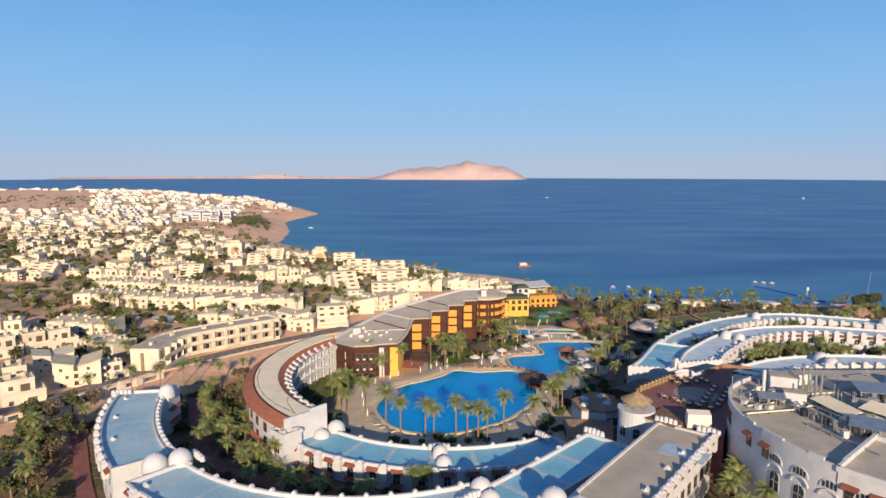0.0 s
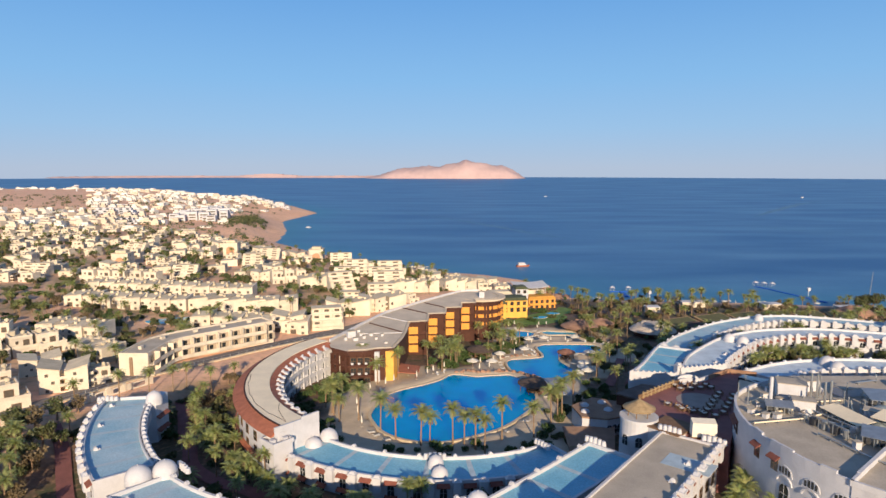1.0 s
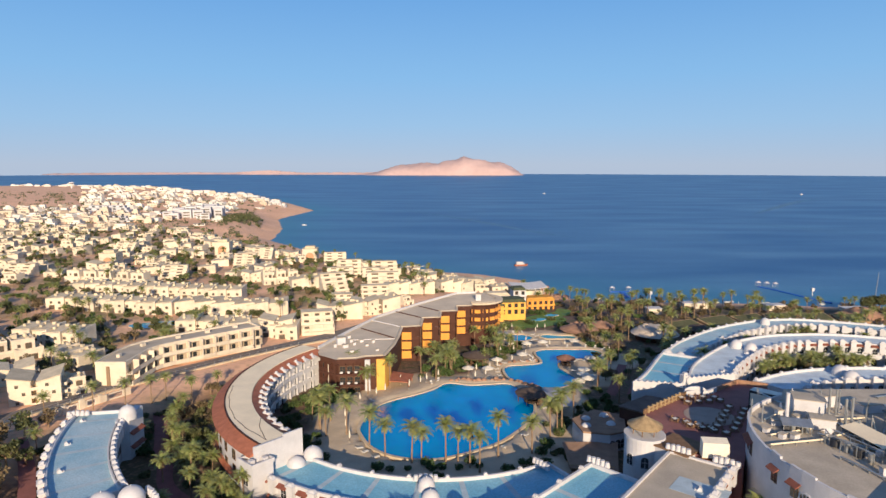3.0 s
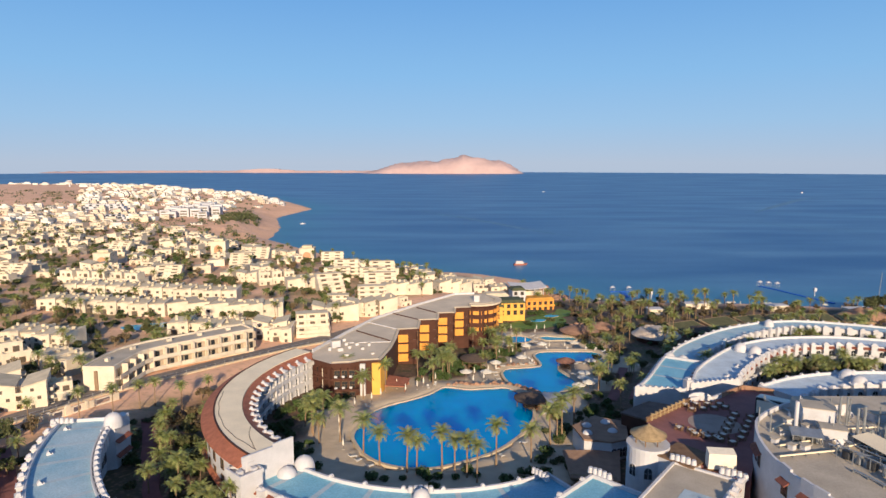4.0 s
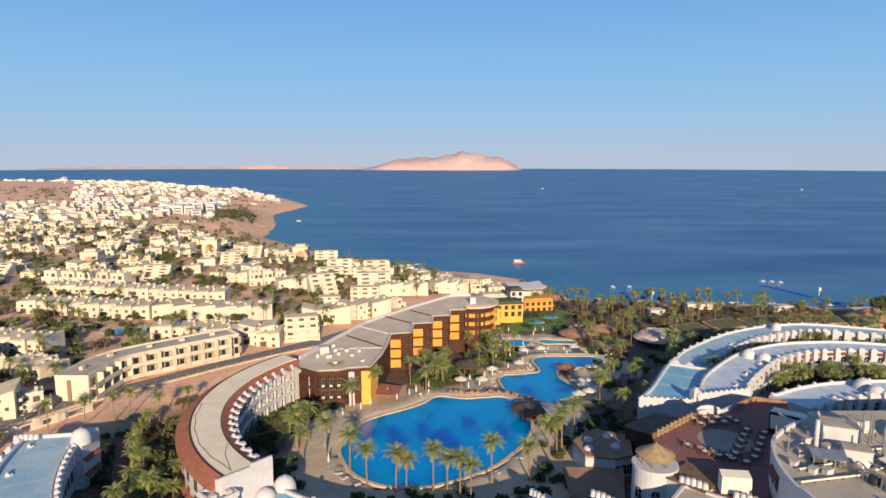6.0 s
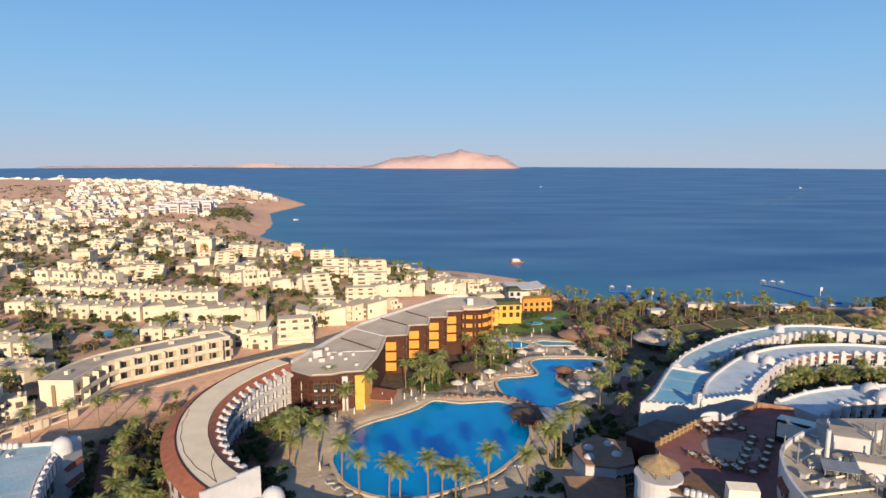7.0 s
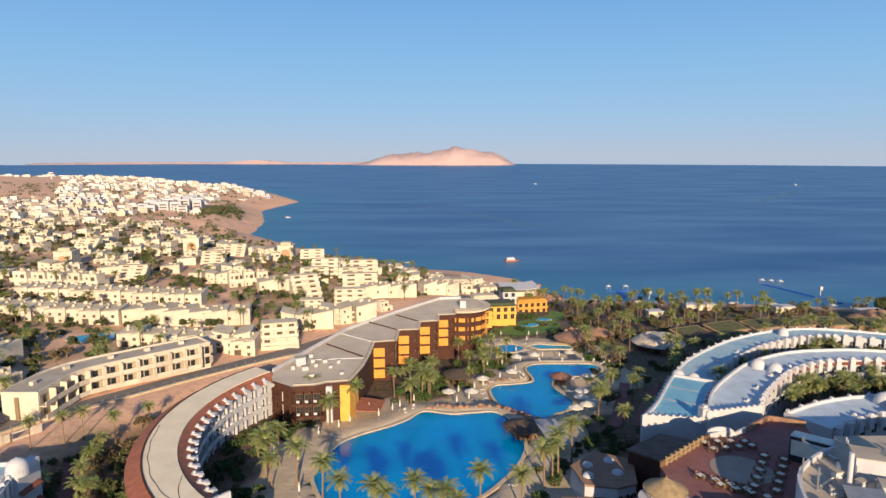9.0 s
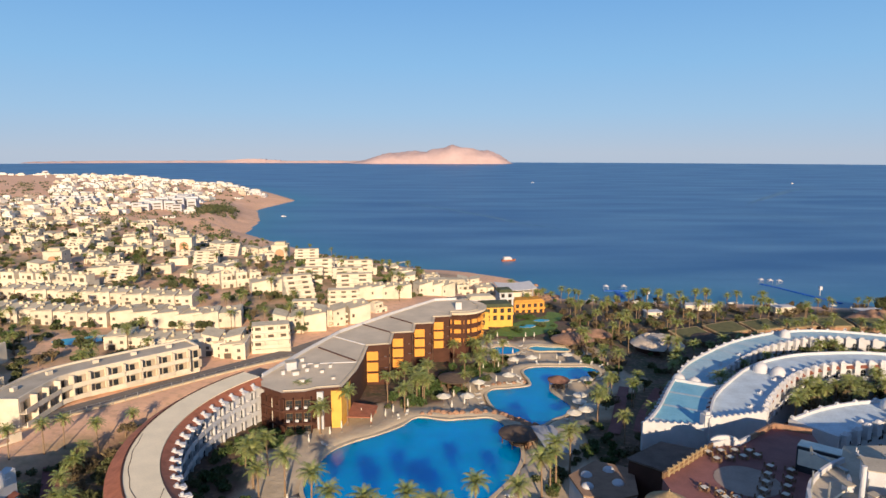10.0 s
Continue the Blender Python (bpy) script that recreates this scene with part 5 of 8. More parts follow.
single("island", isl, HAZE_PINK, "bare mountain island on the horizon in hazy pink", "island", kind="structure", smooth=True)
low_land = Mesh()
for k in range(70):
    x = -2850 + k * 34
    h = 14 + 8 * abs(noise.noise(Vector((k * 0.3, 1, 0)))) + 16 * math.exp(-((x + 1260) / 150) ** 2) - max(0, (-2300 - x) * 0.02)
    low_land.hull([(x, 4600, 9), (x + 36, 4600, 9), (x + 36, 4700, 9), (x, 4700, 9)], [(x, 4640, 11 + h), (x + 36, 4640, 12 + h), (x + 36, 4680, 11 + h), (x, 4680, 11 + h)])
single("far_shore", low_land, HAZE_PINK, "low far shore on the horizon in hazy pink", "shore", kind="structure")

# ---- cream village behind the hotel ----
SHORE_GRID = inland(GX, GY)


def shore(x, y):
    """Metres from the coast, at the nearest corner of the ground's sheet."""
    i = int(np.clip(np.searchsorted(gx, x), 0, len(gx) - 1))
    j = int(np.clip(np.searchsorted(gy, y), 0, len(gy) - 1))
    return float(SHORE_GRID[j, i])


m = Mesh()
m.box(-0.55, -0.06, -0.05, 0.55, 0.05, 1.25, 0)
m.box(-0.42, 0.05, 0.05, 0.42, 0.08, 1.12, 1)
# mid-brown pane colour stands for the shade inside recessed openings
VILLA_GLASS = mat("shaded_village_glass", (0.13, 0.105, 0.08), 0.35, 0.3, 1, 4, 0.0)
VILLA_WIN = template("window", m, (CREAM, VILLA_GLASS))
m = Mesh()
m.box(-0.9, -0.06, 0, 0.9, 0.04, 2.1, 0)
m.box(-0.75, 0.04, 0, 0.75, 0.07, 1.95, 1)
VILLA_DOOR = template("door", m, (WOOD, VILLA_GLASS))
PROTO = {}


def villa(kind, x, y, rz, sx=1.0, sy=1.0, sz=1.0, label=None, zoff=0.0):
    """A house whose front looks along local -y, copied from the first of its kind."""
    z = height(x, y) - 0.3 + zoff
    FOOT.append([(x + u * math.cos(radians(rz)) - v * math.sin(radians(rz)), y + u * math.sin(radians(rz)) + v * math.cos(radians(rz))) for u, v in ((-4 * sx, -1.5), (4 * sx, -1.5), (4 * sx, 10 * sy), (-4 * sx, 10 * sy))])
    place = pose(x, y, z, 0, 0, rz) @ Matrix.Diagonal((sx, sy, sz, 1))
    if kind in PROTO:
        ob = copy_thing(PROTO[kind], place)
        return tagged(ob, label) if label else ob
    front = lambda px, pz, py=0.0: out_pose(px, py, pz, 0, -1)
    if kind == "row":
        ob = thing("row_house", "cream two-storey row house with grey sloping roof", "house", "row houses")
        m = Mesh()
        m.hull([(-3.4, 0, -2.5), (3.2, 0, -2.5), (3.2, 9, -2.5), (-3.4, 9, -2.5)], [(-3.4, 0, 4.9), (3.2, 0, 5.7), (3.2, 9, 6.2), (-3.4, 9, 5.4)])
        m.hull([(0.2, -1.5, -2.5), (3.2, -1.5, -2.5), (3.2, 0.1, -2.5), (0.2, 0.1, -2.5)], [(0.2, -1.5, 5.2), (3.2, -1.5, 5.7), (3.2, 0.1, 5.7), (0.2, 0.1, 5.2)])
        part("wall", m, CREAM, ob)
        m = Mesh()
        m.hull([(-3.3, -0.3, 4.93), (2.8, -0.3, 5.65), (2.8, 8.6, 6.15), (-3.3, 8.6, 5.43)], [(-3.3, -0.3, 5.1), (2.8, -0.3, 5.8), (2.8, 8.6, 6.3), (-3.3, 8.6, 5.6)])
        m.box(-1.6, 3.0, 5.3, -0.8, 3.8, 6.4)
        m.box(0.9, 5.6, 5.6, 2.0, 6.5, 6.9)
        m.cyl(-2.2, 7.0, 5.3, 6.7, 0.45, 0.4, 8)
        part("roof", m, CREAM_ROOF, ob)
        m = Mesh()
        m.hull([(3.0, -1.7, -2.5), (3.35, -1.7, -2.5), (3.35, 9, -2.5), (3.0, 9, -2.5)], [(3.0, -1.7, 6.0), (3.35, -1.7, 6.0), (3.35, 9, 6.5), (3.0, 9, 6.5)])
        part("party_wall", m, CREAM, ob)
        part("window", VILLA_WIN, None, ob, at=front(1.7, 2.9, -1.5))
        part("window", VILLA_WIN, None, ob, at=front(1.7, 0.4, -1.5))
        part("window", VILLA_WIN, None, ob, at=front(-1.6, 2.7))
        part("door", VILLA_DOOR, None, ob, at=front(-1.4, 0.1))
    elif kind == "side":
        ob = thing("terrace_house", "cream house with blank stepped side wall and sloping roof", "house", "terrace houses")
        m = Mesh()
        m.hull([(-3.8, 0, -2.5), (3.8, 0, -2.5), (3.8, 10, -2.5), (-3.8, 10, -2.5)], [(-3.8, 0, 5.2), (3.8, 0, 6.4), (3.8, 10, 6.4), (-3.8, 10, 5.2)])
        part("wall", m, CREAM, ob)
        m = Mesh()
        m.hull([(-3.9, -0.2, 5.2), (3.5, -0.2, 6.36), (3.5, 9.8, 6.36), (-3.9, 9.8, 5.2)], [(-3.9, -0.2, 5.45), (3.5, -0.2, 6.6), (3.5, 9.8, 6.6), (-3.9, 9.8, 5.45)])
        m.box(-1.2, 6.0, 5.6, 0.2, 7.2, 6.9)
        m.box(1.4, 2.6, 6.0, 2.2, 3.4, 7.1)
        part("roof", m, CREAM_ROOF, ob)
        part("window", VILLA_WIN, None, ob, at=front(-2.6, 2.4))
        part("window", VILLA_WIN, None, ob, at=out_pose(-3.8, 3.0, 2.2, -1, 0))
    elif kind == "flat":
        ob = thing("flat_roofed_house", "cream flat-roofed two-storey villa with parapets and balcony", "house", "flat-roofed houses")
        m = Mesh()
        m.box(-4, 0, -2.5, 4, 9, 3.2)
        m.box(-4, 2.2, 3.2, 2.2, 9, 6.3)
        part("wall", m, CREAM, ob)
        for x0, y0, x1, y1, zz in ((-4, 2.2, 2.2, 9, 6.3), (2.2, 0, 4, 9, 3.2)):
            m = Mesh()
            m.box(x0 + 0.3, y0 + 0.3, zz, x1 - 0.3, y1 - 0.3, zz + 0.05)
            if zz > 5:
                m.box(-3.2, 6.2, zz + 0.05, -1.8, 8.0, zz + 1.5)
                m.cyl(0.6, 6.8, zz + 0.05, zz + 1.3, 0.5, 0.5, 8)
                m.box(0.0, 3.4, zz + 0.05, 0.9, 4.2, zz + 0.8)
            part("roof", m, CREAM_ROOF, ob)
        m = Mesh()
        frame_ring(m, -4.05, 2.15, 2.25, 9.05, 0.3, 6.3, 6.85)
        part("parapet", m, CREAM, ob)
        m = Mesh()
        m.box(-4.05, -0.05, 3.2, 4.05, 0.2, 4.0)
        part("parapet", m, CREAM, ob)
        m = Mesh()
        m.box(3.8, 0.2, 3.2, 4.05, 9.05, 4.0)
        part("parapet", m, CREAM, ob)
        part("window", VILLA_WIN, None, ob, at=front(-2.4, 0.8))
        part("door", VILLA_DOOR, None, ob, at=front(1.4, 0.0))
        part("window", VILLA_WIN, None, ob, at=front(-2.2, 4.1, 2.2))
        part("door", VILLA_DOOR, None, ob, at=front(0.4, 3.3, 2.2))
        part("window", VILLA_WIN, None, ob, at=out_pose(4, 4, 0.9, 1, 0))
    elif kind == "tier":
        ob = thing("tiered_apartment_house", "cream five-level apartment house stepping down in terraces", "apartment house", "tiered apartment houses")
        for k in range(5):
            y0, z0 = 2.1 * k, 2.5 * k
            m = Mesh()
            m.box(-4.2, y0 + 0.9, -2.5 if k == 0 else z0 - 0.05, 4.2, 13.0, z0 + 2.5)
            storey = part("storey", m, CREAM, ob)
            m = Mesh()
            m.box(-4.4, y0 - 0.1, z0 - 0.2, 4.4, y0 + 1.0, z0)
            m.box(-4.4, y0 - 0.15, z0 - 0.2, 4.4, y0 + 0.1, z0 + 1.15)
            m.box(-4.4, y0 + 0.1, z0, -4.2, y0 + 3.0, z0 + 1.15)
            m.box(4.2, y0 + 0.1, z0, 4.4, y0 + 3.0, z0 + 1.15)
            m.box(-0.1, y0 + 0.1, z0, 0.1, y0 + 0.95, z0 + 2.4)
            part("parapet", m, CREAM, storey)
            for px in (-2.2, 2.0):
                part("door", VILLA_DOOR, None, storey, at=front(px, z0 + 0.1, y0 + 0.9))
        m = Mesh()
        m.box(-4.3, 9.2, 12.5, 4.3, 13.1, 12.8)
        part("roof", m, CREAM_ROOF, ob)
    elif kind == "twin":
        ob = thing("twin_gabled_house", "cream three-storey twin house with sloping roofs and stacked balconies", "house", "twin houses")
        for x0, x1, z0, z1, y0 in ((-6.2, -0.9, 9.6, 7.9, 0.0), (0.9, 6.2, 7.7, 9.3, -0.8)):
            m = Mesh()
            m.hull([(x0, y0, -2.5), (x1, y0, -2.5), (x1, 9, -2.5), (x0, 9, -2.5)], [(x0, y0, z0), (x1, y0, z1), (x1, 9, z1 + 0.3), (x0, 9, z0 + 0.3)])
            body = part("body", m, CREAM, ob)
            m = Mesh()
            m.hull([(x0 - 0.25, y0 - 0.35, z0), (x1 + 0.25, y0 - 0.35, z1), (x1 + 0.25, 9.2, z1 + 0.3), (x0 - 0.25, 9.2, z0 + 0.3)], [(x0 - 0.25, y0 - 0.35, z0 + 0.3), (x1 + 0.25, y0 - 0.35, z1 + 0.3), (x1 + 0.25, 9.2, z1 + 0.6), (x0 - 0.25, 9.2, z0 + 0.6)])
            part("roof", m, CREAM_ROOF, body)
            for k in range(3):
                part("window", VILLA_WIN, None, body, at=front((x0 + x1) / 2 + (0.9 if k % 2 else -0.6), 2.7 * k + 0.7, y0))
        m = Mesh()
        m.box(-0.9, 2.5, -2.5, 0.9, 9, 7.4)
        part("link", m, CREAM, ob)
        for k in range(3):
            m = Mesh()
            m.box(-0.95, -0.4, 2.6 * k - 0.15, 0.95, 2.5, 2.6 * k)
            m.box(-0.95, -0.5, 2.6 * k - 0.15, 0.95, -0.35, 2.6 * k + 0.9)
            part("balcony", m, CREAM, ob)
            m = Mesh()
            m.box(6.15, 1.0, 2.6 * k - 0.15, 7.5, 6.0, 2.6 * k)
            m.box(7.35, 1.0, 2.6 * k, 7.5, 6.0, 2.6 * k + 0.85)
            m.box(6.15, 1.0, 2.6 * k, 7.35, 1.15, 2.6 * k + 0.85)
            part("balcony", m, CREAM, ob)
            part("door", VILLA_DOOR, None, ob, at=out_pose(6.2, 3.5, 2.6 * k, 1, 0))
    elif kind == "slab":
        ob = thing("terraced_apartment_house", "white stepped apartment house with long balcony slabs", "apartment house", "stepped apartment houses")
        for k in range(4):
            y0, z0 = 0.0 if k < 2 else 2.4 * (k - 1), 2.75 * k
            m = Mesh()
            m.box(-5.6, y0 + 1.6, -2.5 if k == 0 else z0 - 0.05, 5.6, 12.5, z0 + 2.7)
            storey = part("storey", m, CREAM, ob)
            m = Mesh()
            m.box(-6.0, y0, z0 - 0.2, 6.0, y0 + 1.7, z0 + 0.02)
            m.box(-6.0, y0, z0 + 0.02, 6.0, y0 + 0.16, z0 + (2.2 if k == 0 else 1.25))
            for u in (-6.0, -2.1, 1.9, 5.84):
                m.box(u, y0 + 0.1, z0, u + 0.16, y0 + 1.7, z0 + 2.6)
            part("balcony_slab", m, CREAM, storey)
            for u in (-4.0, 0.0, 3.9) if k > 1 else (-4.0, ):
                part("door", VILLA_DOOR, None, storey, at=front(u, z0 + 0.05, y0 + 1.6))
        m = Mesh()
        m.box(-5.9, 6.0, 10.95, 5.9, 12.7, 11.3)
        part("roof", m, CREAM_ROOF, ob)
    else:
        ob = thing("gabled_tower_house", "cream end house with large arched salmon panel", "house", "end houses")
        m = Mesh()
        m.box(-5, 0, -2.5, 5, 10, 9.2)
        part("wall", m, CREAM, ob)
        m = Mesh()
        m.box(-5.2, -0.2, 9.2, 5.2, 10.2, 9.5)
        m.box(-3.2, 2, 9.5, 3.2, 8, 11)
        part("roof", m, CREAM_ROOF, ob)
        m = Mesh()
        pts = arch_pts(5.6, 6.6)
        m.hull([(px, 0.02, pz + 0.3) for px, pz in pts], [(px, -0.12, pz + 0.3) for px, pz in pts])
        part("panel", m, mat("salmon_render", (0.55, 0.30, 0.17), 0.9, 0.15, 0.4, 4), ob, "salmon orange arched panel")
        for pz in (1, 4, 7):
            part("window", VILLA_WIN, None, ob, at=out_pose(5, 4, pz, 1, 0))
    PROTO[kind] = ob
    ob.matrix_basis = place
    return tagged(ob, label) if label else ob


def row(kind, a, b, n, sy=1.0, sz=1.0, turn=0.0, step=0.0):
    """n houses with their fronts on the line from a to b."""
    d = math.hypot(b[0] - a[0], b[1] - a[1])
    rz = math.degrees(math.atan2(b[1] - a[1], b[0] - a[0]))
    width = {"row": 6.4, "side": 7.6, "flat": 8.0, "tier": 8.4}[kind]
    for i in range(n):
        t = (i + 0.5) / n
        villa(kind, a[0] + (b[0] - a[0]) * t, a[1] + (b[1] - a[1]) * t + 0.9 * (i % 2) + 0.5 * noise.noise(Vector((i, a[0], 0))), rz + turn, d / n / width, sy, sz * (1 + 0.05 * noise.noise(Vector((i * 1.7, a[1], 2)))))


row("row", (-176, 317), (-90, 302), 12, turn=14)
row("row", (-166, 283), (-110, 273), 8, turn=14)
row("side", (-109, 276), (-75, 270), 4, turn=8)
row("side", (-77, 271), (-62, 274), 2)
row("row", (-96, 247), (-50, 237), 7, 0.9, 0.9, turn=16)
row("row", (-146, 231), (-121, 224), 4, 1.0, 0.95, turn=12)
row("flat", (-142, 196), (-125, 213), 3)
row("row", (-121, 207), (-105, 199), 3, 0.8, 0.9)
row("flat", (-168, 214), (-149, 222), 3)
row("flat", (-124, 160), (-112, 168), 2)
villa("twin", -102, 172, 25, 0.95, 0.95, 0.8)
villa("flat", -94.6, 178.5, 33, 0.85, 0.6, 0.75)
villa("twin", -117, 186, 35, 0.9, 0.9, 0.75)
villa("flat", -107, 157, 40, 1.2, 0.8)
villa("slab", -43, 243.5, 14, 1.0, 0.85, 0.7)
villa("twin", -57.5, 240.5, 4, 1.0, 0.9, 0.95)
villa("twin", -42.5, 266.5, 6, 0.9, 0.9, 0.95)
villa("side", -33.5, 268.5, 8, 0.9, 0.9, 1.1)
villa("twin", -29, 275.5, 16, 0.9, 0.9, 0.95)
villa("side", -18.6, 279.5, 20, 0.9, 1.0, 1.15)
villa("slab", -41, 286, 6, 0.8, 0.8, 0.8)
row("tier", (-53, 315), (-42, 320), 1, 1, 0.75)
villa("slab", -28, 304, 8, 1.1, 0.9, 0.85)
villa("tier", -26, 326, 8, 1.3, 0.9, 0.9)
villa("tier", -32.5, 352, 6, 1.2, 0.9, 0.72)
villa("tier", -29, 366, 6, 1.15, 0.9, 0.95)
villa("flat", -26, 388, 6, 1.2, 0.9, 0.9)
row("side", (-24, 317), (-1, 322), 4, 0.8)
row("side", (3, 334), (19, 341), 3, 0.8)
villa("flat", -12, 296, 40, 0.7, 0.45, 0.6)
row("flat", (-90, 342), (-72, 350), 3, 0.9)
row("side", (-72, 330), (-48, 340), 3)
villa("tier", -52, 352, 6, 1.15, 0.9, 0.72)
villa("tier", -49, 366, 6, 1.1, 0.9, 0.95)
villa("side", -49, 386, 6, 1.2, 0.9, 1.0)
row("flat", (-196, 346), (-150, 338), 5, 0.9)
for x, y in ((-199, 396), (-150, 455), (-88, 450)):
    villa("gable", x, y, 4 + 10 * noise.noise(Vector((x, y, 0))))
# the looser rows further off
rv = random.Random(12)
yy = 352.0
while yy < 640:
    xx = -0.62 * yy - 30
    while xx < 60:
        jx, jy = xx + rv.uniform(-3, 3), yy + rv.uniform(-5, 5) + 9 * math.sin(xx * 0.035)
        d = shore(jx, jy)
        clear = all(math.hypot(jx - f[0][0], jy - f[0][1]) > 13 for f in FOOT[-90:])
        if d > (40 if yy < 400 else 85) and clear and rv.random() < 0.66 and not (-90 < jx < -35 and 290 < jy < 345) and not (-64 < jx < -14 and 335 < jy < 402):
            villa(rv.choice(["flat", "flat", "row", "side", "side", "tier", "twin"] if yy < 480 else ["flat", "flat", "row", "side", "twin"]), jx, jy, rv.choice([-8, -4, 0, 4, 8, 14]), rv.uniform(0.9, 1.4), rv.uniform(0.8, 1.05), rv.uniform(0.62, 0.85))
        xx += rv.uniform(11, 18)
    yy += rv.uniform(17, 22)

# town in the distance
far = Mesh()
rt = random.Random(8)
TOWN = [mat("town_white", (0.72, 0.68, 0.62), 0.9, 0.15, 0.05, 0.5, 0, island=0.12), mat("town_cream", (0.64, 0.54, 0.42), 0.9, 0.15, 0.05, 0.5, 0, island=0.15), mat("town_roof", (0.46, 0.40, 0.31), 0.95, 0.2, 0.05, 0.5, 0, island=0.2), GLASS]
near_town = 0
for k in range(1650):
    y = 640 + 1350 * rt.random() ** 1.25
    x = -0.72 * y + rt.random() * (0.72 * y - 100)
    d = shore(x, y)
    if d < 55 or (x < -0.55 * y and 960 < y < 1820) or (d < 120 and 640 < y < 1000 and rt.random() < 0.85):
        continue
    if 860 < y < 960 and rt.random() < 0.6 or (-375 < x < -290 and 650 < y < 722) or (-345 < x < -270 and 770 < y < 850):
        continue
    w, dd, h = rt.uniform(7, 15), rt.uniform(7, 12), rt.choice([3.2, 3.5, 4, 5.5, 6.2])
    if y > 1500:
        w *= 1.6
    z = height(x, y) - 1
    a = rt.uniform(-0.4, 0.5)
    c, s = math.cos(a), math.sin(a)
    ring = [(x + u * c - v * s, y + u * s + v * c) for u, v in ((-w / 2, 0), (w / 2, 0), (w / 2, dd), (-w / 2, dd))]
    whole = far
    if y < 880 and near_town < 130:
        near_town += 1
        far = Mesh()
    slot = 0 if rt.random() < (0.3 if y < 850 else 0.7) else 1
    far.hull([(p[0], p[1], z) for p in ring], [(p[0], p[1], z + h) for p in ring], slot, 2 if rt.random() < 0.7 else slot, bottom=False)
    if rt.random() < 0.5:
        far.hull([(p[0] * 0.6 + x * 0.4, p[1] * 0.6 + (y + dd / 2) * 0.4, z + h) for p in ring], [(p[0] * 0.6 + x * 0.4, p[1] * 0.6 + (y + dd / 2) * 0.4, z + h + 2.4) for p in ring], slot, 2, bottom=False)
    if y < 1300:
        n = int(w / 3.5)
        for i in range(n):
            for lv in range(max(1, int(h / 3.2))):
                u = -w / 2 + (i + 0.5) * w / n
                q = [(u - 0.6, 0.8 + lv * 3.1), (u + 0.6, 0.8 + lv * 3.1), (u + 0.6, 2.4 + lv * 3.1), (u - 0.6, 2.4 + lv * 3.1)]
                far.face([(x + a_ * c + 0.08 * s, y + a_ * s - 0.08 * c, z + 1 + b_) for a_, b_ in q], 3)
    if far is not whole:
        house = thing("town_house", ("white" if slot == 0 else "cream") + " flat-roofed house in the town along the coast", "house", "town houses")
        for name, slots in (("body", (0, 1)), ("roof", (2,)), ("windows", (3,))):
            m = Mesh()
            for face, sl_ in zip(far.f, far.m):
                if sl_ in slots:
                    m.face([far.v[i] for i in face], sl_)
            if m.f and not (name == "windows" and near_town > 60):
                part("window" if name == "windows" else name, m, TOWN, house)
        far = whole
town = single("far_town_houses", far, TOWN,
              "white and cream houses of the distant coastal town", "town", kind="stuff")
for x, y, w, d, h, rz, lab in ((-446, 868, 60, 16, 9, 6, "long white arcaded hotel in the distant town"), (-366, 732, 36, 14, 7, 2, "cream colonnaded block in the distant town"), (-330, 905, 70, 18, 7, 3, "low white courtyard building in the distant town"), (-330, 930, 36, 24, 10, 8, "white cubic hotel block in the distant town")):
    ob = thing("distant_hotel", lab, "hotel", "distant hotels", at=(x, y, height(x, y) - 1), rz=rz)
    n = int(w / 12)
    for k in range(3):
        m = Mesh()
        m.box(-w / 2 + k * 3, k * 4, 0 if k == 0 else h * k / 3, w / 2 - k * 4, d, h * (k + 1) / 3)
        storey = part("storey", m, WHITE, ob)
        for i in range(n):
            m = Mesh()
            u = -w / 2 + k * 4 + (i + 0.5) * (w - k * 8) / n
            m.box(u - 2, k * 4 - 0.15, h * k / 3 + 0.5, u + 2, k * 4 - 0.02, h * k / 3 + 2.3)
            part("window", m, GLASS, storey)
rc = random.Random(23)
cubes = thing("distant_terraced_hotel", "large white hotel of stacked cubes in the distant town", "hotel")
for k in range(26):
    x, y = rc.uniform(-338, -280), rc.uniform(778, 842)
    w, d, h = rc.uniform(8, 15), rc.uniform(8, 13), rc.uniform(6, 11) + (y - 778) * 0.11
    z = height(x, y) - 2
    m = Mesh()
    m.box(-w / 2, 0, 0, w / 2, d, h)
    cube = part("block", m, WHITE, cubes, at=pose(x, y, z, 0, 0, 12))
    for lv in range(int(h / 3.4)):
        m = Mesh()
        m.box(-w * 0.36, -0.12, 1.6 + 3.3 * lv, w * 0.36, 0.1, 3.2 + 3.3 * lv)
        part("window", m, VILLA_GLASS, cube)
# white villas along the edge of the headland
rh = random.Random(41)
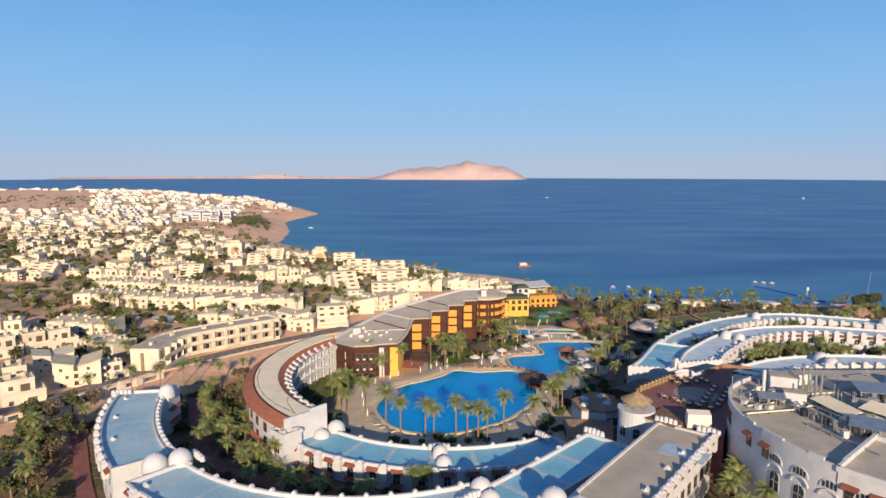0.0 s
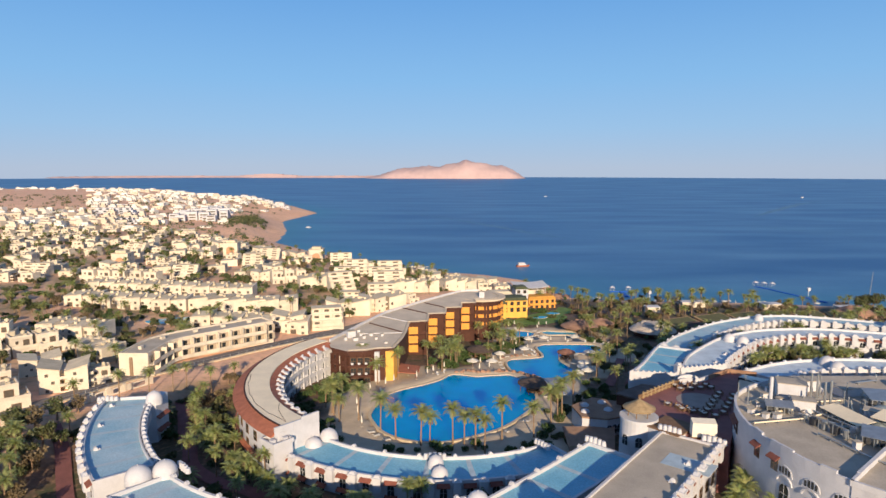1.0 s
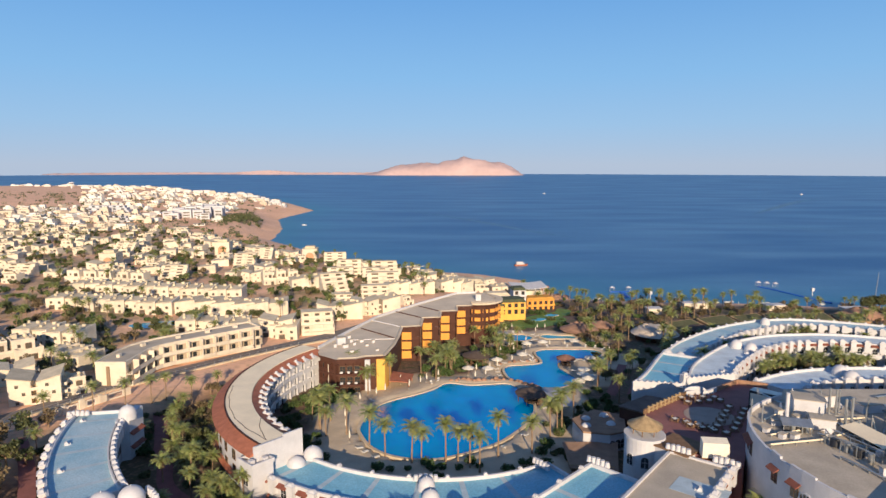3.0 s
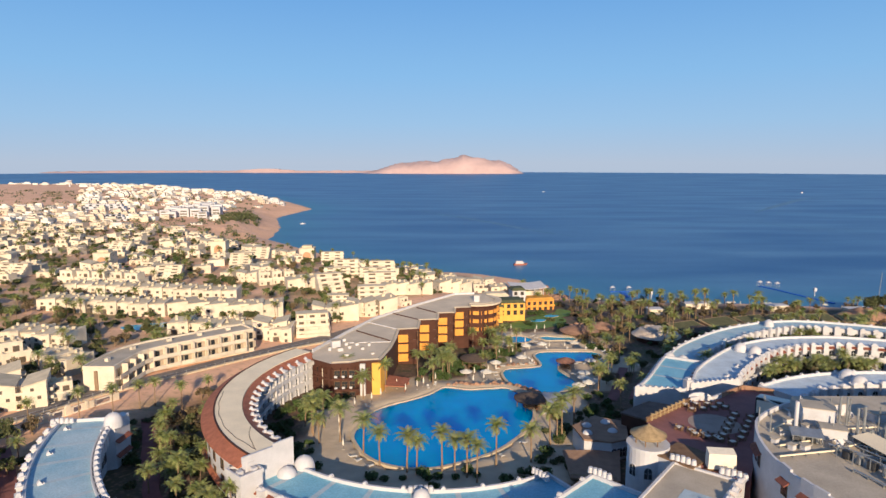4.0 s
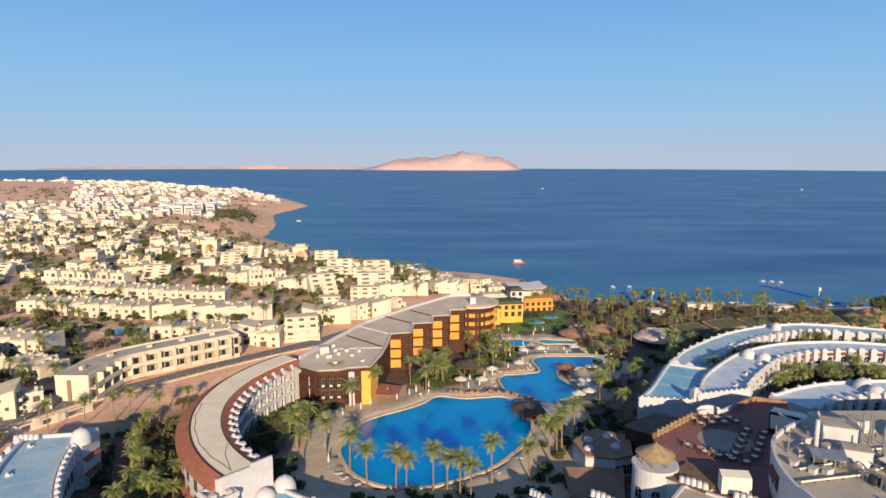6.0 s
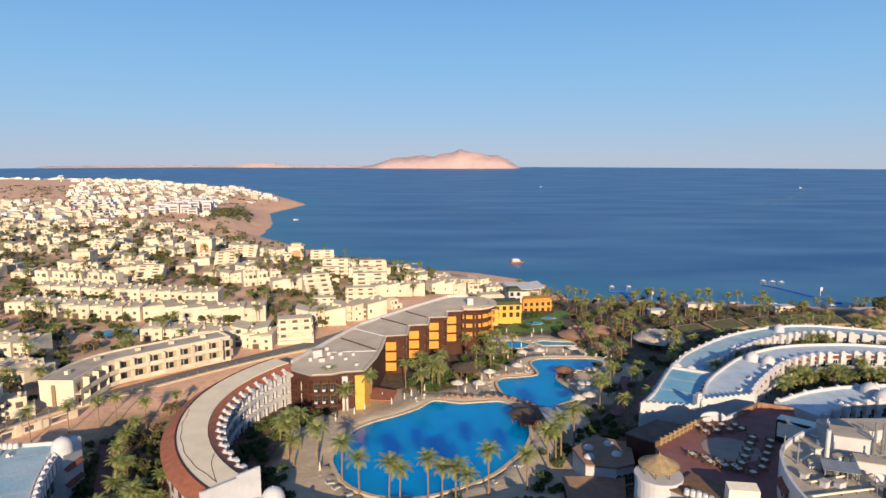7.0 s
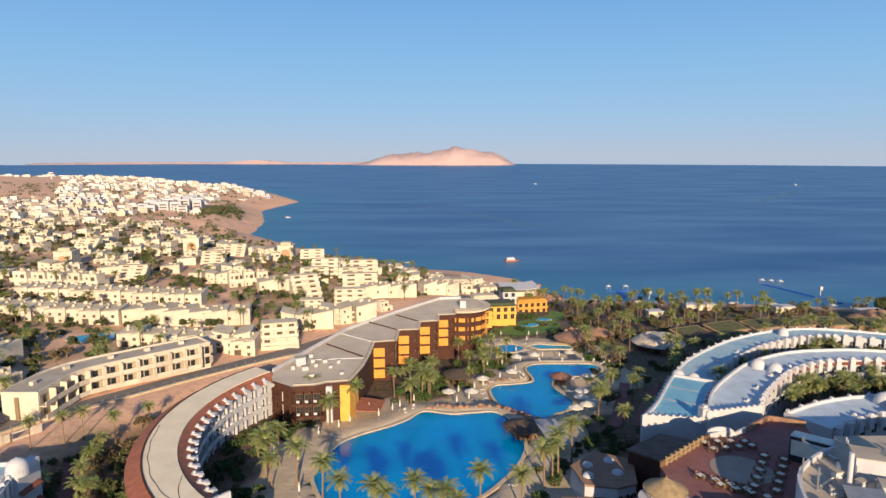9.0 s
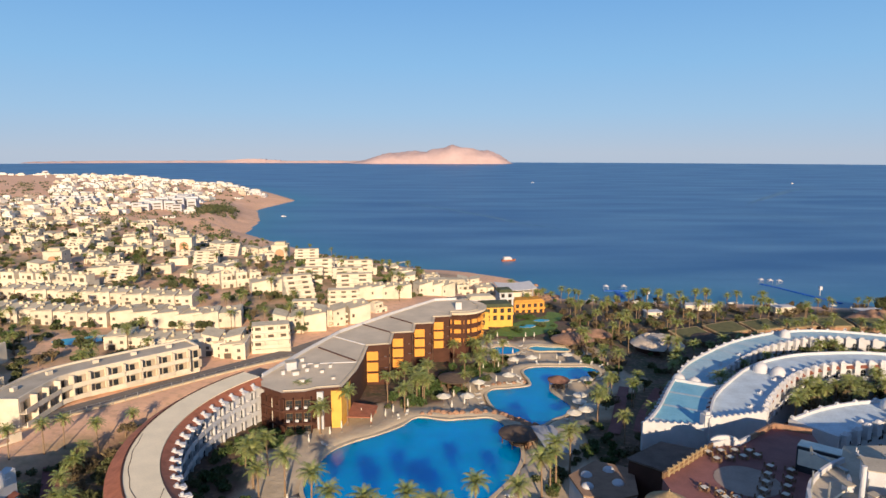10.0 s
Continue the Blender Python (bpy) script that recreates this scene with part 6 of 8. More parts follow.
for k in range(16):
    t = k / 15
    x, y = -425 + 140 * t + rh.uniform(-6, 6), 1375 - 215 * t + rh.uniform(-8, 8)
    ob = thing("headland_villa", "white flat-roofed villa on the far headland", "house", "headland villas", at=(x, y, height(x, y) - 1), rz=rh.uniform(-20, 20))
    w, d, h = rh.uniform(9, 16), rh.uniform(8, 12), rh.uniform(4.5, 7.5)
    m = Mesh()
    m.box(-w / 2, 0, 0, w / 2, d, h)
    m.box(-w / 4, d * 0.3, h, w / 3, d, h + 2.6)
    part("wall", m, WHITE, ob)
    m = Mesh()
    m.box(-w / 4 - 0.3, d * 0.3 - 0.3, h + 2.6, w / 3 + 0.3, d + 0.3, h + 2.9)
    part("roof", m, CREAM_ROOF, ob)
    for u in (-0.3, 0.0, 0.3):
        m = Mesh()
        m.box(u * w - 0.9, -0.12, 1.6, u * w + 0.9, -0.02, 3.6)
        part("window", m, GLASS, ob)
wt = thing("water_tower", "white mushroom-shaped water tower on the far skyline", "water tower", at=(-940, 1655, g(-940, 1655)))
m = Mesh()
m.cyl(0, 0, -2, 12, 2.2, 1.6, 12)
part("shaft", m, WHITE, wt)
m = Mesh()
m.cyl(0, 0, 11, 14, 1.8, 7, 16)
m.cyl(0, 0, 14, 16.5, 7, 6, 16)
part("tank", m, WHITE, wt)

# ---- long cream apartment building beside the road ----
# the darker flat panel round each door paints in the loggia's recess shade
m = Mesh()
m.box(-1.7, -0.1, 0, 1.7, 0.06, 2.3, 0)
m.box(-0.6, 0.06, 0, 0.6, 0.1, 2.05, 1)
LOGGIA = template("balcony_door", m, (mat("shaded_loggia_plaster", (0.50, 0.40, 0.29), 0.9, 0.2, 0.8, 6), GLASS))
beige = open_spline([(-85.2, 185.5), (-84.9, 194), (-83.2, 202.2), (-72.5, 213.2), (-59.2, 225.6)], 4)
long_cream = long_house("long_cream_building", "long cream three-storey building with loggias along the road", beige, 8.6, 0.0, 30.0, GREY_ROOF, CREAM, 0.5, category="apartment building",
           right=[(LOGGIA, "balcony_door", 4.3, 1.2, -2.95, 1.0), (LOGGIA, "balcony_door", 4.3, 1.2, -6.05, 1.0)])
st_ = stations(beige)
s_ = 1.5
while s_ < st_[-1][4] - 3:
    for k in range(2):
        x, y, a, b = at_run(st_, s_ + 0.7)
        m = Mesh()
        m.box(-2.15, -0.1, -0.2, 2.15, 1.7, 0)
        m.box(-2.15, 1.5, 0, 2.15, 1.7, 1.0)
        m.box(-2.15, 0, -0.15, -1.9, 1.7, 2.95)
        part("loggia", m, CREAM, long_cream, at=out_pose(x, y, 27.0 - 3.1 * k, -a, -b))
    s_ += 4.3


# brown strip on the end wall paints the shade in the stair slit
m = Mesh()
m.box(-90.6, 185.2, 23.0, -89.7, 185.46, 29.2)
part("stair_slit", m, mat("stair_shade", (0.30, 0.20, 0.12), 0.9, 0.2, 0.8, 6), long_cream, "tall stair window slit, its shade drawn as a brown strip")
for k in range(6):
    m = Mesh()
    x, y, a, b = at_run(st_, 6.0 + 9.5 * k)
    m.box(-0.7, -0.5, 0, 0.7, 0.5, 0.9)
    part("roof_box", m, CREAM, long_cream, at=out_pose(x + 5.0 * a, y + 5.0 * b, 30.0, a, b))


def garden_wall(pts, z_of, material, label):
    ob = thing("garden_wall", label, "wall", "garden walls")
    for (x0, y0), (x1, y1) in zip(pts, pts[1:]):
        d = math.hypot(x1 - x0, y1 - y0)
        n = max(1, int(d / 4.5))
        for i in range(n):
            x, y = x0 + (x1 - x0) * i / n, y0 + (y1 - y0) * i / n
            m = Mesh()
            q = d / n
            m.box(0, -0.12, -1.5, q, 0.12, 0.35)
            m.box(0, -0.12, 1.5, q, 0.12, 1.85)
            m.box(0.2, -0.12, 0.35, q * 0.28, 0.12, 1.5)
            m.box(q * 0.72, -0.12, 0.35, q, 0.12, 1.5)
            if i % 2:
                ring = [(px, pz - 1.5) for px, pz in arch_pts(1.5, 4.1)]
                m.hull([(px, -0.26, pz) for px, pz in ring], [(px, 0.26, pz) for px, pz in ring])
            else:
                m.box(-0.3, -0.3, -1.5, 0.3, 0.3, 2.1)
                m.box(-0.38, -0.38, 2.1, 0.38, 0.38, 2.25)
            part("wall_panel", m, material, ob, at=pose(x, y, z_of(x, y), 0, 0, math.degrees(math.atan2(y1 - y0, x1 - x0))))


garden_wall([(-110, 136), (-104.1, 143.8), (-95.2, 156.4), (-86.1, 173), (-81.5, 180)], height, CREAM, "cream rendered boundary wall with square piers")

# ---- yellow houses near the beach ----


def yellow_house(x, y, z, w, d, h, rz, roof_mat, label, wall=None):
    wall = wall or YELLOW
    ob = thing("yellow_house", label, "house", "houses near the beach", at=(x, y, z), rz=rz)
    m = Mesh()
    m.box(-w / 2, 0, -6, w / 2, d, h)
    part("wall", m, wall, ob)
    m = Mesh()
    m.hull([(-w / 2 - 0.5, -0.5, h), (w / 2 + 0.5, -0.5, h), (w / 2 + 0.5, d + 0.5, h), (-w / 2 - 0.5, d + 0.5, h)], [(-w / 2 + 0.8, 0.9, h + 1.3), (w / 2 - 0.8, 0.9, h + 1.3), (w / 2 - 0.8, d - 0.9, h + 1.3), (-w / 2 + 0.8, d - 0.9, h + 1.3)])
    part("roof", m, roof_mat, ob)
    for i in range(max(1, int(w / 3))):
        u = -w / 2 + (i + 0.5) * w / max(1, int(w / 3))
        part("window", WIN_DARK, None, ob, at=out_pose(u, 0, h - 2.7, 0, -1))
        part("window", WIN_DARK, None, ob, at=out_pose(u, 0, h - 5.8, 0, -1))
    m = Mesh()
    m.box(-w / 2, -1.4, h - 3.3, w / 2, 0, h - 3.1)
    m.box(-w / 2, -1.45, h - 3.1, w / 2, -1.3, h - 2.2)
    part("balcony", m, wall, ob)
    return ob


GREEN_ROOF = mat("dark_green_tiles", (0.09, 0.10, 0.05), 0.85, 0.25, 0.5, 6)
yellow_house(38.0, 323, 10, 13, 10, 7.2, 8, GREEN_ROOF, "bright yellow house with dark green hipped roof")
yellow_house(30.5, 317, 10, 5, 8, 6.6, 8, GREEN_ROOF, "small bright yellow house wing with green roof")
yellow_house(58, 362, 5.0, 16, 9, 5.0, 12, mat("orange_roof", (0.62, 0.30, 0.05), 0.85, 0.2, 0.5, 5), "bright orange-yellow house among the lawns", ORANGE)
yellow_house(32, 338, 12, 12, 8, 5.4, 8, CREAM_ROOF, "white low house behind the yellow one", WHITE)
yellow_house(45, 352, 12, 7, 8, 5.5, 8, GREEN_ROOF, "white kiosk with green roof", WHITE)
rest = thing("beach_restaurant", "white beach restaurant with sweeping canopy on a rocky bluff", "restaurant", at=(52, 372, 8.5), rz=8)
m = Mesh()
m.box(-7, 0, -6, 9, 8, 4.5)
part("wall", m, CREAM, rest)
m = Mesh()
for i in range(10):
    u0, u1 = -9 + 2.0 * i, -9 + 2.0 * (i + 1)
    z0, z1 = (6.0 + 0.009 * (u - 1) ** 2 for u in (u0, u1))
    m.hull([(u0, -2.5, z0), (u1, -2.5, z1), (u1, 11, z1 + 1.2), (u0, 11, z0 + 1.2)], [(u0, -2.5, z0 + 0.25), (u1, -2.5, z1 + 0.25), (u1, 11, z1 + 1.45), (u0, 11, z0 + 1.45)])
part("canopy", m, WHITE, rest, "white sweeping canopy")
for u in (-7, -2, 4, 9):
    m = Mesh()
    m.cyl(u, -1.8, -3, 6.2, 0.18, 0.18, 8)
    part("post", m, WHITE, rest)
yellow_house(20, 372, 13, 12, 8, 5.5, 6, CREAM_ROOF, "pale cream beach pavilion", CREAM)
yellow_house(12, 352, 17, 10, 8, 5.5, 10, CREAM_ROOF, "cream house above the beach", CREAM)
for x, y in ((30, 330), (41, 343), (62, 352), (26, 352)):
    FOOT.append([(x - 9, y - 14), (x + 9, y - 14), (x + 9, y + 9), (x - 9, y + 9)])

# ---- plants ----


def frond(m, rnd, az, lift, length, base, wide=0.5, seg=8):
    """One feather palm leaf: a drooping rib with leaflets on both sides."""
    ca, sa = math.cos(az), math.sin(az)
    x, z, a = 0.1, 0.0, lift
    pts = []
    for i in range(seg + 1):
        pts.append((base[0] + x * ca, base[1] + x * sa, base[2] + z))
        x += length / seg * math.cos(a)
        z += length / seg * math.sin(a)
        a -= 0.16 + 0.08 * rnd.random()
    for i in range(seg):
        p, q = Vector(pts[i]), Vector(pts[i + 1])
        t = (i + 0.7) / seg
        w = wide * (0.35 + 1.0 * math.sin(math.pi * min(1, t * 0.85 + 0.1)))
        side = Vector((-sa, ca, 0))
        for sg in (-1, 1):
            for f in (0.1, 0.6):
                b0 = p.lerp(q, f)
                b1 = p.lerp(q, min(1, f + 0.42))
                tip = b0.lerp(b1, 0.5) + sg * side * w + (q - p) * 0.45 + Vector((0, 0, -0.30 * w))
                m.face([b0, b1, tip])


def palm_meshes(seed, tall, spread, count):
    rnd = random.Random(seed)
    lean = rnd.uniform(-0.4, 0.4)
    trunk = Mesh()
    pts = [(lean * (i / 6) ** 2, 0.15 * lean * i / 6, -0.5 + (tall + 0.5) * i / 6) for i in range(7)]
    trunk.tube(pts, [0.27, 0.19, 0.16, 0.15, 0.15, 0.17, 0.21], 7)
    top = pts[-1]
    crown = Mesh()
    for i in range(count):
        az = i * 2.39996 + rnd.uniform(-0.2, 0.2)
        lift = 1.45 - 1.3 * (i / count) + rnd.uniform(-0.1, 0.1)
        frond(crown, rnd, az, lift, spread * rnd.uniform(0.85, 1.1), (top[0], top[1], top[2]))
    dead = Mesh()
    for i in range(9):
        frond(dead, rnd, i * 0.7 + rnd.random(), -0.9, spread * 0.55, (top[0], top[1], top[2] - 0.15), 0.3, 4)
    return trunk.data("trunk", TRUNK), crown.data("crown", FROND, weld=False), dead.data("dry_skirt", DRY_LEAF, weld=False)


REST = {"count": [0, 0, 0]}


def joined(store, me, mtx):
    """Adds a copy of a mesh to a store of corners, faces and material slots."""
    vs, fs, _ = store
    n = len(vs)
    co = np.empty(len(me.vertices) * 3, np.float32)
    me.vertices.foreach_get("co", co)
    r = np.array(mtx)
    vs.extend((co.reshape(-1, 3) @ r[:3, :3].T + r[:3, 3]).tolist())
    fs.extend(tuple(n + i for i in p.vertices) for p in me.polygons)


STORES = {}


PALMS = [palm_meshes(1, 7.0, 2.8, 28), palm_meshes(2, 5.6, 2.8, 27), palm_meshes(3, 7.9, 2.75, 28), palm_meshes(4, 3.2, 3.2, 30)]
rp = random.Random(77)


def palm(x, y, kind=None, s=1.0, z=None, label="date palm with slender trunk and arching green fronds", group="palms"):
    t, c, d = PALMS[rp.randrange(3) if kind is None else kind]
    REST["count"][2] += 1
    if REST["count"][2] > 295:
        k = s * rp.uniform(0.9, 1.1)
        mtx = pose(x, y, height(x, y) if z is None else z, 0, 0, rp.uniform(0, 360)) @ Matrix.Diagonal((k, k, k, 1))
        for me in (t, c, d):
            joined(STORES.setdefault((me.materials[0].name, "palms"), ([], [], [])), me, mtx)
        return
    ob = thing("palm_tree", label, "palm tree", group, at=(x, y, (height(x, y) if z is None else z)), rz=rp.uniform(0, 360))
    k = s * rp.uniform(0.9, 1.1)
    ob.scale = (k, k, k)
    part("trunk", t, None, ob)
    part("crown", c, None, ob)
    part("dry_skirt", d, None, ob)


def leaf_cloud(m, rnd, centre, r, n, size, flat=0.8):
    for _ in range(n):
        v = Vector((rnd.gauss(0, 1), rnd.gauss(0, 1), rnd.gauss(0, 1))).normalized() * r * rnd.uniform(0.55, 1.05)
        p = Vector(centre) + Vector((v.x, v.y, v.z * flat))
        u = Vector((rnd.gauss(0, 1), rnd.gauss(0, 1), rnd.gauss(0, 1))).normalized()
        w = u.cross(Vector((rnd.gauss(0, 1), rnd.gauss(0, 1), rnd.gauss(0, 1)))).normalized()
        k = size * rnd.uniform(0.6, 1.3)
        m.face([p - u * k, p + w * k * 0.6, p + u * k, p - w * k * 0.6])


def tree_meshes(seed, tall, r, lobes, leaves, material, size=0.30):
    rnd = random.Random(seed)
    trunk, crown = Mesh(), Mesh()
    trunk.tube([(0, 0, -0.5), (0.1, 0, tall * 0.3), (0.2, 0.1, tall * 0.55)], [0.28, 0.2, 0.15], 7)
    for i in range(lobes):
        a = i * 2.4 + rnd.random()
        q = r * rnd.uniform(0.25, 0.75)
        c = (q * math.cos(a), q * math.sin(a), tall * rnd.uniform(0.5, 0.95))
        trunk.tube([(0.2, 0.1, tall * 0.5), (c[0] * 0.6, c[1] * 0.6, c[2] * 0.85), c], [0.12, 0.08, 0.03], 5)
        leaf_cloud(crown, rnd, c, r * rnd.uniform(0.32, 0.5), leaves, size)
    return trunk.data("trunk", TRUNK), crown.data("crown", material, weld=False)


TREES = [tree_meshes(1, 4.6, 2.4, 9, 110, LEAF), tree_meshes(2, 3.8, 2.6, 8, 110, LEAF), tree_meshes(3, 4.2, 2.2, 8, 70, DRY_LEAF), tree_meshes(4, 5.4, 2.8, 10, 110, LEAF), tree_meshes(5, 2.6, 1.9, 7, 90, HEDGE)]
TREE_LABEL = ["leafy green garden tree with uneven crown", "spreading green garden tree", "dry brownish sparse tree", "tall dark green tree", "low rounded green tree"]


def tree(x, y, kind, s=1.0, z=None):
    t, c = TREES[kind]
    REST["count"][0] += 1
    if REST["count"][0] > 290:
        k = s * rp.uniform(0.85, 1.15)
        mtx = pose(x, y, height(x, y) if z is None else z, 0, 0, rp.uniform(0, 360)) @ Matrix.Diagonal((k, k, k * rp.uniform(0.85, 1.1), 1))
        for me in (t, c):
            joined(STORES.setdefault((me.materials[0].name, "trees"), ([], [], [])), me, mtx)
        return
    ob = thing("tree", TREE_LABEL[kind], "tree", "garden trees", at=(x, y, height(x, y) if z is None else z), rz=rp.uniform(0, 360))
    k = s * rp.uniform(0.85, 1.15)
    ob.scale = (k, k, k * rp.uniform(0.85, 1.1))
    part("trunk", t, None, ob)
    part("crown", c, None, ob)


def bush_mesh(seed, r, n, material, size=0.22):
    rnd = random.Random(seed)
    m = Mesh()
    for i in range(4):
        a = i * 1.7
        leaf_cloud(m, rnd, (0.45 * r * math.cos(a), 0.45 * r * math.sin(a), 0.45 * r), r * 0.62, n, size, 0.85)
    return m.data("bush", material, weld=False)


BUSHES = [bush_mesh(1, 1.2, 70, HEDGE), bush_mesh(2, 1.0, 70, LEAF), bush_mesh(3, 1.3, 55, DRY_LEAF)]
BUSH_LABEL = ["round clipped green garden shrub", "dark green shrub on the garden soil", "dry brown shrub on bare soil"]


def bush(x, y, kind, s=1.0, z=None, group="shrubs"):
    REST["count"][1] += 1
    if REST["count"][1] > 290:
        k = s * rp.uniform(0.8, 1.25)
        joined(STORES.setdefault((BUSHES[kind].materials[0].name, "shrubs"), ([], [], [])), BUSHES[kind], pose(x, y, height(x, y) if z is None else z, 0, 0, rp.uniform(0, 360)) @ Matrix.Diagonal((k, k, k, 1)))
        return
    ob = tagged(new("shrub", BUSHES[kind]), BUSH_LABEL[kind], "shrub", group)
    k = s * rp.uniform(0.8, 1.25)
    ob.matrix_basis = pose(x, y, height(x, y) if z is None else z, 0, 0, rp.uniform(0, 360)) @ Matrix.Diagonal((k, k, k, 1))


BOXES = {}
GARDEN_PATH = [(-69.8, 170.7), (-65.6, 162), (-61.2, 151.5), (-57.6, 145), (-53.6, 136.4), (-46.6, 129.6), (-40.4, 126.4), (-32, 121.5)]
WALL_PATH = [(-92, 150), (-84, 140), (-80.5, 134.6), (-75.8, 126.9), (-71.7, 120.5), (-66, 112)]
WING_PATHS = [[(50.9, 190), (54.5, 199), (60.6, 216), (66.5, 232)], [(57.5, 191), (62, 202), (67.2, 212.8), (72, 221.5), (77, 231)]]
KEEP_CLEAR = [p for line in [GARDEN_PATH, WALL_PATH] + WING_PATHS for p in open_spline(line, 4)]


def within(f, x, y):
    c = False
    x1, y1 = f[-1]
    for x0, y0 in f:
        if (y0 > y) != (y1 > y) and x < x0 + (y - y0) * (x1 - x0) / (y1 - y0):
            c = not c
        x1, y1 = x0, y0
    return c


def free(x, y):
    """Whether no building, pool or path lies there."""
    if (x < -28 and y < 175 or x > 46 and y < 240) and any((x - px) ** 2 + (y - py) ** 2 < 6.3 for px, py in KEEP_CLEAR):
        return False
    for i, f in enumerate(FOOT):
        if i not in BOXES:
            BOXES[i] = (min(p[0] for p in f), min(p[1] for p in f), max(p[0] for p in f), max(p[1] for p in f))
        q = BOXES[i]
        if q[0] <= x <= q[2] and q[1] <= y <= q[3] and within(f, x, y):
            return False
    return True


# palms round the large pool
for x, y in [(-25.7, 161.7), (-20.8, 162.3), (-28.5, 167.7), (-14.6, 156.0), (-10.4, 150.6), (-4.3, 147.2), (-2.2, 147.0), (3.2, 147.6), (5.9, 147.8), (8.4, 145.0), (10.4, 142.8), (15.0, 150.2), (22.9, 152.2), (28.6, 161.0), (-27.8, 165.7), (-26.2, 170.8), (-23.7, 197.6),
             (-18.8, 190.7), (-12.9, 195.4), (0.7, 202.4), (3.5, 213.1), (-0.2, 224.5), (5.7, 231.8), (21.9, 263.9), (26.7, 259.4), (15.3, 254.1), (36.2, 170.9), (50.8, 203.6), (32.3, 165.9), (30.6, 163.0), (48.9, 197.1), (63.9, 276.9), (-31, 171.5)]:
    palm(x, y, s=1.08, label="date palm beside the swimming pool", group="poolside palms")
for x, y in [(-47.3, 139.7), (-39.5, 128.4), (-36.0, 130.3), (-30.7, 120.0), (-24.4, 119.0), (-5.9, 117.0), (-3.1, 118.1), (-59.6, 153.7), (-56.8, 153.0), (-50.3, 140.9), (-57.5, 150), (-53.5, 144.5), (-52, 148), (-43.5, 135), (-46.5, 131), (-55, 138), (-34, 124.5), (-60.5, 159), (-41, 125)]:
    palm(x, y, rp.choice([0, 1, 1, 3]), 0.85, label="bushy green palm in the hotel garden", group="garden palms")
for x, y in [(-90, 126), (-86, 131), (-94, 138), (-84, 140), (-88, 120), (-80, 119), (-97, 146), (-92, 152), (-75, 112), (-72, 104)]:
    tree(x, y, rp.choice([0, 2, 3, 2, 0]), 0.95)
for x, y in [(-84.3, 124.0), (-86.5, 129), (-81, 117), (-90, 134)]:
    palm(x, y, 1, 0.95, label="palm with orange-tinged trunk beside the boundary wall", group="garden palms")
for x, y in [(51.5, 108.5), (54.5, 112), (52.5, 104), (56.5, 115.5), (49.5, 101), (54, 99), (57, 106), (47.5, 96.5), (58, 118), (52, 95)]:
    palm(x, y, 0, 0.98, z=20.5, label="lush palm between the white wings", group="garden palms")
rs_ = random.Random(31)
for x, y in [(-64.5, 178.5), (-60.5, 186.5), (-73.5, 174.5), (-71.0, 177.5), (-84.0, 166.0), (-78.5, 171.0), (-92.0, 159.5)]:
    palm(x, y, 2, 0.8, label="single palm on the bare verge beside the road", group="verge palms")
# beside the boundary wall
for k in range(62):
    x, y = rs_.uniform(-116, -70), rs_.uniform(92, 160)
    if math.hypot(x - 2.8, y - 166) < 87 or not free(x, y) or x < np.interp(y, [92, 136, 144, 157, 173], [-125, -108, -102, -93, -84]):
        continue
    q = rs_.random()
    if q < 0.12:
        palm(x, y, rs_.choice([0, 1, 3]), 0.95, label="palm with orange-tinged trunk beside the boundary wall", group="garden palms")
    elif q < 0.5:
        tree(x, y, rs_.choice([0, 3, 2, 2]), rs_.uniform(0.8, 1.15))
    else:
        bush(x, y, rs_.choice([1, 1, 2]), rs_.uniform(1.0, 1.8))
# garden between the arcs
k = 0
while k < 150:
    a, r = rs_.uniform(-175, -62), rs_.uniform(53.5, 73)
    x, y = 1.2 + r * math.cos(radians(a)), 170 + r * math.sin(radians(a))
    k += 1
    if free(x, y):
        q = rs_.random()
        if q < 0.14:
            tree(x, y, rs_.choice([0, 1, 4, 4]), rs_.uniform(0.55, 0.85))
        elif q < 0.34:
            palm(x, y, rs_.choice([1, 3, 3]), 0.75, label="short bushy palm in the hotel garden", group="garden palms")
        else:
            bush(x, y, rs_.choice([1, 1, 1, 0]), rs_.uniform(0.8, 1.5))
# strip along the boundary wall
for k in range(60):
    t = rs_.random()
    x, y = -100 + 58 * t + rs_.uniform(-4, 5), 140 + 82 * t + rs_.uniform(-7, 1)
    if free(x, y):
        q = rs_.random()
        (tree(x + 4, y - 4, rs_.choice([0, 2, 4]), 0.7) if q < 0.25 else bush(x + 4, y - 4, rs_.choice([1, 2, 2]), 1.1))
for k in range(80):
    t = rs_.random()
    o = rs_.uniform(6, 17)
    x, y = -94 + 36 * t + 0.72 * o, 148 + 46 * t - 0.69 * o
    if free(x, y):
        (palm(x, y, rs_.choice([1, 3]), 0.8, label="bushy green palm in the hotel garden", group="garden palms") if rs_.random() < 0.25 else bush(x, y, rs_.choice([1, 1, 2]), rs_.uniform(0.9, 1.5)))
# round the lawns below the yellow houses
for k in range(16):
    x, y = (rs_.uniform(44, 62), rs_.uniform(340, 346)) if k < 6 else (rs_.uniform(32, 64), rs_.uniform(298, 326))
    if free(x, y) or k < 18:
        bush(x, y, rs_.choice([0, 0, 1]), rs_.uniform(1.1, 2.0))
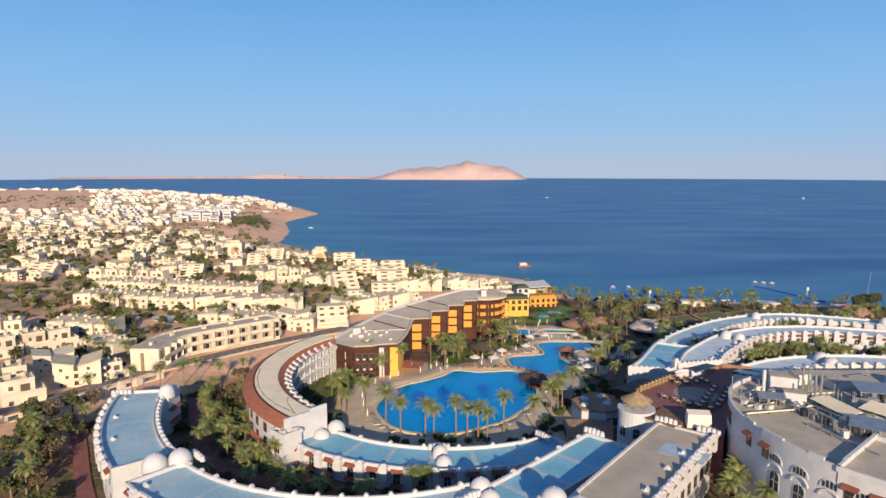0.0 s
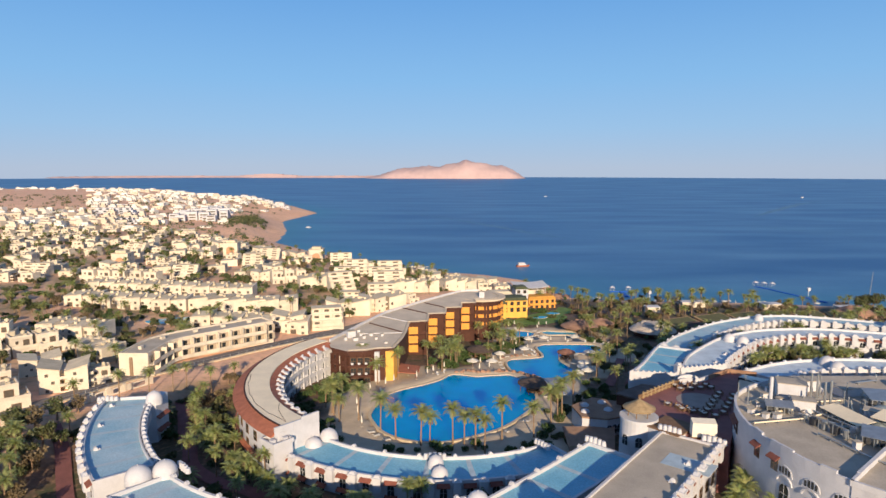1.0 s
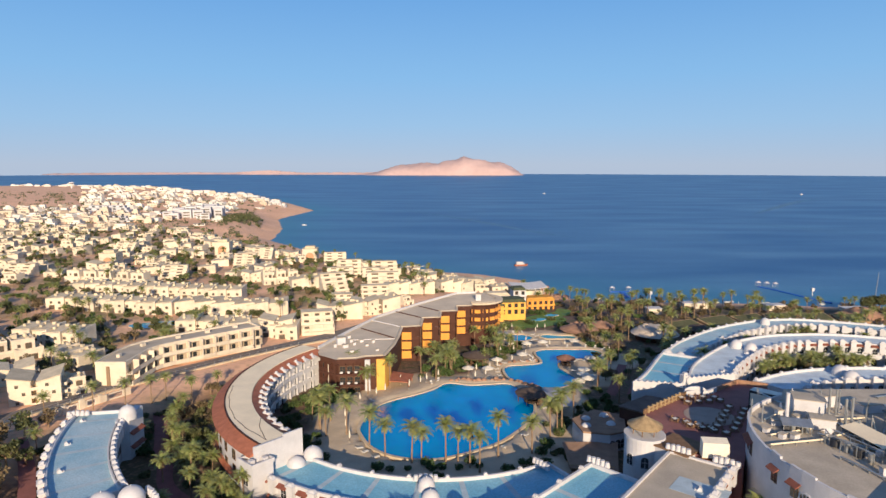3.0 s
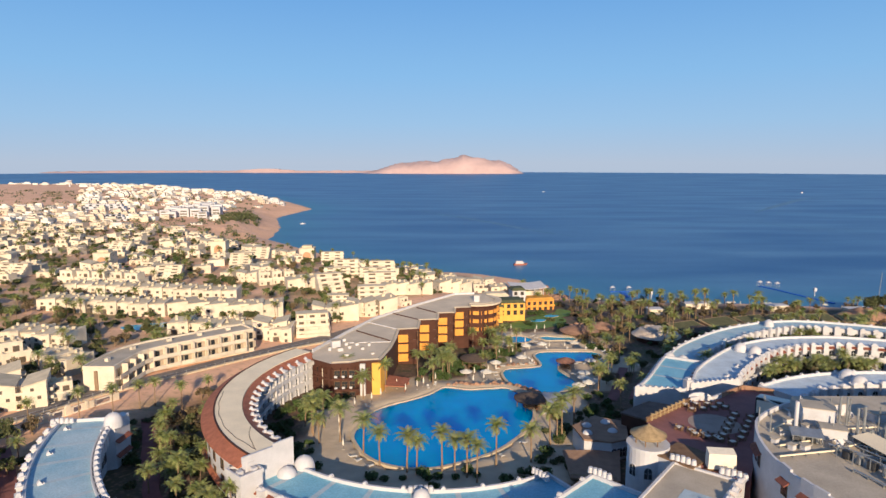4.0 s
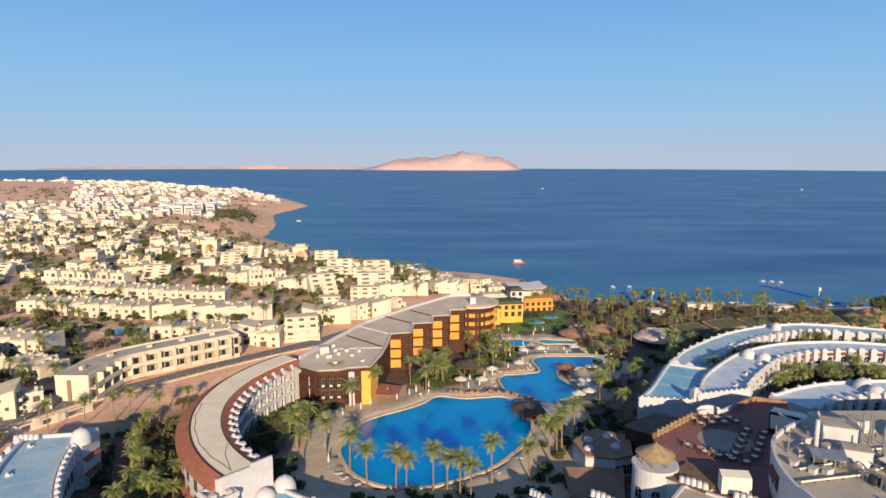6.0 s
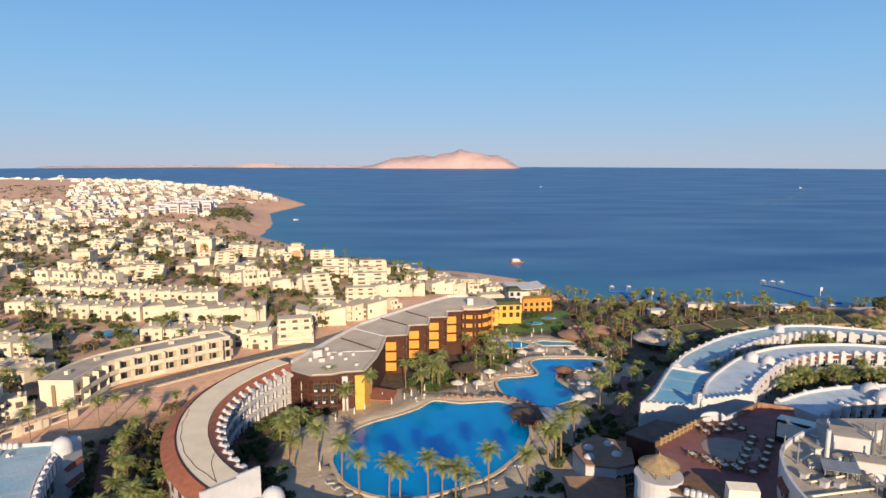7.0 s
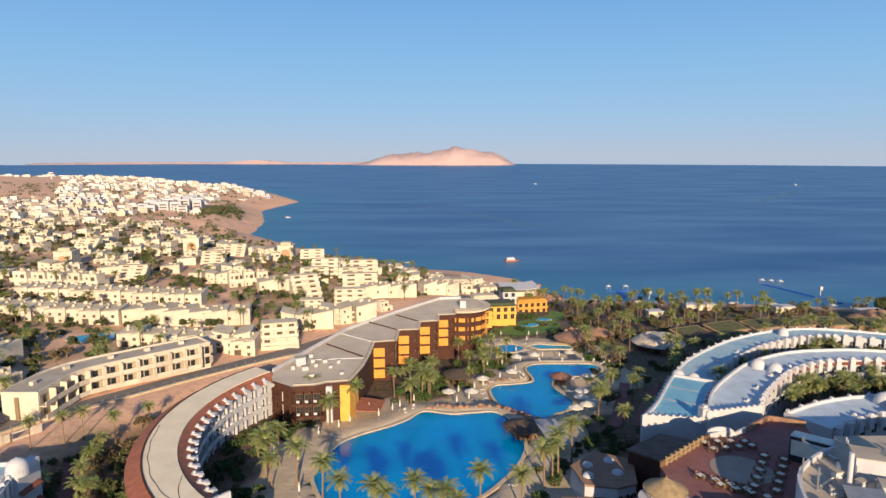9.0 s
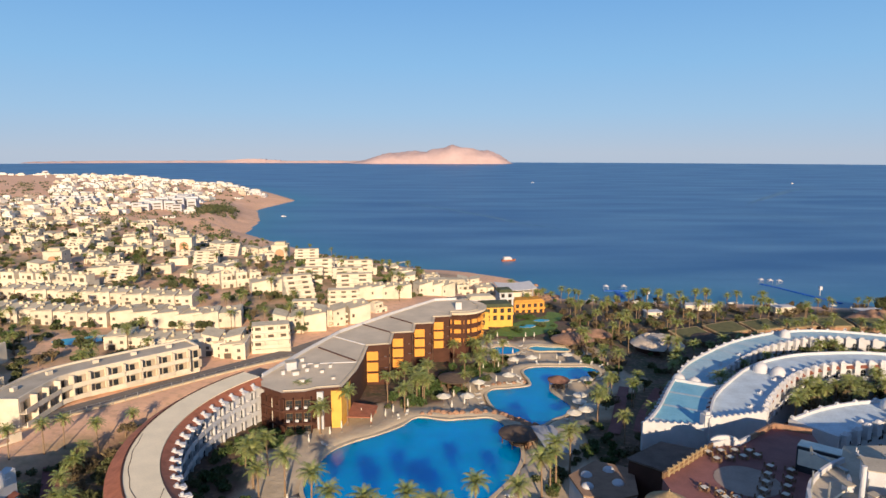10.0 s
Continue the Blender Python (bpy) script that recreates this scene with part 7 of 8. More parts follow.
# inner garden of the curved wing, and along the orange block
for k in range(70):
    a, r = rs_.uniform(-222, -148), rs_.uniform(31, 42)
    x, y = CBX + r * math.cos(radians(a)), CBY + r * math.sin(radians(a))
    if free(x, y):
        q = rs_.random()
        if q < 0.08:
            tree(x, y, 4, 0.7)
        else:
            bush(x, y, rs_.choice([0, 1]), rs_.uniform(0.7, 1.3))
for k in range(110):
    t = rs_.random()
    x, y = -6 + 34 * t + rs_.uniform(0, 9), 212 + 52 * t + rs_.uniform(-12, 8)
    if free(x, y) and float(np.min([far_from(p[0], np.array([x]), np.array([y]))[0] for p in POOLS])) > 4:
        q = rs_.random()
        if q < 0.24:
            palm(x, y, None, 0.9, label="date palm along the orange hotel block", group="poolside palms")
        elif q < 0.4:
            tree(x, y, 4, 0.9)
        else:
            bush(x, y, rs_.choice([0, 1]), rs_.uniform(0.9, 1.6))
# green valley down to the beach
count = 0
for k in range(3200):
    x, y = 52 + 270 * rs_.random() ** 1.3, rs_.uniform(190, 396)
    d = shore(x, y)
    if d < 9 or not free(x, y) or (x < 76 and y < 262) or (x > 150 and y < 250):
        continue
    if 262 <= y < 290 and x < 62 or (x < 72 and 288 < y < 366):
        continue
    near_hut = math.hypot(x - 95, y - 283) < 9 or math.hypot(x - 226, y - 346) < 15 or (107 < x < 214 and abs(y - np.interp(x, [107, 136, 172, 214], [290, 307, 320, 321])) < 9)
    if near_hut or count > 760:
        continue
    q = rs_.random()
    count += 1
    if q < 0.30:
        palm(x, y, rs_.choice([0, 2, 2]), rs_.uniform(0.85, 1.2), label="date palm in the dense grove near the beach", group="grove palms")
    elif q < 0.55:
        tree(x, y, rs_.choice([0, 2, 2, 2, 4]), rs_.uniform(0.6, 0.95))
    else:
        bush(x, y, rs_.choice([1, 2, 2]), rs_.uniform(1.0, 1.9))
# shrubs and palms between the second pool and the white wing
for k in range(105):
    x, y = rs_.uniform(47, 72), rs_.uniform(178, 262)
    edge = np.interp(y, [178, 200, 230, 262], [47, 52, 55, 58])
    if x < edge or not free(x, y):
        continue
    q = rs_.random()
    if q < 0.16:
        palm(x, y, None, 0.95, label="date palm in the shrubbery beside the pool", group="poolside palms")
    elif q < 0.45:
        tree(x, y, rs_.choice([0, 1, 4, 4, 2]), rs_.uniform(0.6, 0.9))
    else:
        bush(x, y, rs_.choice([1, 1, 0, 2]), rs_.uniform(0.9, 1.6))
for k in range(34):
    x, y = rs_.uniform(36, 50), rs_.uniform(166, 200)
    if free(x, y) and x > np.interp(y, [166, 185, 200], [36, 40, 46]):
        bush(x, y, rs_.choice([1, 1, 0]), rs_.uniform(0.8, 1.4)) if rs_.random() < 0.7 else tree(x, y, 4, 0.7)
for x, y in ((246, 368), (250, 365), (243, 366)):
    tree(x, y, 3, 1.7)
# between the far arcs
for path, o0, o1, n in ((r2, -12.5, -24, 60), (r1b, -11.5, -22, 40)):
    st2 = stations(path)
    for k in range(n):
        s = rs_.uniform(16, st2[-1][4] - 2)
        x, y, a, b = at_run(st2, s)
        o = rs_.uniform(o1, o0)
        x, y = x + o * a, y + o * b
        if free(x, y):
            q = rs_.random()
            z = max(height(x, y), 19.0 if path is r1b else 21.0)
            if q < 0.3:
                palm(x, y, None, 0.9, z=z - 1, label="palm in the court between white wings", group="court palms")
            else:
                tree(x, y, rs_.choice([0, 1, 4, 2]), 1.0, z=z)
for k in range(26):
    x, y = 2 + rs_.uniform(-32, 28), rs_.uniform(140.5, 147)
    if free(x, y) and math.hypot(x - 1.2, y - 171.5) < 40:
        bush(x, y, 0, rs_.uniform(0.7, 1.2))
for x, y in [(-28, 152), (-26, 150), (-24, 149), (-29, 155), (-30, 158), (25, 152), (27, 156), (31, 163), (-32, 176), (-33, 180)]:
    bush(x, y, 0, 1.4)
for k in range(26):
    x, y = rs_.uniform(27, 40), rs_.uniform(144, 178)
    if free(x, y):
        bush(x, y, 1, rs_.uniform(0.8, 1.5))
# village planting
for k in range(1900):
    y = 190 + 430 * (k / 1900)
    x = -0.72 * y + rs_.random() * (0.72 * y + 5)
    d = shore(x, y)
    if d < 22 or x - np.interp(y, [190, 240, 290, 330, 400], [-72, -42, -10, 16, 40]) > -10 or road_off(np.array([x]), np.array([y]))[0] < 6 or not free(x, y):
        continue
    q = rs_.random()
    if q < 0.13:
        palm(x, y, None, 0.9, label="palm among the village houses", group="village palms")
    elif q < 0.66:
        tree(x, y, rs_.choice([0, 1, 1, 4, 2]), rs_.uniform(0.6, 1.0))
    else:
        bush(x, y, rs_.choice([0, 1, 1]), rs_.uniform(1.0, 1.9))
scrub = Mesh()
rq = random.Random(3)
for k in range(900):
    y = 620 + 760 * rq.random() ** 1.2
    x = -0.7 * y + rq.random() * (0.7 * y - 120)
    d = shore(x, y)
    if d > 30:
        leaf_cloud(scrub, rq, (x, y, height(x, y) + 1.0), rq.uniform(2, 5), 26, 1.0, 0.6)
for k in range(170):
    x, y = -246 + rq.gauss(0, 13), 835 + rq.gauss(0, 42)
    if shore(x, y) > 18:
        leaf_cloud(scrub, rq, (x, y, height(x, y) + 1.4), rq.uniform(2, 4), 40, 0.8, 0.7)
single("distant_trees", scrub, LEAF, "dark green trees scattered through the distant town", "trees", kind="stuff")

for (mname, what), (vs, fs, _) in STORES.items():
    m = Mesh()
    m.v, m.f, m.m = vs, fs, [0] * len(fs)
    single("wooded_patch", m, MATS[mname], "joined mass of further garden " + what + " on the slopes", what, kind="stuff")

# ---- poolside furniture ----
m = Mesh()
m.cyl(0, 0, 0, 2.7, 0.04, 0.04, 8)
POLE = m.data("pole", WOOD)
m = Mesh()
m.cyl(0, 0, 0.9, 1.5, 0.16, 0.24, 10)
m.cyl(0, 0, 1.5, 2.75, 0.24, 0.04, 10)
FOLDED = m.data("canopy", CANVAS)
m = Mesh()
m.cyl(0, 0, 2.05, 2.2, 1.75, 1.75, 8)
m.cyl(0, 0, 2.2, 2.85, 1.75, 0.08, 8)
OPEN = m.data("canopy", CANVAS)
m = Mesh()
m.cyl(0, 0, 0, 0.1, 0.35, 0.35, 10)
FOOTP = m.data("base", GREY_ROOF)


def parasol(x, y, is_open, scale=1.0):
    ob = thing("parasol", "open cream canvas parasol on the pool deck" if is_open else "folded cream canvas parasol on the pool deck", "parasol", "parasols", at=(x, y, height(x, y)))
    ob.scale = (scale, scale, scale)
    part("pole", POLE, None, ob)
    part("canopy", OPEN if is_open else FOLDED, None, ob)
    part("base", FOOTP, None, ob)


for x, y in [(-28.4, 174.9), (-20.2, 183.6), (-18.1, 199.6), (-16.1, 187.8), (-13.9, 191.4), (-10.0, 199.7), (-7.1, 194.5), (-3.9, 198.0), (-2.1, 200.3), (1.4, 205.7), (-21.4, 165.2), (12.9, 205.7), (16.4, 209.5), (18.9, 224.0), (13.8, 216.0), (27.5, 233.5),
             (30.2, 251.8), (33.2, 240.0), (37.2, 257.0), (24.7, 247.3), (21.7, 226.9), (68.0, 255.4), (46.5, 265.8), (52.8, 266.6), (43.9, 286.9), (31.7, 295.0), (35.0, 299.8), (46.7, 300.2), (50.3, 300.7), (30.3, 271.2), (37.6, 271.5), (-19.5, 158.2), (-22.5, 171.5)]:
    parasol(x, y, False, 1.05)
for x, y in [(10.9, 210.9), (17.4, 212.7), (21.7, 228.8), (31.4, 235.0), (35.5, 254.1), (49.6, 218.2), (44.1, 201.5), (54.8, 231.6), (49.8, 207.2), (48.3, 213.4), (47.3, 202.3), (56.5, 266.9), (42, 256), (29, 258)]:
    parasol(x, y, True, 1.15)
m = Mesh()
m.box(-0.32, -0.95, 0.25, 0.32, 0.5, 0.33)
for a, b in ((-0.28, -0.85), (0.28, -0.85), (-0.28, 0.4), (0.28, 0.4)):
    m.box(a - 0.03, b - 0.03, 0, a + 0.03, b + 0.03, 0.25)
LOUNGE = m.data("frame", WHITE)
m = Mesh()
m.box(-0.3, -0.93, 0.33, 0.3, 0.45, 0.41)
m.hull([(-0.3, 0.45, 0.33), (0.3, 0.45, 0.33), (0.3, 1.0, 0.72), (-0.3, 1.0, 0.72)], [(-0.3, 0.42, 0.42), (0.3, 0.42, 0.42), (0.3, 0.95, 0.8), (-0.3, 0.95, 0.8)])
MATTRESS = m.data("mattress", CANVAS)
for poly, off, every in ((POOL1, 3.2, 2.6), (POOL2, 2.8, 2.7), (POOL3, 2.4, 2.6)):
    ring = grown(poly, off)
    run = 0.0
    for i in range(len(ring)):
        (x0, y0), (x1, y1) = ring[i - 1], ring[i]
        run += math.hypot(x1 - x0, y1 - y0)
        if run > every:
            run = 0.0
            if poly is POOL1 and y0 > 186 and x0 > 3:
                continue
            if not all(not bool(inside(grown(p[0], 1.0), np.array([x0]), np.array([y0]))[0]) for p in POOLS):
                continue
            if rs_.random() < (0.7 if poly is POOL1 else 0.25):
                continue
            c = np.mean(poly, 0)
            ob = thing("sun_lounger", "pale sun lounger with cushion on the paved pool deck", "sun lounger", "sun loungers", at=(x0, y0, height(x0, y0) + 0.02), rz=math.degrees(math.atan2(y0 - c[1], x0 - c[0])) - 90 + rs_.uniform(-25, 25))
            part("frame", LOUNGE, None, ob)
            part("mattress", MATTRESS, None, ob)


def thatched_roof(x, y, z, r, h, eave, label, material, sides=20, posts=6, floor=None):
    ob = thing("thatched_shelter", label, "shelter", "thatched shelters", at=(x, y, floor if floor is not None else height(x, y)))
    z0 = z - (floor if floor is not None else height(x, y))
    m = Mesh()
    m.cyl(0, 0, z0 - 0.35, z0, r * 0.97, r, sides)
    m.cyl(0, 0, z0, z0 + h * 0.55, r, r * 0.55, sides)
    m.cyl(0, 0, z0 + h * 0.55, z0 + h, r * 0.55, 0.15, sides)
    part("roof", m, material, ob)
    for k in range(posts):
        a = 2 * math.pi * k / posts
        m = Mesh()
        m.cyl(r * 0.8 * math.cos(a), r * 0.8 * math.sin(a), -1.0, z0 - 0.2, 0.12, 0.12, 8)
        part("post", m, WOOD, ob)
    m = Mesh()
    m.cyl(0, 0, -1.0, 1.1, r * 0.45, r * 0.45, 16)
    part("counter", m, WOOD, ob)


thatched_roof(27.4, 184.6, 21.9, 4.6, 1.5, 0, "round dark thatched pool bar at the pool edge", DARK_THATCH, floor=19.0)
thatched_roof(46.0, 230.5, 17.6, 3.3, 1.2, 0, "reddish thatched island bar between pool basins", mat("red_thatch", (0.30, 0.15, 0.10), 0.95, 0.35, 1.2, 14, 0.5), floor=15.0)
thatched_roof(14.5, 227.5, 19.6, 5.0, 1.4, 0, "dark thatched snack bar among the parasols", DARK_THATCH)
thatched_roof(63.5, 289, 12.6, 8.5, 2.6, 0, "wide reddish thatched shelter in the grove", ROCK)
thatched_roof(76, 300, 11.5, 6.5, 2.2, 0, "reddish thatched shelter in the grove", ROCK)
thatched_roof(118, 292, 12.0, 6.5, 2.0, 0, "brown thatched shelter behind the white wing", DARK_THATCH)
GRASS_ROOF = mat("grass_roof", (0.115, 0.115, 0.05), 0.95, 0.35, 0.5, 5, 0.4)
for x, y, rz, w in ((116, 293, 24, 15), (136, 305, 24, 17), (155, 312, 22, 16), (172, 317, 12, 15), (189, 319, 4, 15), (206, 318, 0, 14)):
    ob = thing("grass_roofed_bungalow", "low tan bungalow with sloping grass roof behind palms", "bungalow", "grass-roofed bungalows", at=(x, y, height(x, y) - 1.2), rz=rz)
    m = Mesh()
    m.hull([(-w / 2, 0, -1.5), (w / 2, 0, -1.5), (w / 2, 9, -1.5), (-w / 2, 9, -1.5)], [(-w / 2, 0, 3.4), (w / 2, 0, 3.4), (w / 2, 9, 5.0), (-w / 2, 9, 5.0)])
    part("wall", m, ROCK, ob)
    m = Mesh()
    m.hull([(-w / 2 - 0.5, -0.6, 3.35), (w / 2 + 0.5, -0.6, 3.35), (w / 2 + 0.5, 9.5, 5.05), (-w / 2 - 0.5, 9.5, 5.05)], [(-w / 2 - 0.5, -0.6, 3.75), (w / 2 + 0.5, -0.6, 3.75), (w / 2 + 0.5, 9.5, 5.45), (-w / 2 - 0.5, 9.5, 5.45)])
    roof_ = part("roof_slab", m, THATCH, ob)
    m = Mesh()
    m.hull([(-w / 2 + 0.4, 0.3, 3.85), (w / 2 - 0.4, 0.3, 3.85), (w / 2 - 0.4, 8.7, 5.28), (-w / 2 + 0.4, 8.7, 5.28)], [(-w / 2 + 0.4, 0.3, 4.1), (w / 2 - 0.4, 0.3, 4.1), (w / 2 - 0.4, 8.7, 5.5), (-w / 2 + 0.4, 8.7, 5.5)])
    part("grass_cover", m, GRASS_ROOF, roof_, "dry green grass cover")
    for u in (-w / 4, w / 4):
        part("window", WIN_ARCH, None, ob, at=out_pose(u, 0, 0.4, 0, -1))
mound = Mesh()
for j in range(14):
    for i in range(28):
        a_, r_ = 2 * math.pi * i / 28, j / 13
        x, y = 17 * r_ * math.cos(a_), 11 * r_ * math.sin(a_)
        mound.v.append((x, y, 6.5 * (1 - r_ ** 1.6) + 1.6 * noise.noise(Vector((x * 0.25, y * 0.25, 5))) * (1 - r_ * 0.6) - 0.8))
for j in range(13):
    for i in range(28):
        k = (i + 1) % 28
        mound.f.append((j * 28 + i, (j + 1) * 28 + i, (j + 1) * 28 + k, j * 28 + k))
        mound.m.append(0)
single("rock_mound", mound, ROCK, "reddish bare rock mound beside the beach", "rock").matrix_basis = pose(226, 346, height(226, 346))
beachhut = thing("round_beach_hall", "round beach hall with pale rough sand-coloured roof", "pavilion", at=(95, 283, 8))
m = Mesh()
m.cyl(0, 0, -1, 4.6, 8.0, 8.0, 28)
part("wall", m, BROWN, beachhut)
m = Mesh()
m.cyl(0, 0, 4.4, 6.6, 10.2, 7.0, 28)
m.cyl(0.5, 0, 6.6, 7.6, 7.0, 2.5, 24)
for k in range(22):
    a = k * 2.4
    m.box(4.5 * math.cos(a) - 0.7, 4.5 * math.sin(a) - 0.6, 6.3, 4.5 * math.cos(a) + 0.7, 4.5 * math.sin(a) + 0.6, 7.3 + 0.3 * math.sin(k))
part("roof", m, mat("pale_roof_rubble", (0.62, 0.52, 0.42), 0.95, 0.3, 0.8, 5, 0.5), beachhut, "pale rough plaster roof")
canopy = thing("pool_canopy", "flat grey canvas canopy on posts beside the pools", "canopy", at=(34, 181, 17.5), rz=8)
m = Mesh()
m.hull([(-2.6, -6.5, 4.4), (2.8, -6.5, 4.2), (2.8, 6.5, 4.6), (-2.6, 6.5, 4.8)], [(-2.6, -6.5, 4.55), (2.8, -6.5, 4.35), (2.8, 6.5, 4.75), (-2.6, 6.5, 4.95)])
part("sheet", m, mat("grey_canvas", (0.36, 0.36, 0.38), 0.9, 0.15, 0.6, 5), canopy)
for x in (-2.4, 2.6):
    for y in (-6.2, -2, 2, 6.2):
        m = Mesh()
        m.cyl(x, y, -1, 4.5, 0.08, 0.08, 8)
        part("post", m, WOOD, canopy)

# rocks between the basins
rk = random.Random(9)


def rock_mesh(seed):
    rnd = random.Random(seed)
    m = Mesh()
    m.dome(0, 0, -0.5, 1.0, 1.3, 9, 4)
    m.v = [(x * rnd.uniform(0.8, 1.2), y * rnd.uniform(0.8, 1.2), z * rnd.uniform(0.8, 1.2)) for x, y, z in m.v]
    return m.data("rock", ROCK)


ROCKS = [rock_mesh(i) for i in range(4)]


def rocks(a, b, n, s, spread=1.2, label="reddish brown boulder of the pool waterfall"):
    for i in range(n):
        t = (i + rk.random()) / n
        x, y = a[0] + (b[0] - a[0]) * t + rk.uniform(-spread, spread), a[1] + (b[1] - a[1]) * t + rk.uniform(-spread, spread)
        ob = tagged(new("rock", rk.choice(ROCKS)), label, "rock", "boulders")
        k = s * rk.uniform(0.6, 1.3)
        ob.matrix_basis = pose(x, y, height(x, y), 0, 0, rk.uniform(0, 360)) @ Matrix.Diagonal((k, k, k * rk.uniform(0.6, 1.0), 1))


rocks((5, 202), (24, 202), 16, 0.9)
rocks((22, 212), (33, 200), 18, 1.1)
rocks((30, 199), (36, 192), 10, 1.0)
rocks((24, 232), (36, 236), 8, 0.8)
rocks((23, 212), (25.5, 201), 14, 1.0, 0.8)
rocks((25.5, 201), (32, 193.5), 14, 1.1, 0.8)
rocks((31, 192), (29.5, 181), 10, 0.9, 0.6)
rocks((66, 402), (84, 420), 26, 2.2, 5, "pale brown boulder on the shore")
rocks((62, 392), (74, 448), 26, 2.6, 4, "pale brown boulder on the shore")
rocks((58, 300), (70, 318), 10, 1.8, 3, "reddish boulder beside the garden")

# ---- terrace furniture ----
m = Mesh()
m.box(-0.5, -0.5, 0.70, 0.5, 0.5, 0.75)
TABLETOP = m.data("tabletop", CANVAS)
m = Mesh()
m.cyl(0, 0, 0, 0.70, 0.05, 0.05, 8)
m.cyl(0, 0, 0, 0.05, 0.28, 0.25, 10)
PEDESTAL = m.data("pedestal", WOOD)
m = Mesh()
m.box(-0.22, -0.22, 0.42, 0.22, 0.22, 0.47)
SEAT = m.data("seat", WOOD)
m = Mesh()
m.box(-0.22, 0.18, 0.47, 0.22, 0.22, 0.95)
BACK = m.data("backrest", WOOD)
m = Mesh()
for a, b in ((-0.2, -0.2), (0.2, -0.2), (-0.2, 0.2), (0.2, 0.2)):
    m.box(a - 0.02, b - 0.02, 0, a + 0.02, b + 0.02, 0.42)
m.box(-0.2, -0.02, 0.2, 0.2, 0.02, 0.23)
m.box(-0.02, -0.2, 0.2, 0.02, 0.2, 0.23)
LEG = m.data("leg_frame", WOOD)


def dining(x, y, rz, z):
    tb = thing("dining_table", "square table with pale cloth on the reddish terrace", "table", "terrace tables", at=(x, y, z), rz=rz)
    part("tabletop", TABLETOP, None, tb)
    part("pedestal", PEDESTAL, None, tb)
    for k in range(4):
        a = rz + 90 * k
        cx_, cy_ = x + 0.8 * math.cos(radians(a)), y + 0.8 * math.sin(radians(a))
        ch = thing("dining_chair", "dark wooden chair at a terrace table", "chair", "terrace chairs", at=(cx_, cy_, z), rz=a - 90)
        part("seat", SEAT, None, ch)
        part("backrest", BACK, None, ch)
        part("leg_frame", LEG, None, ch)


for i in range(5):
    dining(66.0 - 1.75 * i, 149.5 - 2.6 * i, 38, 31.0)
    dining(68.8 - 1.75 * i, 148.0 - 2.6 * i, 38, 31.0)
for i in range(4):
    dining(57.5 + 2.6 * i, 155.0 + 0.6 * i - 0.55 * i * i * 0.3, 20, 31.0)
    dining(58.0 + 2.6 * i, 152.4 + 0.4 * i, 20, 31.0)
for i in range(4):
    dining(51.5 + 1.9 * i, 142.6 - 1.5 * i, 15, 31.0)
    dining(53.6 + 1.9 * i, 139.6 - 1.3 * i, 15, 31.0)
pr = thing("covered_bar_counter", "white canvas covered stall on the terrace", "stall", at=(52.8, 126.2, 31.0), rz=-8)
m = Mesh()
m.hull([(-2.4, -1.1, 0.2), (2.4, -1.1, 0.2), (2.4, 1.1, 0.2), (-2.4, 1.1, 0.2)], [(-2.3, -1.0, 3.0), (2.3, -1.0, 3.0), (2.3, 1.0, 3.4), (-2.3, 1.0, 3.4)])
part("cover", m, CANVAS, pr, "pale cream canvas cover")
m = Mesh()
m.box(-2.5, -1.2, 0, 2.5, 1.2, 0.2)
part("plinth", m, WOOD, pr)
scr = thing("projection_screen", "white screen with dark frame standing on the terrace", "screen", at=(72.6, 147.0, 31.0), rz=-40)
m = Mesh()
m.box(-3.2, -0.15, 0.0, 3.2, 0.3, 4.4)
DARK_BOX = mat("black_frame", (0.03, 0.03, 0.035), 0.7, 0.2, 1, 4)
part("frame", m, DARK_BOX, scr)
m = Mesh()
m.box(-2.95, -0.19, 1.2, 2.95, -0.16, 4.0)
part("screen_sheet", m, CANVAS, scr)
m = Mesh()
m.box(-3.1, 0.3, 0, 3.1, 4.2, 3.9)
part("stage_box", m, DARK_BOX, scr, "dark stage housing behind the screen")
m = Mesh()
m.hull([(-3.25, 0.25, 3.9), (3.25, 0.25, 3.9), (3.25, 4.4, 3.7), (-3.25, 4.4, 3.7)], [(-3.25, 0.25, 4.5), (3.25, 0.25, 4.5), (3.25, 4.4, 4.0), (-3.25, 4.4, 4.0)])
part("top_cover", m, METAL, scr, "grey sheet cover")
perg = thing("timber_balustrade", "thick pale timber balustrade along the terrace edge", "balustrade", at=(47.5, 147.3, 31.0), rz=40)
for i in range(9):
    m = Mesh()
    m.box(1.6 * i - 0.16, -0.16, 0, 1.6 * i + 0.16, 0.16, 1.45)
    m.box(1.6 * i - 0.22, -0.22, 1.45, 1.6 * i + 0.22, 0.22, 1.6)
    part("post", m, THATCH, perg)
for z0, z1 in ((0.35, 0.55), (1.05, 1.3)):
    m = Mesh()
    m.box(-0.4, -0.1, z0, 13.2, 0.1, z1)
    part("rail", m, THATCH, perg)
annex = thing("timber_annex", "dark timber annex with flat brown roof below the terrace", "annex", at=(0, 0, 0))
ANNEX = [(50.4, 157.2), (61.0, 165.2), (54.2, 168.6), (45.4, 161.8)]
m = Mesh()
m.hull([(x, y, 17) for x, y in ANNEX], [(x, y, 26.6) for x, y in ANNEX])
part("wall", m, BROWN, annex)
m = Mesh()
m.hull([(x, y, 26.6) for x, y in grown(ANNEX, 0.4)], [(x, y, 26.95) for x, y in grown(ANNEX, 0.4)])
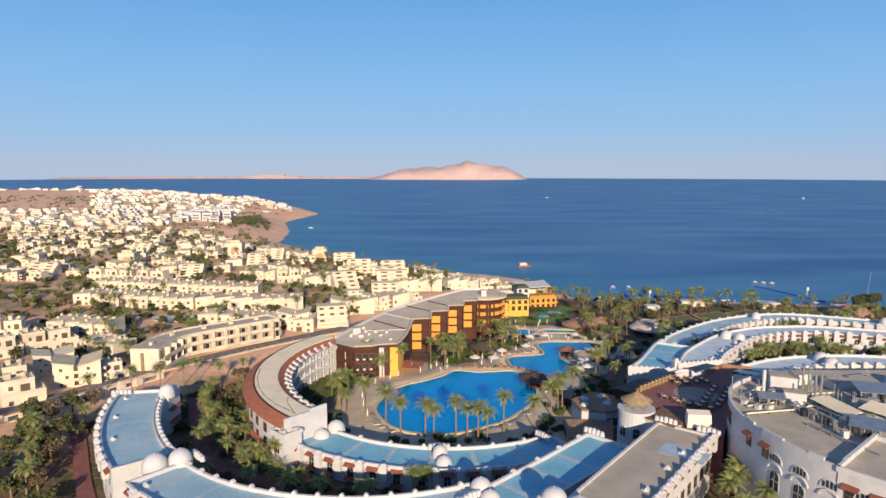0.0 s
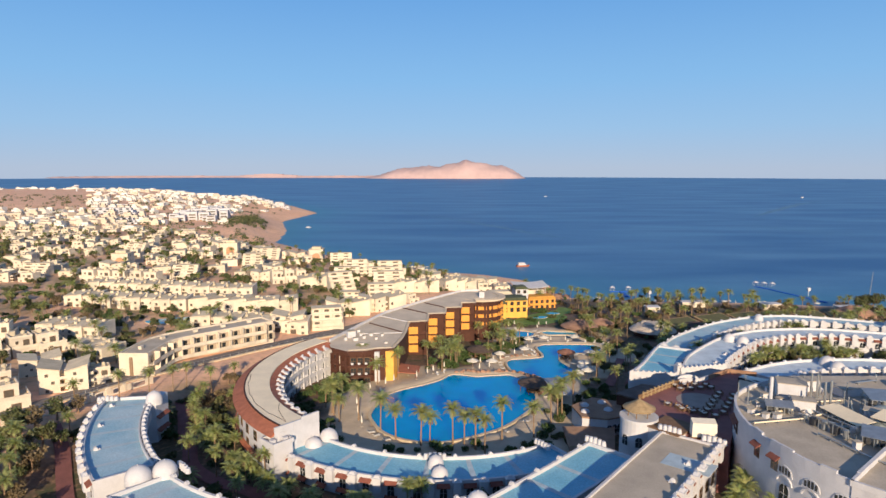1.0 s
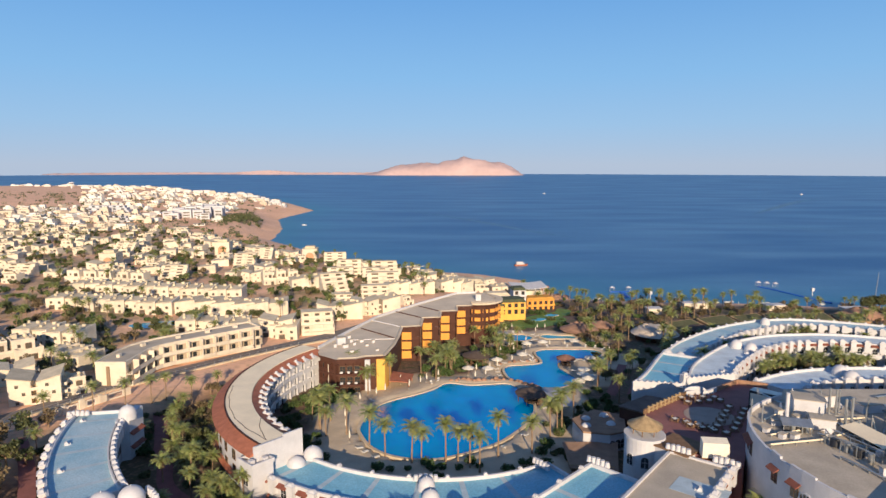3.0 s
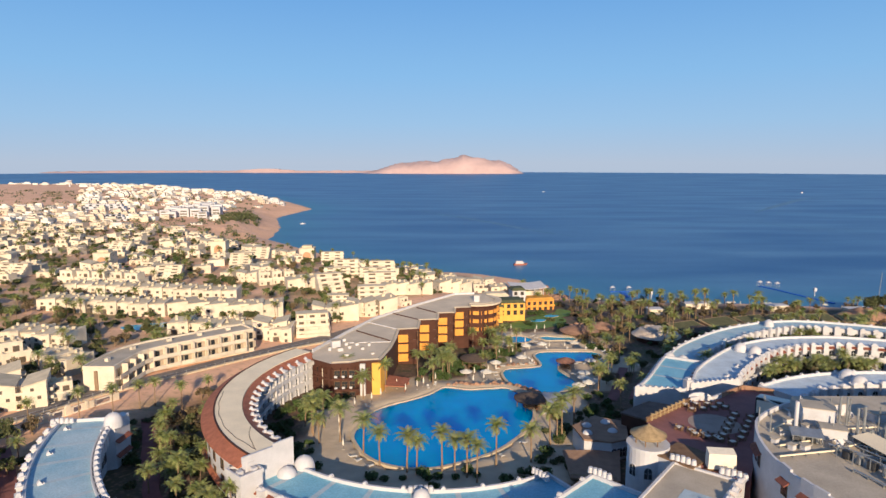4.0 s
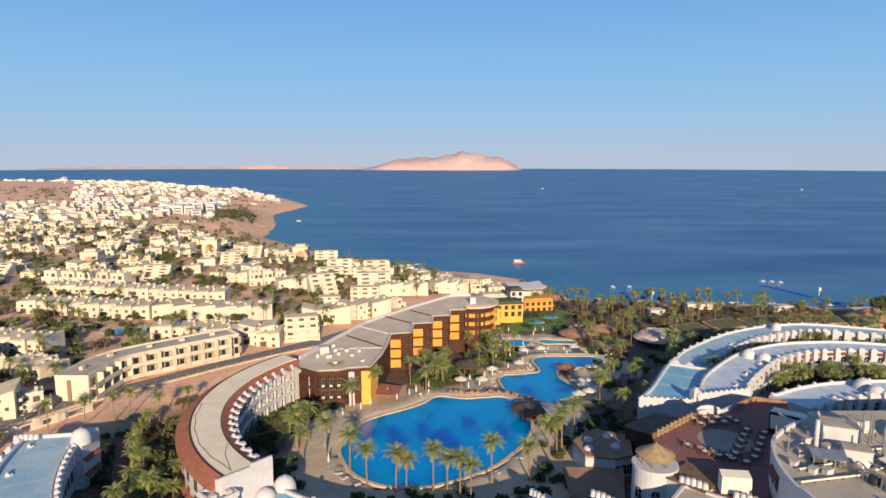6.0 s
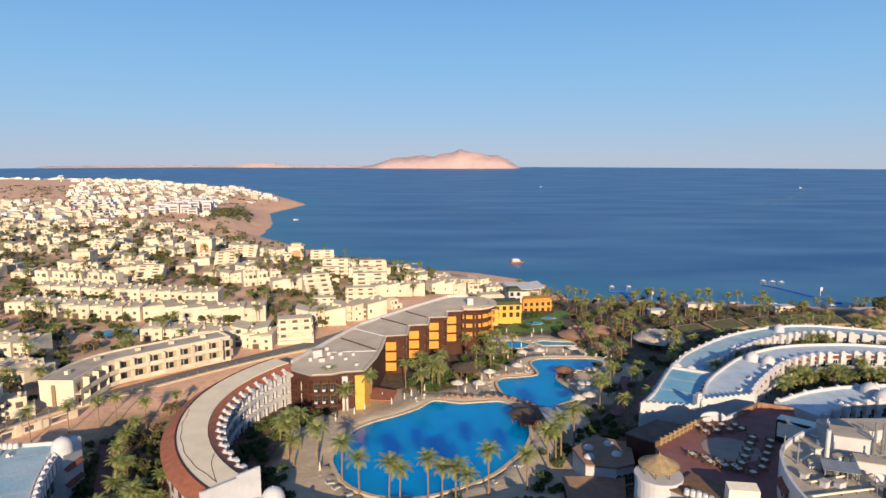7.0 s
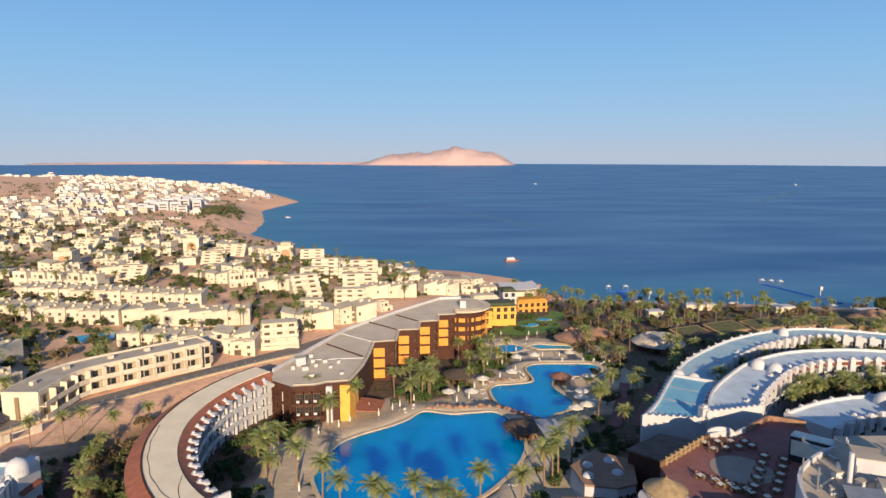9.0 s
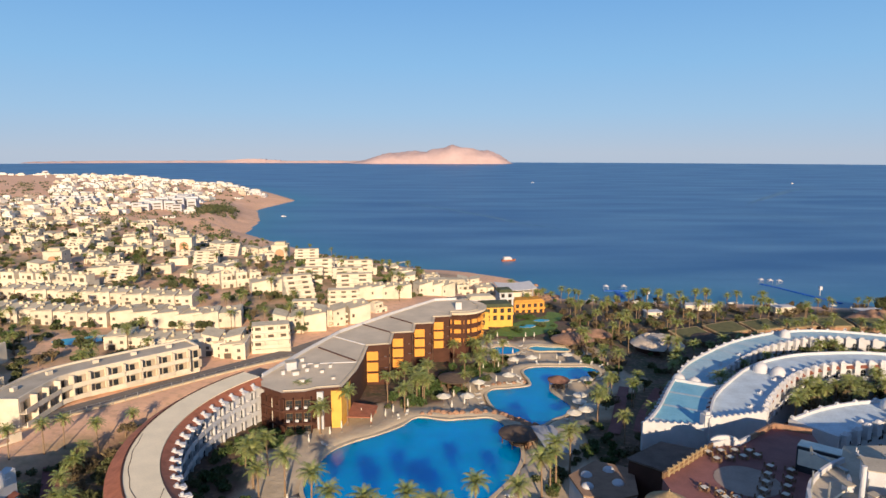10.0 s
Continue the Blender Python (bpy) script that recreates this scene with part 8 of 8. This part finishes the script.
part("roof", m, mat("annex_roof_felt", (0.17, 0.12, 0.095), 0.95, 0.3, 0.5, 5), annex)
for i in range(7):
    m = Mesh()
    x, y = 50.4 + 10.6 * i / 6, 157.2 + 8 * i / 6
    m.box(x - 0.1, y - 0.3, 22, x + 0.1, y - 0.1, 26.5)
    part("post", m, WOOD, annex)

# ---- plant on the large roof ----
DARK_PLANT = mat("dark_plant_metal", (0.08, 0.08, 0.085), 0.6, 0.3, 0.8, 6, 0.1, metal=0.3)


def mast(x, y, h, r, material, label):
    ob = thing("roof_mast", label, "mast", "roof masts", at=(x, y, 36.86))
    m = Mesh()
    m.cyl(0, 0, 0, h, r, r, 10)
    part("tube", m, material, ob)
    m = Mesh()
    m.box(-r * 2.2, -r * 2.2, 0, r * 2.2, r * 2.2, 0.12)
    part("foot_plate", m, METAL, ob)


for x, y, h, r in ((66.8, 128.1, 5.8, 0.35), (62.4, 128.4, 3.4, 0.14), (61.6, 131.0, 3.6, 0.12), (77.3, 132.2, 5.2, 0.2), (78.2, 131.6, 5.2, 0.2), (79.4, 132.6, 4.6, 0.14), (75.4, 124.4, 6.0, 0.22), (76.3, 124.0, 6.4, 0.24), (74.6, 122.9, 4.4, 0.12), (72.2, 126.0, 2.6, 0.1), (70.0, 127.2, 2.2, 0.1),
                   (80.6, 126.5, 3.4, 0.12), (82.4, 123.0, 3.0, 0.12), (69.6, 130.8, 2.4, 0.1), (84.0, 131.0, 3.6, 0.14), (86.5, 126.0, 3.0, 0.12)):
    mast(x, y, h, r, WHITE if r > 0.3 else METAL, "tall white flue on the flat roof" if r > 0.3 else "slender metal pipe mast on the flat roof")
for x, y, w, d, h, rz, lab in ((73.2, 132.4, 5.4, 4.4, 3.3, -22, "white plant room with sloping lid on the flat roof"), (72.0, 125.6, 4.0, 2.8, 2.0, -22, "low white housing with cream lid on the flat roof"), (65.2, 126.6, 3.6, 0.9, 1.0, -18, "long white duct box on the flat roof"),
                               (79.0, 137.0, 4, 3, 2.2, 12, "white plant room on the flat roof"), (86, 134, 5, 3, 1.6, 12, "grey plant housing on the flat roof"), (60.8, 123.6, 1.1, 0.9, 0.9, 30, "small air-conditioning box on the flat roof"), (62.4, 121.2, 1.1, 0.9, 0.9, 30, "small air-conditioning box on the flat roof"), (64.4, 120.8, 1.3, 1.0, 1.0, 20, "small air-conditioning box on the flat roof"),
                               (69.0, 128.6, 1.2, 1.0, 1.2, 20, "small air-conditioning box on the flat roof"), (67.4, 131.8, 1.2, 1.0, 1.0, 10, "small air-conditioning box on the flat roof"), (82.0, 119.5, 3.4, 2.4, 2.2, -38, "white plant room on the flat roof"), (87, 117, 4, 3, 2.6, -38, "white plant room on the flat roof"), (71.0, 107.6, 1.0, 1.0, 1.3, 0, "white water tank box on the flat roof")):
    plant_box(x, y, 36.86, w, d, h, rz, lab)
for x, y, L_, rz in ((58.4, 117.6, 11.3, 11), (69.5, 119.9, 4.4, 62), (60.5, 121.6, 9.0, 16), (67.6, 113.0, 14, -72), (76.0, 114.2, 10.5, 130), (78.0, 117.0, 9, 128), (72, 121.2, 7, 20), (63, 128.5, 6, 35), (74.2, 128.0, 8, 8), (79, 121, 9, 60)):
    ob = thing("roof_pipe_run", "pale insulated pipe run on short stands across the roof", "pipe", "roof pipes", at=(x, y, 36.86), rz=rz)
    m = Mesh()
    m.tube([(0, 0, 0.5), (L_ / 2, 0, 0.52), (L_, 0, 0.5)], 0.15, 8)
    part("pipe", m, METAL if rz < 0 or rz > 100 else SAND_ROOF, ob)
    for k in range(int(L_ / 2.5) + 1):
        m = Mesh()
        m.box(k * 2.5 - 0.06, -0.2, 0, k * 2.5 + 0.06, 0.2, 0.4)
        part("stand", m, METAL, ob)
for i, (x, y, w, d, h, rz) in enumerate(((70.6, 114.6, 8.5, 2.2, 2.2, -70), (75.8, 118.2, 9.0, 3.0, 1.6, -82), (75.6, 108.6, 5.0, 4.2, 2.0, -35), (82, 113, 7, 4.0, 2.6, -60), (88, 124, 8, 5, 3.0, -14), (95, 121, 8, 5, 3.0, -14), (66.4, 124.0, 4.5, 2.0, 1.4, -18))):
    ob = thing("plant_frame", "steel plant frame with sheet cover on the flat roof", "plant frame", "plant frames", at=(x, y, 36.86), rz=rz)
    for u in (-w / 2, -w / 6, w / 6, w / 2):
        for v in (-d / 2, d / 2):
            m = Mesh()
            m.box(u - 0.06, v - 0.06, 0, u + 0.06, v + 0.06, h)
            part("post", m, METAL, ob)
    if i != 0:
        m = Mesh()
        m.hull([(-w / 2 - 0.3, -d / 2 - 0.3, h), (w / 2 + 0.3, -d / 2 - 0.3, h), (w / 2 + 0.3, d / 2 + 0.3, h + 0.6), (-w / 2 - 0.3, d / 2 + 0.3, h + 0.6)], [(-w / 2 - 0.3, -d / 2 - 0.3, h + 0.08), (w / 2 + 0.3, -d / 2 - 0.3, h + 0.08), (w / 2 + 0.3, d / 2 + 0.3, h + 0.68), (-w / 2 - 0.3, d / 2 + 0.3, h + 0.68)])
        part("sheet", m, SAND_ROOF if i % 2 == 1 else METAL, ob)
    else:
        for v in (-d / 2, d / 2):
            m = Mesh()
            m.box(-w / 2, v - 0.08, h, w / 2, v + 0.08, h + 0.16)
            part("beam", m, METAL, ob)
    for k in range(4):
        m = Mesh()
        u = -w / 2 + w * (k + 0.5) / 4
        if k % 2:
            m.cyl(u, 0, 0.1, h * 0.75, 0.5, 0.5, 12)
        else:
            m.box(u - 0.55, -0.6, 0.15, u + 0.55, 0.6, h * 0.7)
        part("tank" if k % 2 else "compressor", m, [DARK_PLANT, METAL][k % 2], ob)
rm = random.Random(17)
for k in range(16):
    x, y = rm.uniform(61, 92), rm.uniform(113, 141)
    if math.hypot(x - RBX, y - RBY) > 32 and x < RBX:
        continue
    if k % 2:
        mast(x, y, rm.uniform(1.6, 4.6), rm.uniform(0.07, 0.16), METAL, "slender metal pipe mast on the flat roof")
    L_ = rm.uniform(3, 7)
    ob = thing("roof_pipe_run", "pale insulated pipe run on short stands across the roof", "pipe", "roof pipes", at=(x, y, 36.86), rz=rm.choice([10, 15, 100, 105, -20]))
    m = Mesh()
    for o in (0.0, 0.35):
        m.tube([(0, o, 0.45), (L_, o, 0.45)], 0.1, 6)
        m.tube([(L_, o, 0.45), (L_, o, rm.uniform(0.9, 1.8))], 0.1, 6)
    part("pipe", m, METAL if k % 3 else WHITE, ob)
    for q in (0.3, L_ - 0.4):
        m = Mesh()
        m.box(q - 0.06, -0.2, 0, q + 0.06, 0.55, 0.38)
        part("stand", m, METAL, ob)
for x, y, r in ((80.6, 114.5, 2.8), (84.5, 120.5, 3.4)):
    ob = thing("roof_tent", "grey-green rounded tent cover on the flat roof", "tent cover", "tent covers", at=(x, y, 36.86))
    m = Mesh()
    m.dome(0, 0, 0, r, r * 0.75, 14, 5)
    part("cover", m, mat("grey_green_tarpaulin", (0.33, 0.37, 0.36), 0.6, 0.25, 0.6, 4), ob)
m = Mesh()
m.hull([(64.2, 97.2, 36.8), (64.6, 96.8, 36.8), (76.6, 107.0, 36.8), (76.2, 107.4, 36.8)], [(64.2, 97.2, 38.0), (64.6, 96.8, 38.0), (76.6, 107.0, 38.0), (76.2, 107.4, 38.0)])
part("cross_parapet", m, WHITE, rb)
for i in range(3):
    x, y = 100 + 6.5 * i, 133 - 0.4 * i
    ob = thing("barrel_skylight", "pale barrel-vaulted skylight cover on the roof", "skylight", "skylights", at=(x, y, 36.86), rz=-12)
    m = Mesh()
    k = 8
    m.hull([(2.6 * math.cos(math.pi * j / k), -4, 2.0 * math.sin(math.pi * j / k)) for j in range(k + 1)], [(2.6 * math.cos(math.pi * j / k), 4, 2.0 * math.sin(math.pi * j / k)) for j in range(k + 1)])
    part("vault", m, PALE_ROOF, ob)
for i, (x, y) in enumerate(((70.5, 121.5), (72.6, 126.4), (68, 133), (79.5, 133), (73.8, 112.5))):
    ob = thing("satellite_dish", "small white satellite dish on the flat roof", "satellite dish", "satellite dishes", at=(x, y, 36.86), rz=40 * i)
    m = Mesh()
    m.cyl(0, 0, 0, 0.9, 0.05, 0.05, 8)
    part("stand", m, METAL, ob)
    m = Mesh()
    m.hull([(0.75 * math.cos(t * 0.5236), -0.1 - 0.2, 1.2 + 0.75 * math.sin(t * 0.5236)) for t in range(12)], [(0.15 * math.cos(t * 0.5236), 0.12 - 0.2, 1.2 + 0.15 * math.sin(t * 0.5236)) for t in range(12)])
    part("dish", m, WHITE, ob)

# ---- on and by the water ----


def boat(x, y, L_, rz, label, hull_mat, decks=1):
    ob = thing("boat", label, "boat", "boats", at=(x, y, 0), rz=rz)
    w = L_ * 0.28
    m = Mesh()
    low = [(-L_ / 2, -w * 0.35, -0.4), (L_ * 0.3, -w * 0.35, -0.4), (L_ * 0.48, 0, -0.2), (L_ * 0.3, w * 0.35, -0.4), (-L_ / 2, w * 0.35, -0.4)]
    m.hull(low, [(a * 1.04, b * 1.4, L_ * 0.11 + (0.5 if a > 0.3 * L_ else 0)) for a, b, c in low])
    part("hull", m, hull_mat, ob)
    for k in range(decks):
        m = Mesh()
        m.box(-L_ * 0.38, -w * 0.4, L_ * 0.11 + k * L_ * 0.1, L_ * (0.2 - 0.1 * k), w * 0.4, L_ * 0.11 + (k + 0.85) * L_ * 0.1)
        m.box(-L_ * 0.42, -w * 0.46, L_ * 0.11 + (k + 0.85) * L_ * 0.1, L_ * (0.25 - 0.1 * k), w * 0.46, L_ * 0.11 + (k + 0.95) * L_ * 0.1)
        part("cabin", m, WHITE, ob)


boat(70.6, 546, 11.5, 12, "white two-deck excursion boat with red-brown hull", TERRACOTTA, 2)
boat(1029, 1823, 10, 20, "white boat far out at sea", WHITE, 2)
boat(307, 1886, 8, 5, "small white boat far out at sea", WHITE, 1)
boat(-188, 905, 7, 5, "small white motor boat off the bare headland", WHITE, 1)


WAKES = [([(471, 1012), (467, 901), (494, 859), (524, 827), (543, 791)], 1.6), ([(472, 910), (485, 843), (508, 802), (520, 758)], 1.3),
         ([(541, 1105), (691, 1306), (847, 1504), (989, 1642)], 9.0), ([(-79, 1231), (9, 1070), (75, 933), (118, 827), (167, 743)], 5.0)]
WAKE = mat("wake_foam", (0.13, 0.24, 0.37), 0.5, 0.3, 0.05, 0.5, 0.0)
for line, half in WAKES:
    m = Mesh()
    st2 = stations(open_spline(line, 6))
    n_ = len(st2)
    for i in range(n_ - 1):
        q = []
        for k, sg in ((i, -1), (i + 1, -1), (i + 1, 1), (i, 1)):
            w_ = half * math.sin(math.pi * (k + 0.4) / n_) + 0.15
            q.append((st2[k][0] + sg * w_ * st2[k][2], st2[k][1] + sg * w_ * st2[k][3], 0.06))
        m.face(q)
    single("boat_wake", m, WAKE, "faint pale wake left by a boat", "wake", kind="structure")


def pontoon(pts, w, label):
    ob = thing("floating_jetty", label, "jetty", "jetties", at=(0, 0, 0))
    for (x0, y0), (x1, y1) in zip(pts, pts[1:]):
        d = math.hypot(x1 - x0, y1 - y0)
        n = max(1, int(d / 4))
        for i in range(n):
            m = Mesh()
            m.box(0.1, -w / 2, -0.3, d / n - 0.1, w / 2, 0.45)
            part("float", m, BLUE_CLOTH, ob, at=pose(x0 + (x1 - x0) * i / n, y0 + (y1 - y0) * i / n, 0, 0, 0, math.degrees(math.atan2(y1 - y0, x1 - x0))))
    return ob


pontoon([(224.8, 453), (229.5, 442), (236, 420), (243, 398)], 2.2, "blue floating jetty reaching out from the beach")
pontoon([(122.5, 416), (123.5, 432)], 3.2, "short blue floating swimming platform")
pontoon([(116, 434), (131, 434)], 2.0, "blue cross pontoon of the swimming platform")
for x, y in ((226, 455), (231, 453), (236, 451), (118, 436), (129, 436)):
    ob = thing("jetty_shelter", "white canvas shelter at the end of the jetty", "shelter", "jetty shelters", at=(x, y, 0.45))
    for u in (-1.2, 1.2):
        for v in (-1.2, 1.2):
            m = Mesh()
            m.cyl(u, v, -0.6, 2.2, 0.06, 0.06, 6)
            part("post", m, WHITE, ob)
    m = Mesh()
    m.hull([(-1.6, -1.6, 2.2), (1.6, -1.6, 2.2), (1.6, 1.6, 2.2), (-1.6, 1.6, 2.2)], [(-0.3, -0.3, 3.1), (0.3, -0.3, 3.1), (0.3, 0.3, 3.1), (-0.3, 0.3, 3.1)])
    part("canopy", m, WHITE, ob)
for x, y, h in ((244, 420, 5.5), (136, 412, 5.0)):
    ob = thing("lifeguard_tower", "white lifeguard tower at the water's edge", "tower", "lifeguard towers", at=(x, y, 0))
    m = Mesh()
    m.cyl(0, 0, -1, h * 0.6, 0.25, 0.2, 8)
    part("leg", m, WHITE, ob)
    m = Mesh()
    m.box(-0.8, -0.8, h * 0.6, 0.8, 0.8, h)
    part("cabin", m, WHITE, ob)
wood_pier = thing("wooden_pier", "thin pale jetty off the village shore", "jetty", at=(-30, 526, 0), rz=38)
m = Mesh()
m.box(0, -0.9, 0.5, 24, 0.9, 0.8)
part("deck", m, CANVAS, wood_pier)
for k in range(6):
    m = Mesh()
    m.cyl(4.5 * k + 0.5, 0, -3, 0.5, 0.15, 0.15, 6)
    part("pile", m, WOOD, wood_pier)
crane = thing("beach_crane", "dark lattice boom leaning over the beach", "crane", at=(254, 376, 1))
m = Mesh()
m.tube([(0, 0, 0), (7, 9, 9), (14, 18, 19)], [0.35, 0.3, 0.2], 6)
part("boom", m, METAL, crane)
m = Mesh()
m.box(-2, -2, 0, 2, 2, 2.4)
part("cab", m, ROCK, crane)
for k in range(44):
    x = 90 + 240 * rs_.random()
    y = float(np.interp(x, [80, 115, 185, 270, 500], [414, 404, 398, 382, 350])) - rs_.uniform(9, 17)
    parasol(x, y, rs_.random() < 0.7, 1.0)
for x, y, w in ((150, 372, 16), (192, 366, 10), (118, 350, 7), (232, 358, 12)):
    ob = thing("beach_kiosk", "low white beach kiosk with flat roof", "kiosk", "beach kiosks", at=(x, y, height(x, y)), rz=4)
    m = Mesh()
    m.box(-w / 2, 0, -1, w / 2, 5, 3.0)
    part("wall", m, CREAM, ob)
    m = Mesh()
    m.box(-w / 2 - 0.5, -0.5, 3.0, w / 2 + 0.5, 5.5, 3.35)
    part("roof", m, WHITE, ob)


def lawn(pts, dz, material, name, label):
    m = Mesh()
    c = np.mean(pts, 0)
    for (x0, y0), (x1, y1) in zip(pts, pts[1:] + pts[:1]):
        for k in range(4):
            q = [(c[0] + (x - c[0]) * f, c[1] + (y - c[1]) * f) for x, y, f in ((x0, y0, k / 4), (x0, y0, (k + 1) / 4), (x1, y1, (k + 1) / 4), (x1, y1, k / 4))]
            if k == 0:
                q = q[1:]
            m.face([(x, y, height(x, y) + dz) for x, y in q])
    return single(name, m, material, label, name, kind="structure")


def ribbon(line, half, dz, material, name, label):
    """A strip of paving that follows the ground along a line."""
    m = Mesh()
    st2 = stations(open_spline(line, 8))
    for a, b in zip(st2, st2[1:]):
        q = [(p[0] + sg * half * p[2], p[1] + sg * half * p[3]) for p, sg in ((a, -1), (b, -1), (b, 1), (a, 1))]
        m.face([(x, y, height(x, y) + dz) for x, y in q])
    return single(name, m, material, label, "garden path", kind="structure")


LAWN = mat("lawn_grass", (0.17, 0.27, 0.045), 0.8, 0.3, 0.4, 4, 0.4)
lawn(spline([(34, 305), (48, 303), (60, 315), (66, 330), (60, 346), (48, 334), (37, 316)], 3), 0.3, LAWN, "lawn", "bright green clipped lawn below the yellow houses")
lawn(spline([(60, 334), (70, 342), (74, 358), (68, 364), (64, 352), (57, 344)], 3), 0.3, LAWN, "lawn", "green lawn beside the orange-yellow house")
for line in WING_PATHS:
    ribbon(line, 1.5, 0.35, PATH, "garden_path", "reddish garden path beside the white wing")
ribbon(GARDEN_PATH, 1.6, 0.3, PATH, "garden_path", "reddish curved garden path between palms")
ribbon(WALL_PATH, 1.5, 0.3, PATH, "garden_path", "dark reddish path below the outer wing")
p5 = thing("swimming_pool", "small turquoise pool on the green slope", "pool", "swimming pools")
for pts in ([(47, 322), (51, 326), (55, 325), (52, 321)], [(56, 338), (60, 341), (64, 339), (60, 336)], [(-118, 255), (-104, 262), (-98, 258), (-110, 250)]):
    w = Mesh()
    zz = max(height(*q) for q in pts) + 0.35
    w.hull([(x, y, zz - 1.5) for x, y in spline(pts)], [(x, y, zz) for x, y in spline(pts)], 0, 1)
    part("pool_basin", w, [DECK, TURQ], p5)
